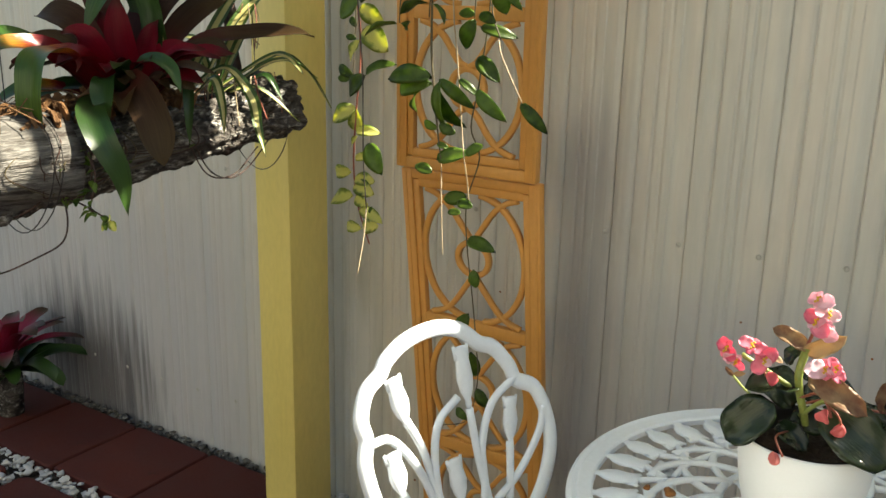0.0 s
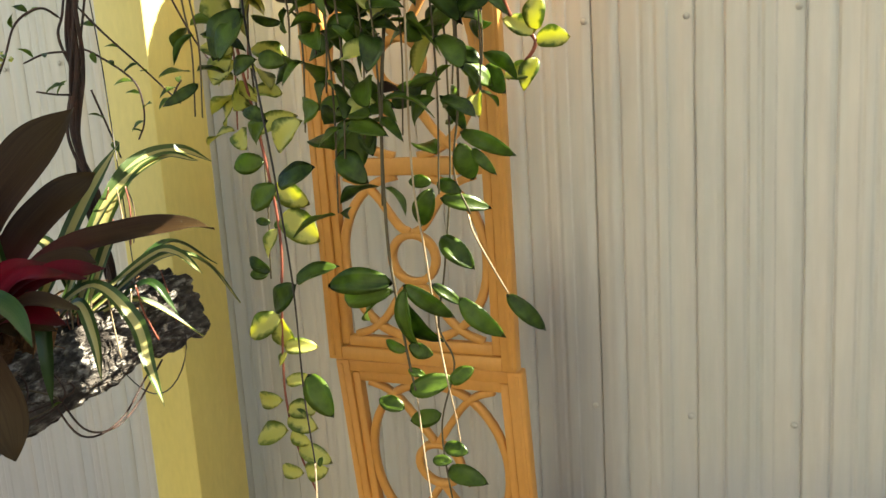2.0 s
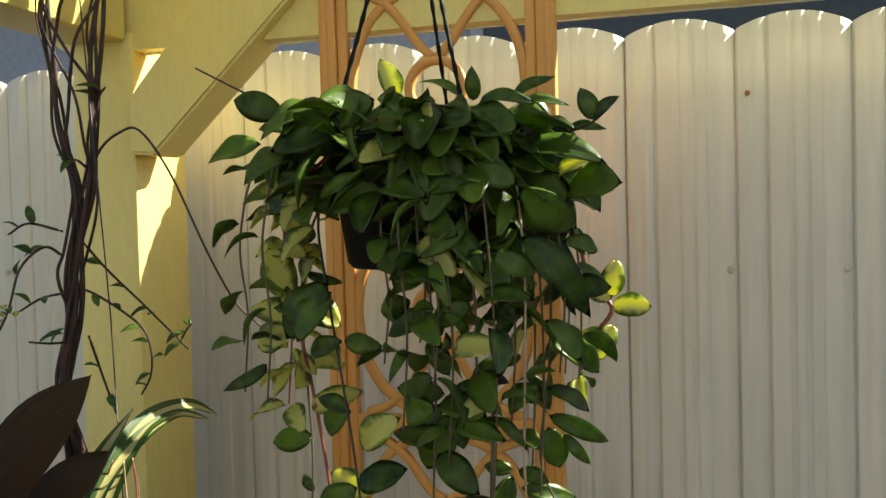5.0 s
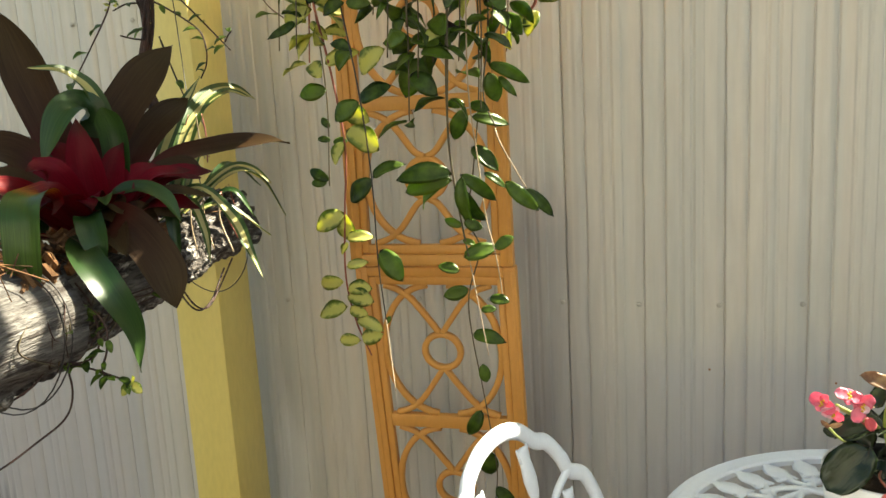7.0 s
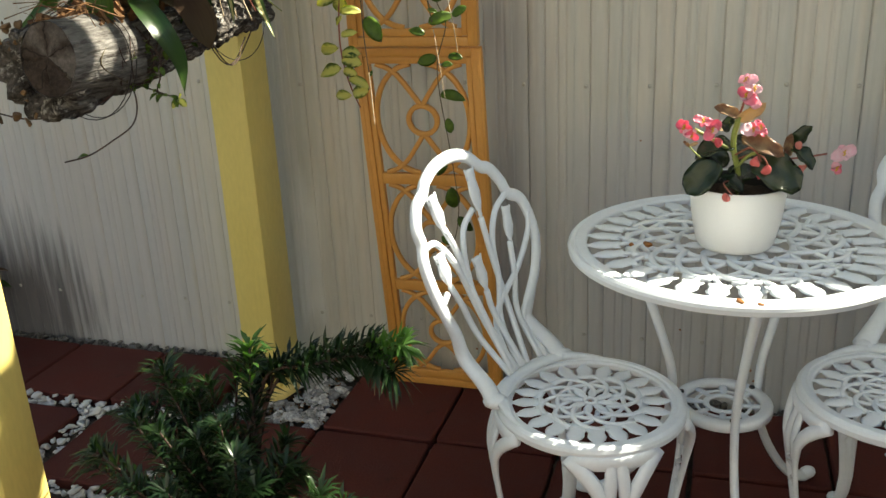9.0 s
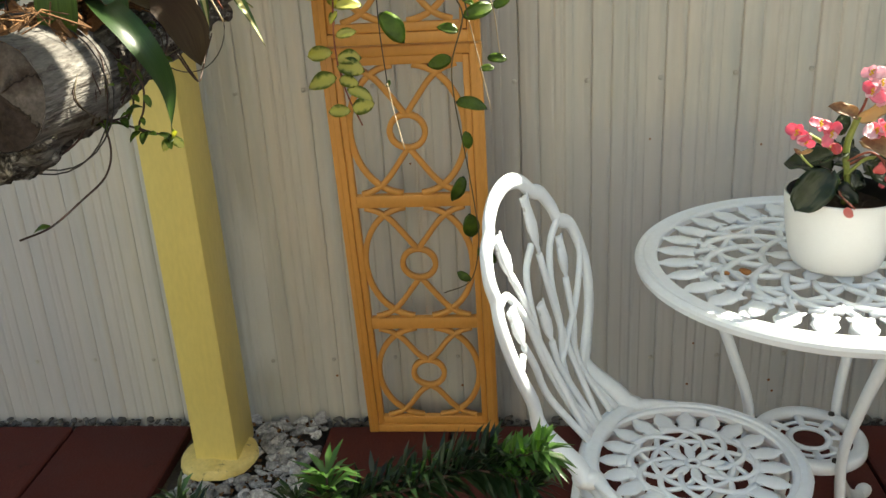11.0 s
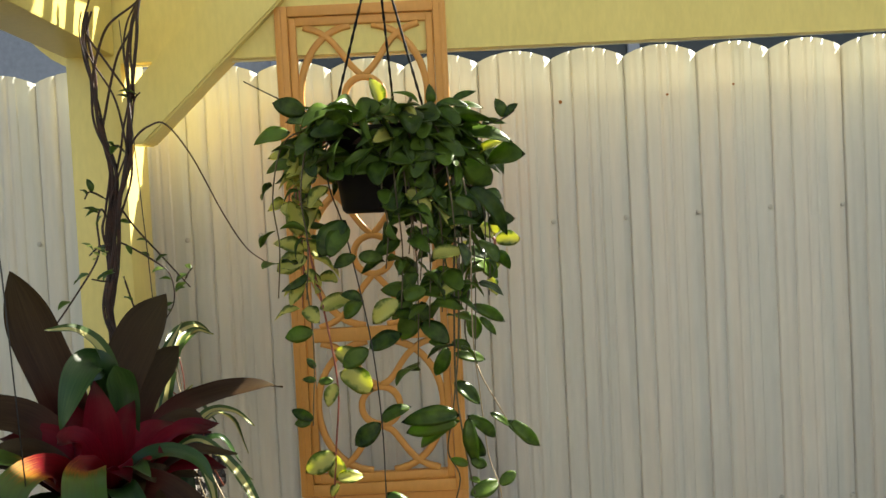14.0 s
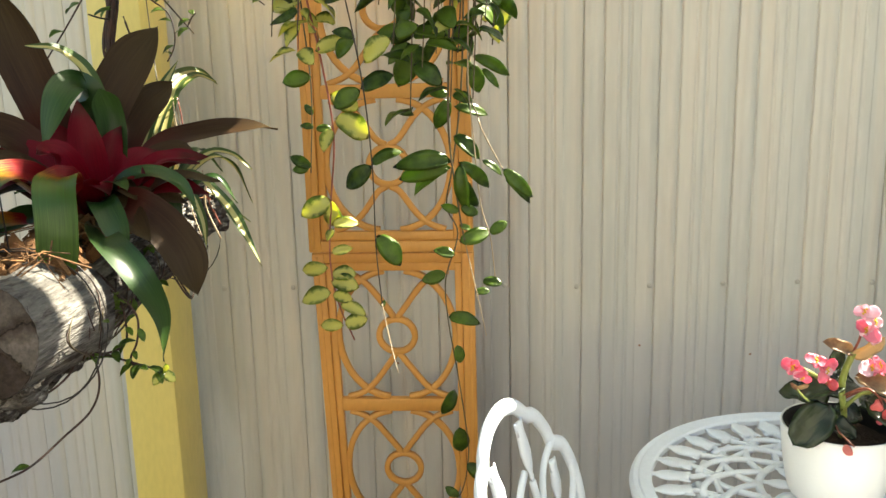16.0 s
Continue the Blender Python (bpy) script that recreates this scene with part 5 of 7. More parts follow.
def log_point(a, u, r):
    top = max(0, math.sin(a)) ** 3
    return A.lerp(B, u) + Vector((math.cos(a) * r, 0.02 * noise.noise(Vector((math.cos(a) * 3, math.sin(a) * 3, u))) * (1 if u < 0.06 or u > 0.94 else 0), math.sin(a) * r * (1 - 0.45 * top * (1 if 0.08 < u < 0.92 else 0.4))))


bm = bmesh.new()
rings = []
for i in range(NR + 1):
    u = i / NR
    end = min(1, min(u, 1 - u) / 0.03)
    rings.append([bm.verts.new(log_point(2 * math.pi * k / NS, u, log_radius(2 * math.pi * k / NS, u) * (0.84 + 0.16 * math.sqrt(end)))) for k in range(NS)])
for a, b in zip(rings, rings[1:]):
    for k in range(NS):
        bm.faces.new((a[k], a[(k + 1) % NS], b[(k + 1) % NS], b[k]))
part("log", bm, M_WOOD, planter, "grey weathered wood of the log")
# plates of bark left on the wood, whole towards the far end
bm = bmesh.new()
shell = {}


def bark_on(k, i):
    a, u = 2 * math.pi * (k % NS) / NS, i / NR
    f = noise.noise(Vector((math.cos(a) * 1.6, u * 6, math.sin(a) * 1.6 + 2))) + 0.35 * noise.noise(Vector((math.cos(a) * 6, u * 22, math.sin(a) * 6)))
    under = 0.4 * max(0, -math.sin(a) - 0.3) * 2
    left = 0.5 * max(0, -math.cos(a)) if u < 0.3 else 0
    return f + under + left + (1.5 * (u - 0.46) if u > 0.1 else -0.10)


def bark_vert(k, i, over):
    key = (k % NS, i, over)
    if key not in shell:
        a, u = 2 * math.pi * (k % NS) / NS, i / NR
        f = bark_on(k, i)
        lift = -0.002 if not over else 0.003 + 0.006 * min(1, max(0, f) * 5) + 0.006 * noise.noise(Vector((math.cos(a) * 9, u * 40, math.sin(a) * 9))) + 0.003 * noise.noise(Vector((math.cos(a) * 22, u * 90, math.sin(a) * 22)))
        end = min(1, min(u, 1 - u) / 0.03)
        shell[key] = bm.verts.new(log_point(a, u, log_radius(a, u) * (0.84 + 0.16 * math.sqrt(end)) + lift))
    return shell[key]


plate = {(k, i) for i in range(NR) for k in range(NS) if bark_on(k, i) > 0}
for k, i in plate:
    bm.faces.new([bark_vert(*q, True) for q in ((k, i), (k + 1, i), (k + 1, i + 1), (k, i + 1))])
    for (k2, i2), (p, q) in (((k - 1, i), ((k, i), (k, i + 1))), ((k + 1, i), ((k + 1, i), (k + 1, i + 1))), ((k, i - 1), ((k, i), (k + 1, i))), ((k, i + 1), ((k, i + 1), (k + 1, i + 1)))):
        if (k2 % NS, i2) not in plate:
            bm.faces.new((bark_vert(*p, True), bark_vert(*q, True), bark_vert(*q, False), bark_vert(*p, False)))
for u, c in ((0, A + Vector((0, 0.030, 0))), (1, B - Vector((0, 0.014, 0)))):
    row = [bm.verts.new(log_point(2 * math.pi * k / NS, u, log_radius(2 * math.pi * k / NS, u) * 0.845)) for k in range(NS)]
    row2 = [bm.verts.new(c.lerp(v.co, 0.6) + Vector((0, 0.014 * noise.noise(v.co * 60), 0.006 * noise.noise(v.co * 45)))) for v in row]
    m = bm.verts.new(c)
    for k in range(NS):
        bm.faces.new((row[k], row[(k + 1) % NS], row2[(k + 1) % NS], row2[k]))
        bm.faces.new((row2[k], row2[(k + 1) % NS], m))
part("bark", bm, M_BARK, planter, "rough black-brown bark in broken plates")
# the sawn stub at the near end
bm = bmesh.new()
rows = []
for i in range(9):
    u = i / 8
    c = Vector((0.037, -0.372, 0.030)).lerp(Vector((0.018, -0.19, 0.012)), u)
    rows.append([bm.verts.new(c + Vector((math.cos(w) * (0.050 + 0.018 * u) * (1 + 0.08 * noise.noise(Vector((math.cos(w) * 2, u * 2, math.sin(w) * 2)))), 0.006 * math.sin(w) * (1 - u), math.sin(w) * (0.058 + 0.012 * u) * (1 + 0.10 * noise.noise(Vector((math.cos(w) * 3, u * 3 + 5, math.sin(w) * 3))))))) for w in (2 * math.pi * k / 40 for k in range(40))])
for a, b in zip(rows, rows[1:]):
    for k in range(40):
        bm.faces.new((a[k], a[(k + 1) % 40], b[(k + 1) % 40], b[k]))
part("stub", bm, M_WOOD, planter, "grey sawn branch stub")
bm = bmesh.new()
rows = []
for i in range(10):
    q = i / 9
    rows.append([bm.verts.new(Vector((0.037 + math.cos(w) * 0.0495 * q, -0.371 + 0.006 * math.sin(w) * q + 0.007 * max(0, 1 - abs(((w * 1.0 + 0.5 * noise.noise(Vector((q * 3, w, 0)))) % 1.26) - 0.63) * 9) * min(1, q * 3) - 0.003 * (1 - q) + 0.0016 * noise.noise(Vector((math.cos(w) * q * 9, 0, math.sin(w) * q * 9))), 0.030 + math.sin(w) * 0.0570 * q))) for w in (2 * math.pi * k / 60 for k in range(60))])
for a, b in zip(rows[1:], rows[2:]):
    for k in range(60):
        bm.faces.new((a[k], a[(k + 1) % 60], b[(k + 1) % 60], b[k]))
bm.faces.new(rows[1])
part("cut_end", bm, M_CUT, planter, "cracked grey-brown end grain")
rng = random.Random(15)
for k in range(26):
    low = k % 3 == 0
    at = (rng.uniform(-0.085, -0.03) if not low else rng.uniform(-0.09, -0.02), -0.355 + rng.uniform(-0.012, 0.03), rng.uniform(0.03, 0.085) if not low else rng.uniform(-0.075, -0.02))
    z = rng.uniform(0.004, 0.011)
    piece("pebble", STONES_AMBER[k % 3], planter, Matrix.Translation(at) @ Euler((rng.uniform(0, 6), rng.uniform(0, 6), 0)).to_matrix().to_4x4() @ Matrix.Diagonal((z, z, z, 1)), "amber pebble")
for k in range(3):
    bm = bmesh.new()
    y = (-0.25, -0.235, 0.26)[k]
    rr = 0.092 - 0.028 * (y + 0.365) / 0.72
    tube(bm, [(rr * 1.10 * math.cos(a), y + 0.01 * math.sin(2 * a), 0.004 + rr * 1.08 * math.sin(a)) for a in (2 * math.pi * i / 30 for i in range(30))], 0.0010, 5, 1, None, True)
    part("binding_wire", bm, M_WIRE, planter)
for y in (-0.25, 0.26):
    bm = bmesh.new()
    tube(bm, [(0, y, 0.06), (-0.02, y + 0.01, 0.4), (-0.04, y, 0.785)], 0.0009, 5)
    part("hanging_wire", bm, M_WIRE, planter)
rng = random.Random(5)
CH = []
for k in range(4):
    bm = bmesh.new()
    box(bm, -0.5, 0.5, -0.28, 0.28, -0.12, 0.12, 0)
    for v in bm.verts:
        v.co *= 1 + 0.5 * noise.noise(v.co * 2 + Vector((k * 3.1, 0, 0)))
    CH.append(mesh_of("bark_chip", bm, M_MULCH, False))
for k in range(300):
    u = 0.05 + 0.80 * rng.random() ** 1.2
    s = rng.uniform(0.010, 0.028)
    heap = 0.034 * math.sin(math.pi * min(1.0, u / 0.75)) ** 0.6
    x = rng.uniform(-0.072, 0.066) * (1 - 0.25 * u)
    at = (x, A.y + (B.y - A.y) * u, 0.052 + 0.02 * u + (heap + rng.uniform(-0.012, 0.012)) * (1 - (x / 0.085) ** 2))
    piece("bark_chip", CH[k % 4], planter, Matrix.Translation(at) @ Euler((rng.uniform(0, 6), rng.uniform(0, 6), rng.uniform(0, 6))).to_matrix().to_4x4() @ Matrix.Diagonal((s, s, s, 1)))
bm = bmesh.new()
for k in range(90):
    u = 0.04 + 0.9 * rng.random()
    a = rng.uniform(0, 6.28)
    p = Vector((rng.uniform(-0.06, 0.06), A.y + (B.y - A.y) * u, 0.085 + rng.uniform(-0.01, 0.02)))
    d = Vector((math.cos(a), math.sin(a), rng.uniform(-0.5, 0.3))) * rng.uniform(0.02, 0.06)
    tube(bm, [p - d, p + Vector((0, 0, 0.008)), p + d + Vector((0, 0, -0.012))], rng.uniform(0.0006, 0.0012), 4)
part("leaf_litter", bm, M_MULCH, planter, "dry brown stalks and litter")


# ---- strap-leaved plants ----
def strap(length, width, rise, bend, material, twist=0.0, keel=0.25, tip=0.35, base=0.75, name="leaf", steps=16, wave=0.0):
    """A strap leaf from the origin along +x, starting at the rise and bending down by bend degrees in all."""
    bm = bmesh.new()
    uvl = bm.loops.layers.uv.new("UVMap")
    p = Vector((0, 0, 0))
    rows = []
    for i in range(steps + 1):
        u = i / steps
        a = radians(rise - bend * u ** 1.3)
        d = Vector((math.cos(a), 0, math.sin(a)))
        nrm = Vector((-math.sin(a), 0, math.cos(a)))
        w = width / 2 * (base + (1 - base) * min(1, u * 3)) * (1 if u < 1 - tip else math.sqrt(max(0.0, 1 - ((u - 1 + tip) / tip) ** 2)) * 0.98 + 0.02)
        tw = radians(twist * u)
        side = Vector((0, math.cos(tw), 0)) + nrm * math.sin(tw)
        row = []
        for k in (-1, -0.5, 0, 0.5, 1):
            row.append((p + side * k * w + nrm * (keel * abs(k) ** 1.5 * w + wave * width * math.sin(u * 14 + k) * abs(k)), u, (k + 1) / 2))
        rows.append((row, nrm))
        p = p + d * length / steps
    up = [[bm.verts.new(q[0]) for q in r] for r, _ in rows]
    lo = [[bm.verts.new(q[0] - nr * 0.0012 * (1 - 0.9 * abs(q[2] * 2 - 1))) for q in r] for r, nr in rows]
    for grid_, flip in ((up, False), (lo, True)):
        for i in range(steps):
            for k in range(4):
                vs = (grid_[i][k], grid_[i][k + 1], grid_[i + 1][k + 1], grid_[i + 1][k])
                uv = [(rows[i][0][k][1:]), (rows[i][0][k + 1][1:]), (rows[i + 1][0][k + 1][1:]), (rows[i + 1][0][k][1:])]
                if flip:
                    vs, uv = vs[::-1], uv[::-1]
                fc = bm.faces.new(vs)
                fc.smooth = True
                for lp, c in zip(fc.loops, uv):
                    lp[uvl].uv = c
    me = bpy.data.meshes.new(name)
    bm.to_mesh(me)
    bm.free()
    me.materials.append(material)
    return me


def plant_leaf(parent, me, at, az, roll=0.0, name="leaf"):
    return piece(name, me, parent, pose(*at, roll, 0, az))


def path_leaf(parent, points, width, material, name="leaf", face=(0.3, -0.9, 0.4), origin=(0, 0, 0), taper=0.4, foot=0.7, keel=0.3, curl=0.0):
    """A strap leaf that runs through the points (in the world), its upper side towards face; curl turns it about its own line towards the tip."""
    o = Vector(origin)
    pts = smooth_path([Vector(p) - o for p in points], 8)
    n = len(pts) - 1
    bm = bmesh.new()
    uvl = bm.loops.layers.uv.new("UVMap")
    rows = []
    seed = sum(points[-1]) * 37.0
    for i, p in enumerate(pts):
        u = i / n
        d = (pts[min(i + 1, n)] - pts[max(i - 1, 0)]).normalized()
        side = d.cross(Vector(face))
        side = side.normalized() if side.length > 0.05 else d.cross(Vector((1, -0.4, 0.3))).normalized()
        up = side.cross(d).normalized()
        a = curl * u * u + 0.12 * math.sin(u * 5 + seed)
        side, up = side * math.cos(a) + up * math.sin(a), up * math.cos(a) - side * math.sin(a)
        w = width / 2 * (foot + (1 - foot) * math.sin(min(1, u * 1.9) * math.pi / 2))
        if u > 1 - taper:
            e = (u - 1 + taper) / taper
            w *= (0.85 * max(0.0, 1 - e * e) + 0.15 * (1 - e)) * 0.93 + 0.05 * (1 - e) ** 0.5 + 0.004
        wob = 0.05 * width * math.sin(u * 11 + seed)
        rows.append([(p + side * (k * w) + up * (keel * abs(k) ** 1.5 * w + wob * k), up, u, (k + 1) / 2, abs(k)) for k in (-1, -0.5, 0, 0.5, 1)])
    hi = [[bm.verts.new(q[0]) for q in r] for r in rows]
    lo = [[bm.verts.new(q[0] - q[1] * 0.0014 * (1 - 0.9 * q[4])) for q in r] for r in rows]
    for g, flip in ((hi, False), (lo, True)):
        for i in range(n):
            for k in range(4):
                ids = [(i, k), (i, k + 1), (i + 1, k + 1), (i + 1, k)]
                if flip:
                    ids = ids[::-1]
                fc = bm.faces.new([g[x][y] for x, y in ids])
                fc.smooth = True
                for lp, (x, y) in zip(fc.loops, ids):
                    lp[uvl].uv = rows[x][y][2:4]
    me = bpy.data.meshes.new(name)
    bm.to_mesh(me)
    bm.free()
    me.materials.append(material)
    ob = new(name, me)
    ob.parent = parent
    return ob


BR = (-0.33, -0.53, 1.09)
rng = random.Random(77)
bromeliad = thing("bromeliad", BR, "bromeliad with crimson heart and dark maroon strap leaves", "bromeliad")
UPRIGHT, FLAT = (0.45, -0.9, 0.25), (0.15, -0.45, 1)
# tall maroon leaves behind the heart and long ones to the side
for points, width, face, taper, curl in (
        ([(-0.335, -0.52, 1.10), (-0.337, -0.490, 1.236), (-0.322, -0.416, 1.318), (-0.294, -0.351, 1.379)], 0.064, UPRIGHT, 0.30, 0.35),
        ([(-0.325, -0.52, 1.11), (-0.284, -0.429, 1.202), (-0.236, -0.354, 1.222), (-0.173, -0.319, 1.226), (-0.134, -0.308, 1.220)], 0.042, (0.2, -0.75, 0.65), 0.62, 0.5),
        ([(-0.325, -0.52, 1.11), (-0.318, -0.45, 1.215), (-0.305, -0.392, 1.267), (-0.280, -0.345, 1.297)], 0.046, UPRIGHT, 0.30, 0.0),
        ([(-0.340, -0.53, 1.11), (-0.385, -0.53, 1.260), (-0.417, -0.53, 1.348), (-0.436, -0.545, 1.431)], 0.062, (0.35, -0.95, 0.2), 0.30, -0.3),
        ([(-0.340, -0.54, 1.13), (-0.400, -0.560, 1.225), (-0.450, -0.570, 1.250), (-0.500, -0.580, 1.245)], 0.050, (0.2, -0.7, 0.7), 0.40, 0.0),
        ([(-0.345, -0.55, 1.12), (-0.420, -0.500, 1.200), (-0.500, -0.470, 1.260)], 0.050, UPRIGHT, 0.40, 0.0),
        ([(-0.345, -0.55, 1.12), (-0.420, -0.590, 1.190), (-0.470, -0.610, 1.195), (-0.520, -0.620, 1.160)], 0.046, FLAT, 0.45, 0.2),
        ([(-0.312, -0.55, 1.13), (-0.266, -0.585, 1.150), (-0.226, -0.597, 1.132), (-0.192, -0.604, 1.090), (-0.176, -0.608, 1.036)], 0.054, (0.45, -0.75, 0.5), 0.22, 0.0),
        ([(-0.318, -0.53, 1.12), (-0.285, -0.470, 1.185), (-0.255, -0.430, 1.205), (-0.232, -0.410, 1.196)], 0.036, (0.2, -0.6, 0.8), 0.45, 0.2),
        ([(-0.330, -0.52, 1.12), (-0.330, -0.455, 1.205), (-0.322, -0.420, 1.245)], 0.044, UPRIGHT, 0.4, 0.0)):
    path_leaf(bromeliad, points, width, M_BROM_DARK, "leaf", face, BR, taper, 0.6, 0.3, curl)
# green leaves that arch over and hang
for points, width, face, taper, curl in (
        ([(-0.335, -0.49, 1.12), (-0.344, -0.490, 1.265), (-0.349, -0.517, 1.302), (-0.358, -0.552, 1.286), (-0.370, -0.582, 1.228)], 0.044, (0.3, -0.75, 0.6), 0.35, 0.0),
        ([(-0.325, -0.50, 1.12), (-0.318, -0.490, 1.240), (-0.324, -0.505, 1.296)], 0.038, UPRIGHT, 0.2, 0.0),
        ([(-0.332, -0.55, 1.13), (-0.315, -0.640, 1.190), (-0.288, -0.722, 1.198), (-0.280, -0.745, 1.150), (-0.292, -0.735, 1.081)], 0.046, (0.35, -0.9, 0.35), 0.16, 0.0),
        ([(-0.340, -0.55, 1.13), (-0.350, -0.660, 1.200), (-0.352, -0.755, 1.205), (-0.356, -0.775, 1.160), (-0.361, -0.760, 1.120)], 0.040, (0.2, -0.9, 0.4), 0.20, 0.0),
        ([(-0.322, -0.55, 1.12), (-0.275, -0.650, 1.125), (-0.228, -0.678, 1.085), (-0.206, -0.664, 1.025), (-0.212, -0.650, 0.962)], 0.044, (0.6, -0.55, 0.6), 0.55, 0.2),
        ([(-0.325, -0.54, 1.13), (-0.285, -0.555, 1.176), (-0.245, -0.554, 1.188), (-0.207, -0.556, 1.174), (-0.184, -0.560, 1.140)], 0.027, (0.2, -0.55, 0.9), 0.45, 0.4),
        ([(-0.345, -0.57, 1.12), (-0.390, -0.670, 1.210), (-0.430, -0.760, 1.230)], 0.050, FLAT, 0.40, 0.0),
        ([(-0.345, -0.57, 1.12), (-0.410, -0.660, 1.140), (-0.480, -0.720, 1.085)], 0.042, FLAT, 0.45, 0.2),
        ([(-0.320, -0.55, 1.12), (-0.290, -0.610, 1.160), (-0.262, -0.640, 1.135), (-0.250, -0.645, 1.090)], 0.036, FLAT, 0.40, 0.0),
        ([(-0.355, -0.54, 1.13), (-0.395, -0.545, 1.215), (-0.425, -0.555, 1.238), (-0.448, -0.560, 1.228)], 0.020, FLAT, 0.50, 0.8)):
    path_leaf(bromeliad, points, width, M_BROM_FRONT if points[2][1] < -0.70 else M_BROM_GREEN, "leaf", face, BR, taper, 0.6, 0.3, curl)
for k in range(16):
    az = radians(rng.uniform(-150, 60))
    out, rise = rng.uniform(0.09, 0.17), rng.uniform(-0.02, 0.09)
    c, q = math.cos(az), math.sin(az)
    points = [(-0.33 + 0.01 * c, -0.53 + 0.01 * q, 1.11), (-0.33 + out * 0.55 * c, -0.53 + out * 0.55 * q, 1.15 + rise * 0.6), (-0.33 + out * c, -0.53 + out * q, 1.13 + rise)]
    path_leaf(bromeliad, points, rng.uniform(0.026, 0.040), (M_BROM_DARK, M_BROM_GREEN, M_BROM_DARK, M_BROM_RED)[k % 4], "leaf", FLAT, BR, 0.45, 0.6, 0.3, rng.uniform(-0.5, 0.5))
# short crimson leaves round the heart
for points, width, face in (
        ([(-0.330, -0.53, 1.12), (-0.333, -0.545, 1.220), (-0.337, -0.545, 1.284)], 0.050, UPRIGHT), ([(-0.335, -0.54, 1.13), (-0.390, -0.565, 1.205), (-0.450, -0.580, 1.222)], 0.056, (0.2, -0.7, 0.7)),
        ([(-0.335, -0.55, 1.13), (-0.375, -0.630, 1.190), (-0.405, -0.690, 1.180)], 0.060, FLAT), ([(-0.328, -0.55, 1.13), (-0.315, -0.630, 1.185), (-0.300, -0.690, 1.180)], 0.056, FLAT),
        ([(-0.322, -0.53, 1.13), (-0.290, -0.490, 1.195), (-0.265, -0.455, 1.205)], 0.042, (0.2, -0.7, 0.7)), ([(-0.322, -0.54, 1.13), (-0.280, -0.550, 1.180), (-0.248, -0.560, 1.185)], 0.046, FLAT),
        ([(-0.328, -0.52, 1.13), (-0.320, -0.500, 1.210), (-0.305, -0.490, 1.245)], 0.036, UPRIGHT), ([(-0.340, -0.54, 1.13), (-0.365, -0.540, 1.220), (-0.385, -0.540, 1.255)], 0.044, UPRIGHT),
        ([(-0.330, -0.55, 1.13), (-0.340, -0.610, 1.215), (-0.350, -0.640, 1.225)], 0.050, (0.1, -0.7, 0.7)), ([(-0.325, -0.54, 1.13), (-0.300, -0.590, 1.180), (-0.272, -0.625, 1.170)], 0.044, FLAT),
        ([(-0.320, -0.53, 1.13), (-0.270, -0.480, 1.190), (-0.215, -0.445, 1.186)], 0.028, FLAT)):
    path_leaf(bromeliad, points, width, M_BROM_RED, "red_leaf", face, BR, 0.6, 0.85, 0.3, 0.0)

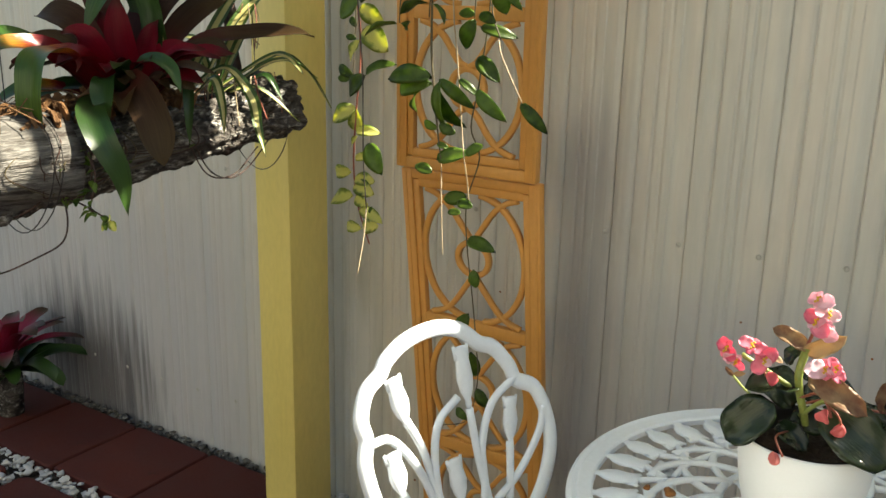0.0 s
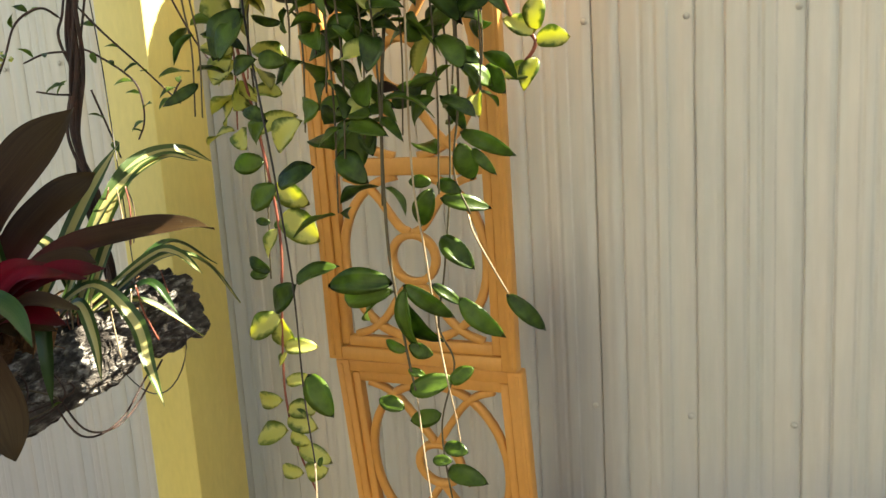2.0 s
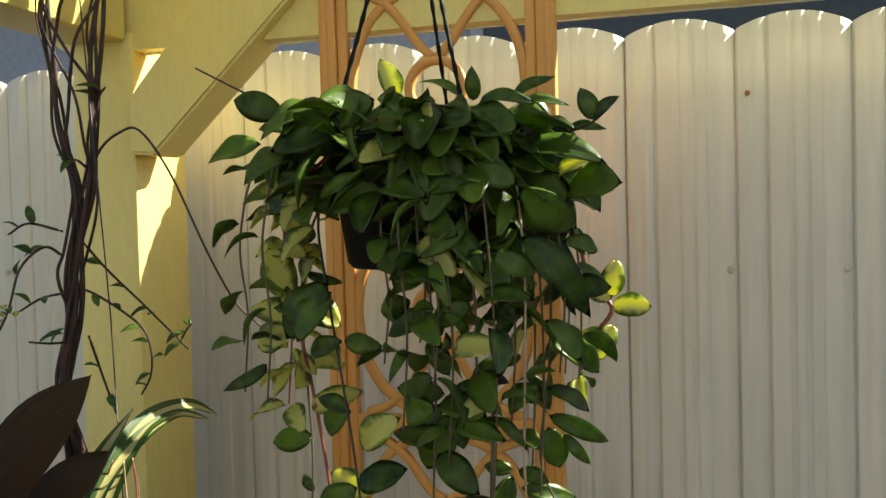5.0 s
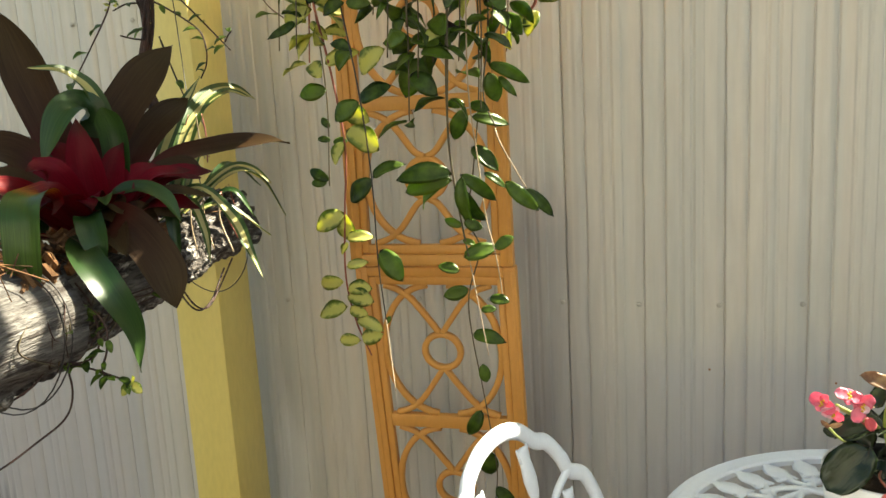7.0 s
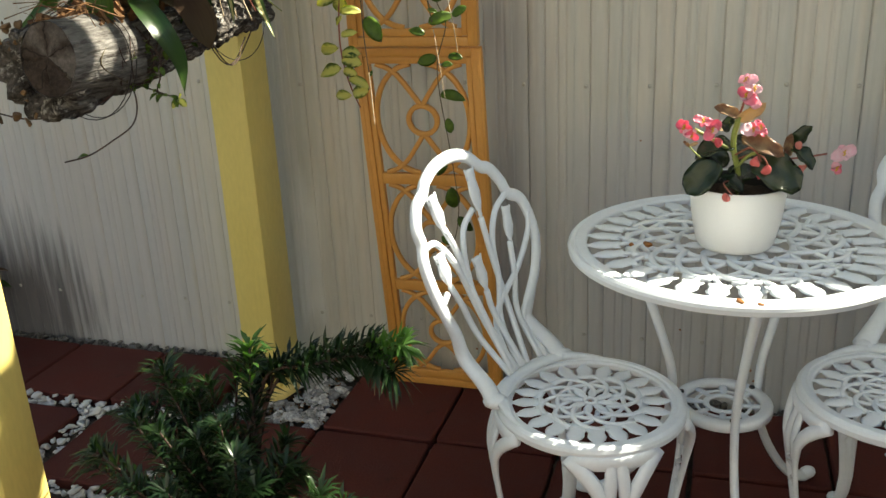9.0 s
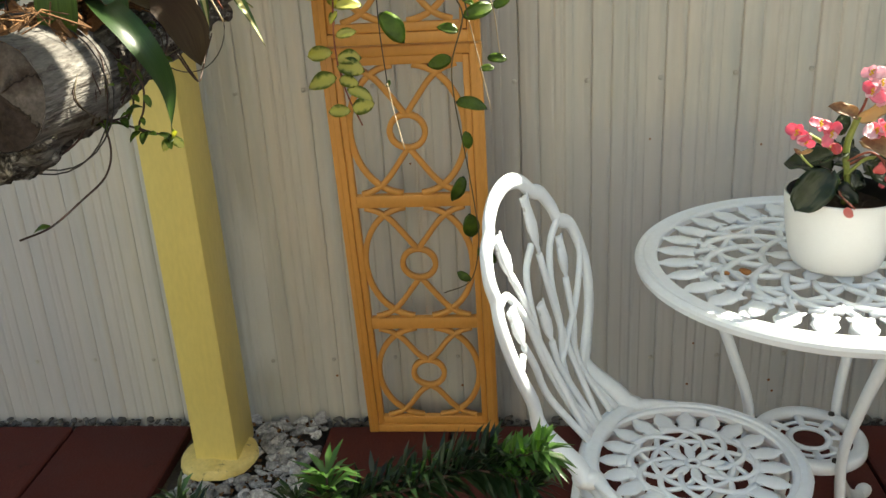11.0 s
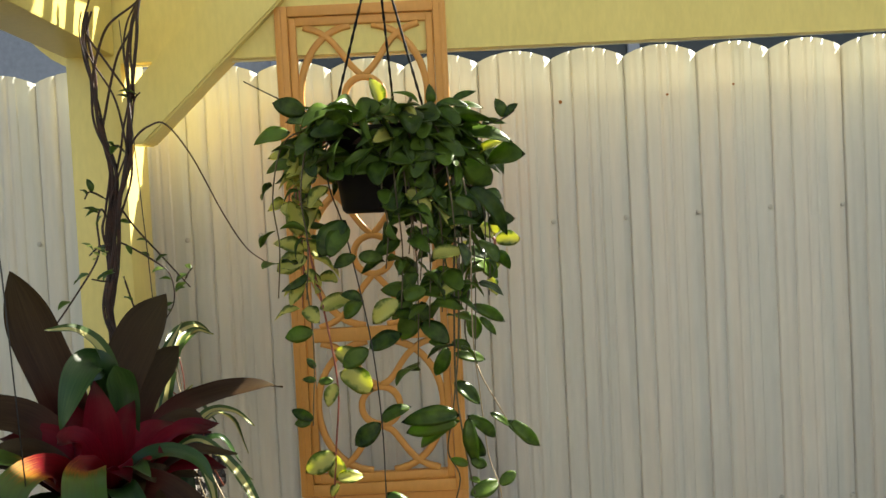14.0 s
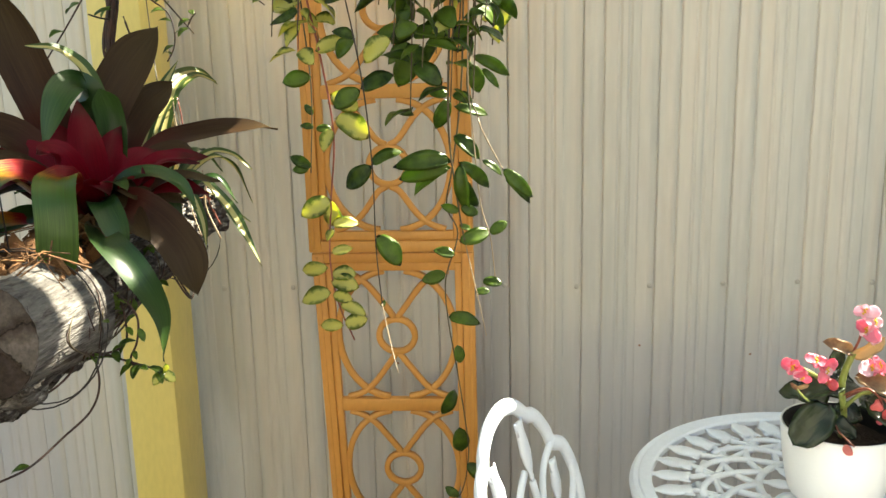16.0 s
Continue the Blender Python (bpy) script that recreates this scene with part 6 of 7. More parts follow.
SP = (-0.30, -0.33, 1.10)
spider = thing("striped_plant", SP, "small plant with cream striped arching leaves", "plant")
for points, width, mat, face in (
        ([(-0.315, -0.38, 1.11), (-0.318, -0.300, 1.230), (-0.317, -0.232, 1.293), (-0.302, -0.160, 1.306), (-0.288, -0.102, 1.284)], 0.030, M_STRIPE, (0.3, -0.7, 0.6)),
        ([(-0.335, -0.42, 1.13), (-0.322, -0.335, 1.250), (-0.290, -0.286, 1.330)], 0.022, M_STRIPE, UPRIGHT),
        ([(-0.330, -0.38, 1.13), (-0.322, -0.290, 1.250), (-0.300, -0.200, 1.300), (-0.275, -0.150, 1.290)], 0.020, M_STRIPE, (0.3, -0.7, 0.6)),
        ([(-0.300, -0.39, 1.12), (-0.265, -0.285, 1.176), (-0.222, -0.279, 1.180), (-0.188, -0.276, 1.154)], 0.019, M_STRIPE, FLAT),
        ([(-0.300, -0.36, 1.12), (-0.264, -0.265, 1.170), (-0.240, -0.205, 1.152), (-0.226, -0.151, 1.079)], 0.018, M_STRIPE, FLAT),
        ([(-0.300, -0.38, 1.11), (-0.250, -0.330, 1.128), (-0.196, -0.277, 1.068)], 0.013, M_STRIPE, FLAT),
        ([(-0.305, -0.43, 1.13), (-0.248, -0.405, 1.166), (-0.200, -0.395, 1.120), (-0.165, -0.418, 1.075), (-0.140, -0.428, 1.030)], 0.021, M_STRIPE, FLAT),
        ([(-0.305, -0.44, 1.12), (-0.255, -0.480, 1.160), (-0.235, -0.500, 1.110), (-0.232, -0.505, 1.050)], 0.019, M_BROM_GREEN, FLAT),
        ([(-0.305, -0.42, 1.12), (-0.250, -0.430, 1.150), (-0.222, -0.440, 1.110), (-0.215, -0.445, 1.060)], 0.016, M_STRIPE, FLAT),
        ([(-0.300, -0.34, 1.11), (-0.240, -0.320, 1.150), (-0.205, -0.310, 1.105)], 0.014, M_BROM_GREEN, FLAT),
        ([(-0.310, -0.33, 1.11), (-0.300, -0.210, 1.180), (-0.285, -0.120, 1.130)], 0.016, M_BROM_GREEN, FLAT),
        ([(-0.318, -0.46, 1.14), (-0.340, -0.480, 1.290), (-0.364, -0.512, 1.343), (-0.391, -0.558, 1.354)], 0.026, M_STRIPE, (0.3, -0.5, 0.8)),
        ([(-0.318, -0.36, 1.11), (-0.370, -0.350, 1.200), (-0.420, -0.345, 1.210)], 0.018, M_STRIPE, FLAT),
        ([(-0.310, -0.37, 1.11), (-0.290, -0.330, 1.200), (-0.270, -0.320, 1.235)], 0.015, M_STRIPE, UPRIGHT)):
    path_leaf(spider, points, width, mat, "leaf", face, SP, 0.5, 0.55, 0.4, 0.3)
rng = random.Random(61)
for k in range(14):
    x, y = rng.uniform(-0.315, -0.235), rng.uniform(-0.42, -0.24)
    top, drop = (1.27, 0.07) if k < 4 else (1.15, 0.08)
    if k < 4:
        x, y = rng.uniform(-0.32, -0.30), rng.uniform(-0.30, -0.26)
    pts = [Vector((x, y, top)) - Vector(SP), Vector((x + rng.uniform(-0.008, 0.014), y + rng.uniform(-0.01, 0.01), top - drop * 0.5)) - Vector(SP), Vector((x + rng.uniform(0.0, 0.022), y + rng.uniform(-0.02, 0.02), top - drop * rng.uniform(0.9, 1.2))) - Vector(SP)]
    bm = bmesh.new()
    tube(bm, smooth_path(pts, 5), rng.uniform(0.0009, 0.0016), 5)
    part("root", bm, M_REDSTEM if k % 2 else M_PALESTEM, spider, "thin pinkish hanging root")

rng = random.Random(34)
pink = thing("bromeliad", (-1.63, -0.02, 0.0), "low bromeliad with magenta leaves beside the fence", "bromeliad")
for k in range(34):
    az = k * 137.5
    top = k < 18
    me = strap(rng.uniform(0.15, 0.24), rng.uniform(0.045, 0.065), rng.uniform(25, 75) if top else rng.uniform(20, 60), rng.uniform(40, 90) if top else rng.uniform(70, 110), M_BROM_PINK if top else M_BROM_GREEN, rng.uniform(-25, 25), 0.3, 0.5, 0.8, wave=0.03)
    plant_leaf(pink, me, (0.02 * math.cos(radians(az)), 0.02 * math.sin(radians(az)), 0.20 if top else 0.13), az)
bm = bmesh.new()
lathe(bm, [(0, 0.0), (0.035, 0.0), (0.042, 0.10), (0.036, 0.21), (0, 0.23)], 16)
part("stump", bm, M_BARK, pink)

# ---- woody vines from the header down to the log ----
creeper = thing("creeper", (-0.41, -0.22, 1.12), "bare twisted brown vine stems climbing to the beam", "vine")
co = Vector((-0.41, -0.22, 1.12))


def twig(points, rod, material, name="stem"):
    bm = bmesh.new()
    pts = smooth_path([Vector(p) - co for p in points], 6)
    tube(bm, pts, [rod * (1 - 0.35 * i / len(pts)) for i in range(len(pts))], 6)
    return part(name, bm, material, creeper)


rng = random.Random(33)


def track(which, z):
    """Middle of one of the two twisted ropes of vine at a height."""
    u = max(0.0, z - 1.44) / 0.32
    x = -0.416 - 0.012 * min(1, max(0, z - 1.45) / 0.3) + 0.007 * math.sin(z * 17) + 0.003 * math.sin(z * 41)
    if which:
        x += 0.073 * min(1.1, u) ** 1.1 + 0.006 * math.sin(z * 23 + 1)
    return Vector((x, -0.22 + 0.008 * math.sin(z * 13 + which), z))


for k in range(9):
    which = 0 if k % 5 in (0, 2, 4) else 1
    rod = (0.0040, 0.0038, 0.0028, 0.0022, 0.0015)[k % 5]
    phase, pitch = rng.uniform(0, 6.3), rng.choice((-1, 1)) * rng.uniform(9, 20)
    reach = rng.uniform(0.004, 0.008) + (0.012 * rng.random() if k > 6 else 0)
    pts = []
    for i in range(41):
        z = 1.09 + (0.86 if which else 0.745) * i / 40
        q = track(which, z)
        w = reach * (0.75 + 0.5 * math.sin(z * 21 + k * 1.7))
        pts.append((q.x + w * math.cos(z * pitch + phase), q.y + w * math.sin(z * pitch + phase), z))
    twig(pts, rod, M_VINE)
for k in range(9):
    z0 = 1.36 + 0.045 * k
    z1 = min(1.86, z0 + rng.uniform(0.10, 0.20))
    first = k % 2
    pts = [track(first, z0 - 0.06), track(first, z0)]
    for q in (0.3, 0.6):
        p = track(first, z0 + (z1 - z0) * q).lerp(track(1 - first, z0 + (z1 - z0) * q), q)
        pts.append(p + Vector((rng.uniform(-0.010, 0.010), rng.uniform(-0.02, 0.01), rng.uniform(-0.02, 0.02))))
    pts += [track(1 - first, z1), track(1 - first, z1 + 0.05)]
    twig(pts, rng.uniform(0.0014, 0.0026), M_VINE)
# side shoots with a few leaves
shoots = [
    [(-0.380, -0.222, 1.600), (-0.366, -0.222, 1.628), (-0.345, -0.216, 1.646), (-0.318, -0.213, 1.648), (-0.280, -0.210, 1.595), (-0.235, -0.208, 1.500), (-0.200, -0.207, 1.440), (-0.168, -0.206, 1.412)],
    [(-0.400, -0.215, 1.515), (-0.385, -0.190, 1.480), (-0.355, -0.155, 1.430), (-0.318, -0.120, 1.372)],
    [(-0.325, -0.126, 1.385), (-0.319, -0.122, 1.398), (-0.312, -0.120, 1.406)],
    [(-0.412, -0.210, 1.460), (-0.395, -0.200, 1.450), (-0.360, -0.190, 1.425), (-0.335, -0.190, 1.404), (-0.327, -0.190, 1.375), (-0.330, -0.190, 1.348), (-0.343, -0.190, 1.326)],
    [(-0.418, -0.230, 1.500), (-0.412, -0.270, 1.512), (-0.400, -0.325, 1.490), (-0.387, -0.364, 1.441), (-0.420, -0.372, 1.385), (-0.470, -0.372, 1.320)],
    [(-0.418, -0.230, 1.395), (-0.424, -0.255, 1.397), (-0.430, -0.280, 1.402)],
    [(-0.418, -0.230, 1.455), (-0.422, -0.265, 1.452), (-0.424, -0.300, 1.440)],
    [(-0.418, -0.230, 1.530), (-0.424, -0.280, 1.540), (-0.418, -0.320, 1.528)],
    [(-0.372, -0.222, 1.660), (-0.362, -0.226, 1.690), (-0.352, -0.228, 1.700)],
    [(-0.405, -0.205, 1.400), (-0.395, -0.195, 1.350), (-0.380, -0.190, 1.300)],
    [(-0.385, -0.222, 1.605), (-0.392, -0.235, 1.615), (-0.402, -0.245, 1.610)]]
VL = leaf_mesh("leaf", M_HOYA, 0.5, 0.2, 0.15)
VB = leaf_mesh("blossom", M_HOYA_PALE, 0.7, 0.1, 0.1)
for k, pts in enumerate(shoots):
    twig(pts, 0.0018, M_VINE, "shoot")
    if k in (0,):
        continue
    sp = smooth_path([Vector(p) - co for p in pts], 6)
    for q in sp[5::4]:
        d = Vector((rng.uniform(-1, 1), rng.uniform(-1, 0.4), rng.uniform(-0.5, 0.5)))
        piece("leaf", VL, creeper, leaf_pose(q, d, (0, -0.5, 1), rng.uniform(0.018, 0.032)))

for k in range(7):
    q = Vector((-0.388, -0.362, 1.445)) + Vector((rng.uniform(-0.010, 0.010), rng.uniform(-0.008, 0.008), rng.uniform(-0.016, 0.012))) - co
    piece("blossom", VB, creeper, leaf_pose(q, (rng.uniform(-1, 1), rng.uniform(-1, 0.2), rng.uniform(-0.5, 0.8)), (0, -0.4, 1), rng.uniform(0.007, 0.012)))

# trailing runners under the log
runner = thing("runner", (-0.27, -0.66, 1.0), "thin brown runners with small leaves trailing under the log", "vine")
co2 = Vector((-0.27, -0.66, 1.0))
for k, pts in enumerate((
        [(-0.313, -0.70, 1.085), (-0.286, -0.715, 1.009), (-0.274, -0.715, 0.994), (-0.260, -0.71, 0.992), (-0.237, -0.70, 0.981), (-0.212, -0.697, 0.972), (-0.196, -0.695, 0.966)],
        [(-0.300, -0.68, 1.085), (-0.247, -0.69, 1.062), (-0.222, -0.695, 1.037), (-0.222, -0.70, 1.006), (-0.232, -0.70, 0.984), (-0.226, -0.70, 0.972)],
        [(-0.300, -0.70, 1.06), (-0.272, -0.715, 1.000), (-0.267, -0.715, 0.958), (-0.279, -0.72, 0.925), (-0.300, -0.75, 0.905), (-0.319, -0.794, 0.889), (-0.340, -0.83, 0.886)],
        [(-0.286, -0.72, 1.015), (-0.280, -0.76, 0.985), (-0.320, -0.80, 0.963), (-0.400, -0.82, 0.955), (-0.470, -0.82, 0.965)],
        [(-0.27, -0.47, 1.06), (-0.25, -0.45, 1.00), (-0.262, -0.39, 0.975), (-0.275, -0.33, 0.985), (-0.27, -0.28, 1.03)],
        [(-0.27, -0.48, 1.06), (-0.245, -0.46, 0.995), (-0.262, -0.38, 0.980), (-0.27, -0.31, 1.02)],
        [(-0.290, -0.66, 1.09), (-0.250, -0.68, 1.060), (-0.238, -0.69, 1.020), (-0.240, -0.70, 1.000), (-0.262, -0.71, 0.994), (-0.286, -0.715, 1.005)])):
    bm = bmesh.new()
    sp = smooth_path([Vector(p) - co2 for p in pts], 6)
    tube(bm, sp, 0.0014, 5)
    part("stem", bm, M_VINE, runner)
    if k in (0, 1, 6):
        for q in sp[6::3]:
            d = Vector((rng.uniform(-1, 1), rng.uniform(-1, 0.3), rng.uniform(-0.6, 0.4)))
            piece("leaf", VL, runner, leaf_pose(q, d, (0, -0.3, 1), rng.uniform(0.014, 0.024)))
    if k == 2:
        piece("leaf", VL, runner, leaf_pose(sp[-7], (-1, -0.4, -0.1), (0, -0.3, 1), 0.022))
    if k == 0:
        for d in ((1, -0.3, -0.7), (0.6, -0.6, 0.5), (-0.4, -0.5, -0.6)):
            piece("blossom", VB, runner, leaf_pose(sp[-1], d, (0.2, -0.8, 0.6), 0.020))

for k in range(26):
    y = -0.80 + 0.34 * rng.random() ** 1.3
    side = rng.uniform(0.068, 0.086)
    drop = rng.uniform(1.0, 1.05)
    pts = [(-0.33 + rng.uniform(-0.02, 0.03), y, 1.115), (-0.33 + side * 0.80, y + rng.uniform(-0.03, 0.03), 1.085), (-0.33 + side * 1.02, y + rng.uniform(-0.04, 0.04), 1.045), (-0.33 + side * 0.85, -0.71 + (y + 0.71) * 0.5, drop)]
    if k % 3 == 0:
        pts += [(-0.285, -0.715, 1.000)]
    bm = bmesh.new()
    sp = smooth_path([Vector(p) - co2 for p in pts], 6)
    tube(bm, sp, rng.uniform(0.0008, 0.0014), 5)
    part("stem", bm, M_VINE if k % 2 else M_STEM, runner)
    if k % 4 == 0:
        for q in sp[6::7]:
            piece("leaf", VL, runner, leaf_pose(q, (rng.uniform(-0.3, 1), rng.uniform(-1, 0.3), rng.uniform(-0.6, 0.4)), (0, -0.3, 1), rng.uniform(0.012, 0.022)))

# ---- potted begonia on the table ----
begonia = thing("potted_begonia", (0.727, -0.370, 0.642), "pink flowering begonia in a white plastic pot on the table", "potted plant")
bm = bmesh.new()
lathe(bm, [(0, 0.0), (0.060, 0.0), (0.065, 0.002), (0.0695, 0.010), (0.0755, 0.035), (0.0805, 0.065), (0.0845, 0.104), (0.0858, 0.117), (0.0848, 0.120), (0.0826, 0.118), (0.078, 0.087), (0, 0.085)], 64)
part("pot", bm, M_POT, begonia)
bm = bmesh.new()
lathe(bm, [(0.066, 0.089), (0.0775, 0.112), (0.0820, 0.1185), (0.0810, 0.120), (0.076, 0.112), (0.064, 0.093)], 48)
part("liner", bm, M_BLACKPOT, begonia, "black plastic nursery pot")
bm = bmesh.new()
lathe(bm, [(0, 0.103), (0.04, 0.100), (0.0745, 0.096)], 28)
for v in bm.verts:
    v.co.z += 0.006 * noise.noise(v.co * 60)
part("soil", bm, M_SOIL, begonia)
def round_leaf(name, material, width, fold, curl, wave, thick=0.016):
    """A broad blunt blade one unit long, with a wavy edge and a dip along the midrib."""
    bm = bmesh.new()
    ks = (-1, -0.72, -0.36, 0, 0.36, 0.72, 1)
    N, rows = 12, []
    for i in range(N + 1):
        u = i / N
        w = width / 2 * math.sqrt(max(0.0, 1 - (2 * u - 1) ** 2)) ** 0.85
        row = []
        for k in ks:
            ww = w * (1.08 if k < 0 else 0.92)
            z = -curl * u * u + fold * abs(k) ** 1.4 * w * 2 + wave * math.sin(u * 13 + 2.1 * k) * abs(k) ** 2 + 0.012 * math.sin(u * 21) * (1 - abs(k)) * abs(k) * 4
            row.append((u - 0.10 * (abs(k) ** 2) * (1 - u) ** 3, k * ww, z))
        rows.append(row)
    up = [[bm.verts.new(p) for p in r] for r in rows]
    lo = [[bm.verts.new((x, y, z - thick * (1 - abs(k) * 0.9))) for (x, y, z), k in zip(r, ks)] for r in rows]
    for side in (up, lo):
        for a, b in zip(side, side[1:]):
            for k in range(len(ks) - 1):
                bm.faces.new((a[k], a[k + 1], b[k + 1], b[k]))
    bmesh.ops.remove_doubles(bm, verts=bm.verts, dist=0.002)
    return mesh_of(name, bm, material)


BEG = [round_leaf("leaf", M_BEGONIA, 0.78, 0.16, 0.30, 0.055), round_leaf("leaf", M_BEGONIA, 0.72, 0.26, 0.35, 0.060)]
BEGR = round_leaf("new_leaf", M_BEGONIA_RED, 0.46, 0.30, 0.25, 0.05)


def stalk(points, rod, material):
    bm = bmesh.new()
    tube(bm, smooth_path([(0.83 * x - 0.017 * min(1, (z - 0.09) * 12), y, z) for x, y, z in points], 5), rod, 7)
    part("stem", bm, material, begonia)


M_BSTEM = mottled("begonia_stem", (0.20, 0.26, 0.05), (0.28, 0.32, 0.08), 40, 200, 0.45, 0.1)
stalk([(0.0, -0.01, 0.095), (0.010, -0.02, 0.14), (0.006, -0.03, 0.185), (0.004, -0.04, 0.215), (0.012, -0.05, 0.250)], 0.0050, M_BSTEM)
stalk([(0.000, -0.03, 0.185), (-0.045, -0.05, 0.212), (-0.075, -0.06, 0.228)], 0.0034, M_BSTEM)
stalk([(0.004, -0.025, 0.165), (0.05, -0.01, 0.175), (0.095, 0.02, 0.160), (0.14, 0.04, 0.157), (0.198, 0.055, 0.162)], 0.0018, M_REDSTEM)
stalk([(0.004, -0.025, 0.150), (0.04, -0.03, 0.178), (0.065, -0.03, 0.180)], 0.003, M_BSTEM)
stalk([(0.010, -0.05, 0.248), (0.018, -0.055, 0.272), (0.024, -0.057, 0.305)], 0.0020, M_REDSTEM)
stalk([(0.006, -0.03, 0.175), (0.035, -0.05, 0.195), (0.052, -0.065, 0.190), (0.060, -0.068, 0.176)], 0.0018, M_REDSTEM)
stalk([(0.052, -0.065, 0.190), (0.068, -0.066, 0.180), (0.074, -0.066, 0.162)], 0.0014, M_REDSTEM)
stalk([(0.14, 0.04, 0.157), (0.15, 0.035, 0.150), (0.152, 0.03, 0.142)], 0.0014, M_REDSTEM)
stalk([(-0.01, -0.03, 0.130), (-0.02, -0.07, 0.135), (-0.006, -0.092, 0.122)], 0.0014, M_REDSTEM)
stalk([(-0.045, -0.05, 0.212), (-0.035, -0.062, 0.206), (-0.028, -0.066, 0.209)], 0.0014, M_REDSTEM)
stalk([(-0.035, -0.045, 0.160), (-0.065, -0.055, 0.180), (-0.085, -0.06, 0.198)], 0.0016, M_BSTEM)
for base, tip, dy, up, k in (
        ((-0.027, 0.166), (-0.098, 0.116), (-0.055, -0.085), (-0.25, -1, 0.35), 0), ((0.002, 0.190), (-0.075, 0.194), (-0.03, -0.05), (-0.1, -0.5, 1), 1),
        ((0.000, 0.140), (0.055, 0.150), (-0.02, -0.01), (0, -0.7, 0.7), 0), ((0.052, 0.172), (0.138, 0.138), (-0.045, -0.070), (0.15, -0.8, 0.7), 0),
        ((0.134, 0.186), (0.128, 0.226), (0.01, 0.0), (-0.7, -0.7, 0.2), 1), ((0.128, 0.186), (0.150, 0.165), (-0.01, -0.03), (0.2, -0.5, 0.8), 1),
        ((-0.012, 0.222), (-0.006, 0.252), (-0.04, -0.03), (-0.5, -0.8, 0.3), 1), ((-0.020, 0.150), (-0.085, 0.165), (0.02, 0.05), (0, -0.5, 0.8), 0),
        ((0.010, 0.160), (0.070, 0.180), (0.02, 0.06), (0, -0.5, 0.8), 0), ((0.005, 0.200), (0.040, 0.196), (-0.01, 0.0), (0, -0.7, 0.6), 1),
        ((-0.010, 0.150), (-0.055, 0.185), (0.0, 0.01), (-0.3, -0.6, 0.6), 1), ((0.060, 0.150), (0.120, 0.160), (0.0, 0.03), (0.1, -0.5, 0.9), 0),
        ((-0.015, 0.135), (0.030, 0.128), (-0.03, -0.055), (0, -0.6, 0.9), 1)):
    a, b = Vector((0.82 * base[0] - 0.017, dy[0], base[1])), Vector(((0.95 if tip[0] > 0.05 else 0.80) * tip[0] - 0.016, dy[1], tip[1]))
    piece("leaf", BEG[k], begonia, leaf_pose(a, b - a, up, (b - a).length * (0.88 if k == 0 else 0.95)))
for base, tip, dy, up in (((0.011, 0.249), (-0.040, 0.272), (-0.05, -0.055), (-0.3, -0.7, 0.7)), ((0.012, 0.246), (0.064, 0.275), (-0.05, -0.065), (0.5, -0.9, 0.3)), ((0.026, 0.212), (0.110, 0.196), (-0.05, -0.075), (0.1, -0.85, 0.6)),
                          ((0.119, 0.172), (0.117, 0.212), (0.0, -0.01), (-0.3, -1, 0.2)), ((-0.020, 0.225), (-0.045, 0.232), (-0.05, -0.06), (-0.2, -0.6, 0.8)), ((-0.085, 0.198), (-0.098, 0.208), (-0.06, -0.065), (-0.3, -0.8, 0.4)), ((-0.083, 0.200), (-0.068, 0.207), (-0.06, -0.068), (0.3, -0.8, 0.4))):
    a, b = Vector((0.82 * base[0] - 0.017, dy[0], base[1])), Vector((0.82 * tip[0] - 0.017, dy[1], tip[1]))
    piece("new_leaf", BEGR, begonia, leaf_pose(a, b - a, up, (b - a).length * 0.92))
PET = [round_leaf("petal", M_PETAL, 0.95, 0.12, 0.15, 0.05), round_leaf("petal", M_PETAL_PALE, 1.0, 0.15, 0.2, 0.06)]
rng = random.Random(8)


def flower(at, facing, size, pale=0.4):
    f = Vector(facing).normalized()
    x, y = frame_of(f)
    bm = bmesh.new()
    for k in range(7):
        blob(bm, Vector(at) + f * 0.005 + (x * math.cos(k) + y * math.sin(k)) * 0.003 * (k % 3) / 1.5, 0.0017, 0.0017, 0.0017, 0, 1)
    fl = part("flower", bm, M_STAMEN, begonia, "pink begonia flower with yellow stamens")
    roll = rng.uniform(0, 6)
    for k in range(4):
        a = roll + math.pi / 2 * k
        d = x * math.cos(a) + y * math.sin(a) + f * rng.uniform(0.0, 0.7)
        piece("petal", PET[1 if rng.random() < pale else 0], fl, leaf_pose(Vector(at), d, f, size * (1.0 if k % 2 else 0.62) * rng.uniform(0.85, 1.1)))


def bud(at, size):
    bm = bmesh.new()
    blob(bm, (0, 0, 0), size, size, size * 1.25, 0, 3)
    for v in bm.verts:
        w = math.atan2(v.co.y, v.co.x)
        k = 0.55 + 0.60 * math.cos(1.5 * w) ** 4
        v.co = Vector((v.co.x * k, v.co.y * k, v.co.z))
    bm.transform(Matrix.Translation(at) @ Euler((rng.uniform(-0.7, 0.7), rng.uniform(-0.8, 0.8), rng.uniform(0, 6))).to_matrix().to_4x4())
    part("seed_pod", bm, M_POD, begonia, "pink winged seed pod")


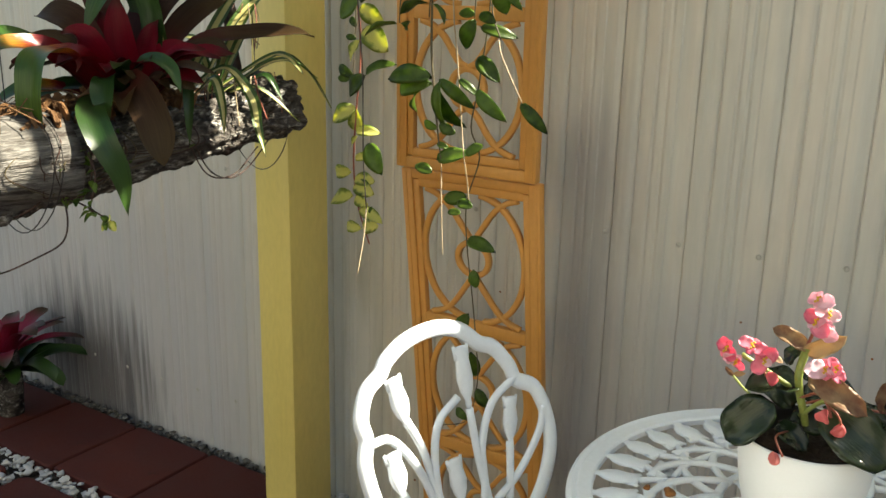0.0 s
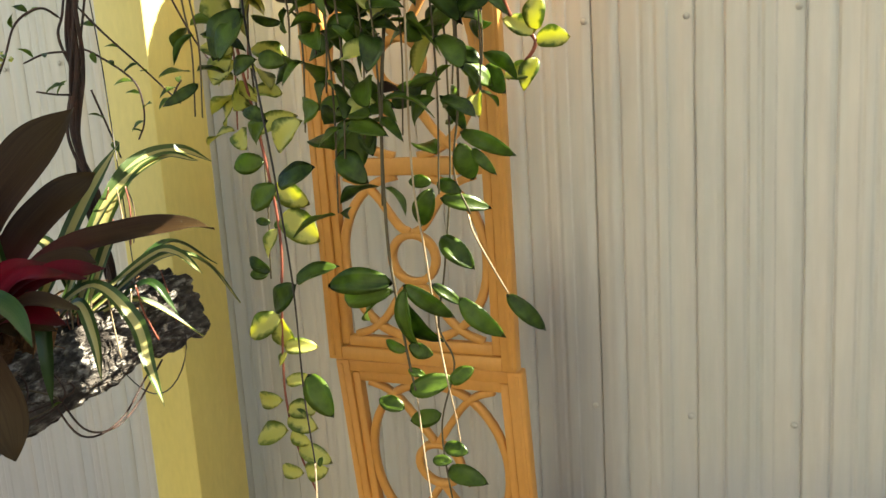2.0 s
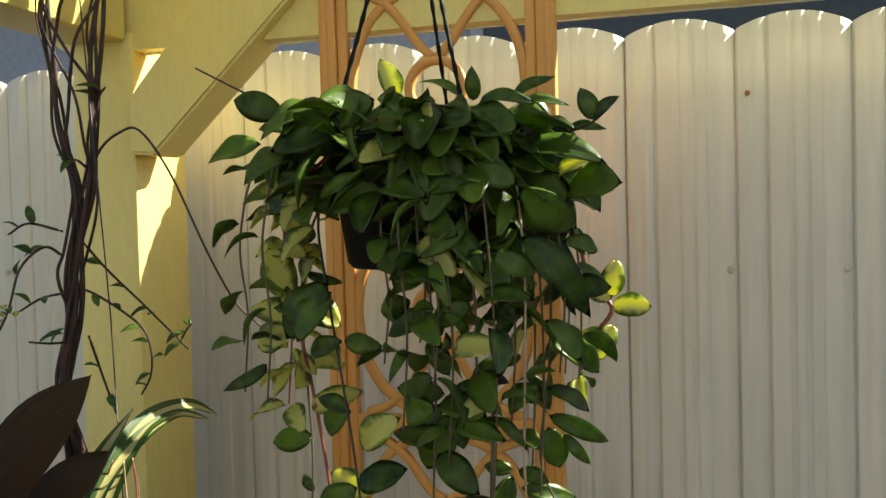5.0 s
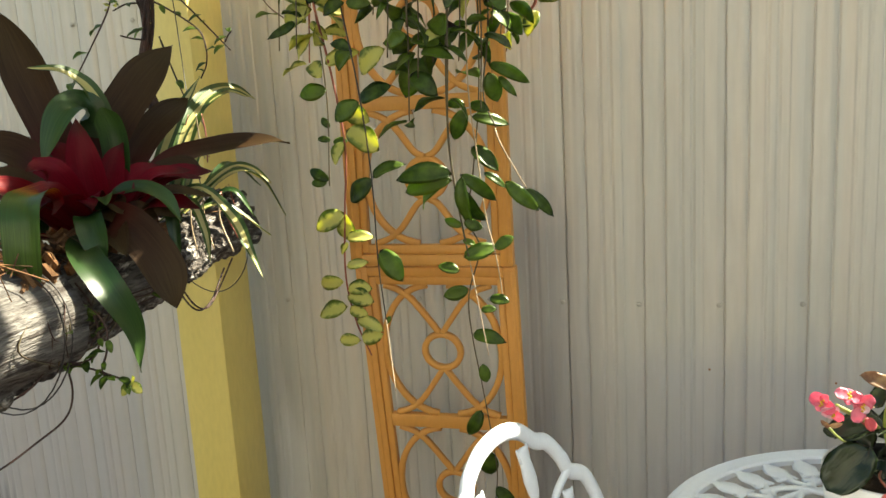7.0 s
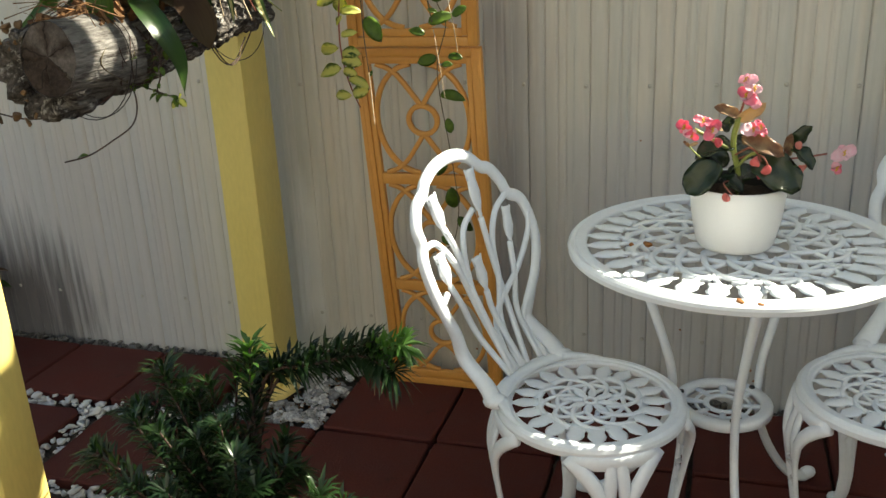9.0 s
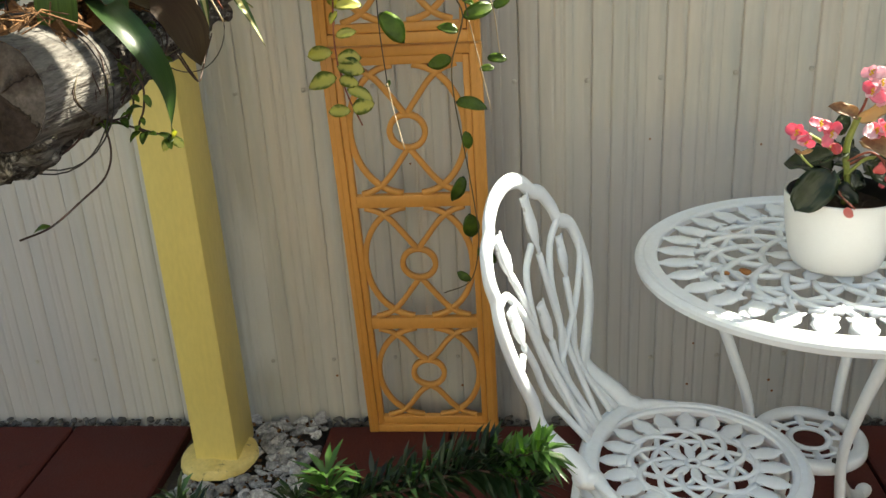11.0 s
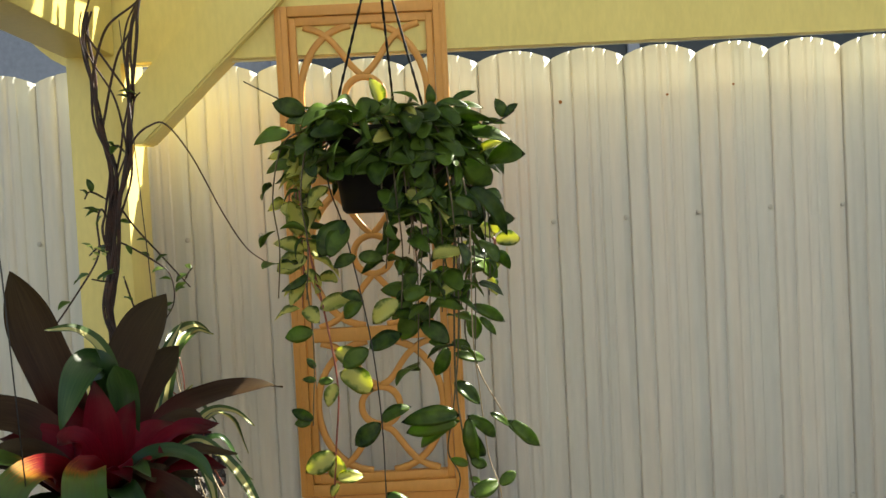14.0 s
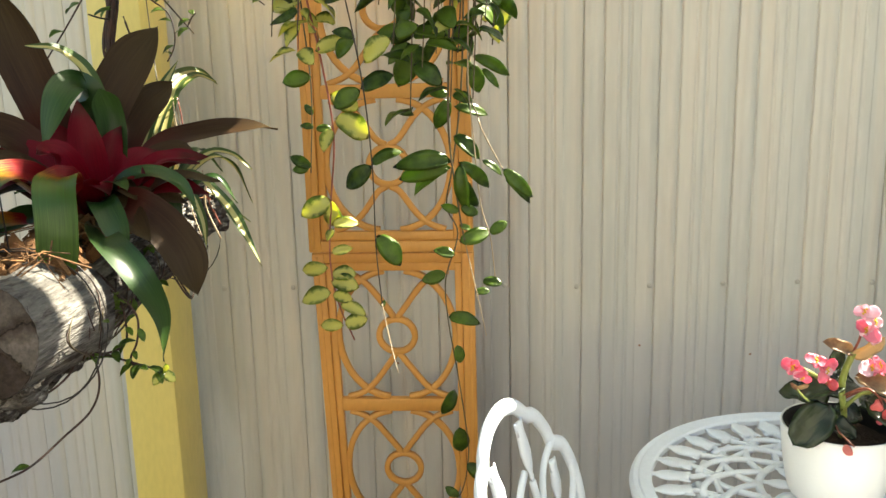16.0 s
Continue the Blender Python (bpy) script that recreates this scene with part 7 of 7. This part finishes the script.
for at, fc, s, p in (((0.022, -0.060, 0.318), (-0.5, -0.6, 0.5), 0.024, 1.0), ((0.034, -0.062, 0.304), (0.5, -0.7, 0.3), 0.020, 1.0), ((0.022, -0.064, 0.292), (-0.1, -0.7, 0.4), 0.028, 0.4), ((0.036, -0.062, 0.286), (0.3, -0.8, -0.3), 0.022, 0.8),
                     ((-0.092, -0.065, 0.236), (-0.5, -0.7, 0.4), 0.026, 0.1), ((-0.078, -0.067, 0.226), (-0.1, -0.8, -0.2), 0.020, 0.5), ((-0.058, -0.068, 0.248), (0.1, -0.7, 0.6), 0.024, 0.2), ((-0.040, -0.068, 0.234), (0.3, -0.9, 0.2), 0.024, 0.3),
                     ((0.040, -0.055, 0.232), (0.1, -0.8, 0.5), 0.027, 0.4), ((0.052, -0.055, 0.236), (0.4, -0.7, 0.5), 0.020, 0.3), ((0.204, 0.055, 0.168), (0.3, -0.9, 0.3), 0.029, 0.9), ((0.194, 0.052, 0.142), (0.1, -0.9, -0.2), 0.018, 0.2)):
    flower(((0.95 if at[0] > 0.1 else 0.85) * at[0] - 0.017, at[1], at[2] - 0.004), fc, s * (0.76 if at[2] > 0.28 else 0.86), p)
for at, s in (((0.050, -0.070, 0.176), 0.019), ((0.072, -0.068, 0.162), 0.017), ((-0.028, -0.068, 0.208), 0.016), ((-0.004, -0.094, 0.118), 0.015), ((0.152, 0.03, 0.140), 0.016), ((0.138, -0.01, 0.192), 0.014), ((0.060, -0.066, 0.150), 0.010)):
    bud((0.82 * at[0] - 0.017, at[1], at[2]), s * 0.46)

# dry petals fallen on the table
for x, y, s in ((0.575, -0.43, 0.012), (0.545, -0.435, 0.007), (0.735, -0.665, 0.009), (0.765, -0.672, 0.006)):
    bm = bmesh.new()
    blob(bm, (0, 0, 0.004), s, s * 0.6, s * 0.35, x * 20, 2, 0.5)
    ob = new("fallen_petal", mesh_of("fallen_petal", bm, M_RUST))
    ob.location = (x, y, 0.6495)
    tagged(ob, "dry brown fallen petal on the table", "petal", "fallen petals")

# ---- shrub ----
shrub = thing("shrub", (0.0, -1.0, 0.0), "dark green shrub with narrow strap leaves on nodding stems", "shrub")
sc = Vector((0.0, -1.0, 0.0))


def sprig(tip, seed, root=(0, 0), via=(), leafy_from=0.55, young=False, size=1.0):
    r = random.Random(seed)
    t = Vector(tip) - sc
    b = Vector((root[0] + r.uniform(-0.05, 0.05), root[1] + r.uniform(-0.05, 0.05), -0.02))
    mid = b.lerp(t, 0.45) + Vector((-0.3 * t.x, -0.3 * t.y, 0.06 + 0.08 * r.random()))
    pts = smooth_path([b] + [Vector(v) - sc for v in via] + [t], 14) if via else smooth_path([b, mid, t], 18)
    bm = bmesh.new()
    tube(bm, pts, [0.004 * (1 - 0.6 * i / len(pts)) for i in range(len(pts))], 5)
    stem = part("stem", bm, M_VINE, shrub)
    bm = bmesh.new()
    k = 0
    total = len(pts)
    for i in range(int(total * leafy_from), total):
        d = (pts[min(i + 1, total - 1)] - pts[max(i - 1, 0)]).normalized()
        x, y = frame_of(d)
        for j in range(5 if i < total - 2 else 14):
            a = k * 2.4
            k += 1
            side = x * math.cos(a) + y * math.sin(a)
            ld = (d * r.uniform(0.3, 1.0) + side + Vector((0, 0, 0.25))).normalized()
            L, w = r.uniform(0.030, 0.052) * size, r.uniform(0.0025, 0.0035) * (1.3 if young else 1)
            cr = ld.cross(Vector((0, 0, 1)))
            cr = cr.normalized() if cr.length > 0.01 else x
            p0 = pts[i]
            q1, q2 = p0 + ld * L * 0.55, p0 + ld * L + Vector((0, 0, -L * r.uniform(0.05, 0.45)))
            nn = cr.cross(ld) * 0.0012
            vs = [bm.verts.new(v) for v in (p0 + cr * w * 0.3, p0 - cr * w * 0.3, q1 - cr * w, q1 + cr * w, q2, q1 - nn)]
            bm.faces.new((vs[0], vs[1], vs[5]))
            bm.faces.new((vs[1], vs[2], vs[5]))
            bm.faces.new((vs[2], vs[4], vs[5]))
            bm.faces.new((vs[4], vs[3], vs[5]))
            bm.faces.new((vs[3], vs[0], vs[5]))
    part("foliage", bm, M_NEEDLE_NEW if young else M_NEEDLE, stem)


sprig((0.005, -0.907, 0.618), 70, via=((0.01, -0.95, 0.40),), leafy_from=0.86, young=True, size=1.15)
sprig((0.004, -0.910, 0.590), 75, via=((0.012, -0.95, 0.40),), leafy_from=0.45)
sprig((0.24, -0.90, 0.600), 71, via=((0.00, -0.94, 0.42), (0.02, -0.90, 0.56), (0.10, -0.89, 0.590), (0.175, -0.88, 0.608)), leafy_from=0.42, size=1.1)
sprig((0.19, -0.86, 0.620), 72, via=((0.01, -0.94, 0.42), (0.03, -0.88, 0.56), (0.12, -0.87, 0.605)), leafy_from=0.45, size=1.1)
sprig((0.25, -0.88, 0.635), 73, via=((0.01, -0.94, 0.42), (0.04, -0.89, 0.56), (0.12, -0.88, 0.590), (0.19, -0.87, 0.610)), leafy_from=0.80, young=True)
sprig((0.20, -1.10, 0.510), 74, leafy_from=0.72)
tips = [(-0.23, -0.80, 0.50), (-0.20, -0.93, 0.50), (-0.20, -1.05, 0.49), (-0.26, -1.00, 0.43), (0.25, -1.13, 0.52), (0.00, -0.90, 0.54), (0.05, -1.06, 0.52),
        (0.02, -0.88, 0.57), (-0.05, -0.86, 0.55), (-0.08, -0.94, 0.54), (-0.06, -1.08, 0.46), (-0.12, -1.08, 0.46), (0.07, -1.05, 0.47), (-0.12, -0.90, 0.50), (-0.16, -1.00, 0.52),
        (-0.02, -0.98, 0.52), (-0.05, -1.00, 0.50), (0.01, -1.14, 0.44), (-0.10, -1.02, 0.52), (0.13, -1.14, 0.48)]
rng = random.Random(77)
tips += [(-0.165, -0.90, 0.560), (-0.145, -0.93, 0.565), (-0.115, -0.92, 0.545), (-0.07, -0.92, 0.555), (-0.20, -0.95, 0.505), (-0.21, -0.93, 0.49), (-0.29, -0.94, 0.41), (0.09, -0.95, 0.43), (0.06, -0.92, 0.40)]
tips += [(rng.uniform(-0.22, 0.16), rng.uniform(-1.12, -0.86), rng.uniform(0.30, 0.50)) for k in range(16)]
for k, tp in enumerate(tips):
    sprig(tp, 80 + k)
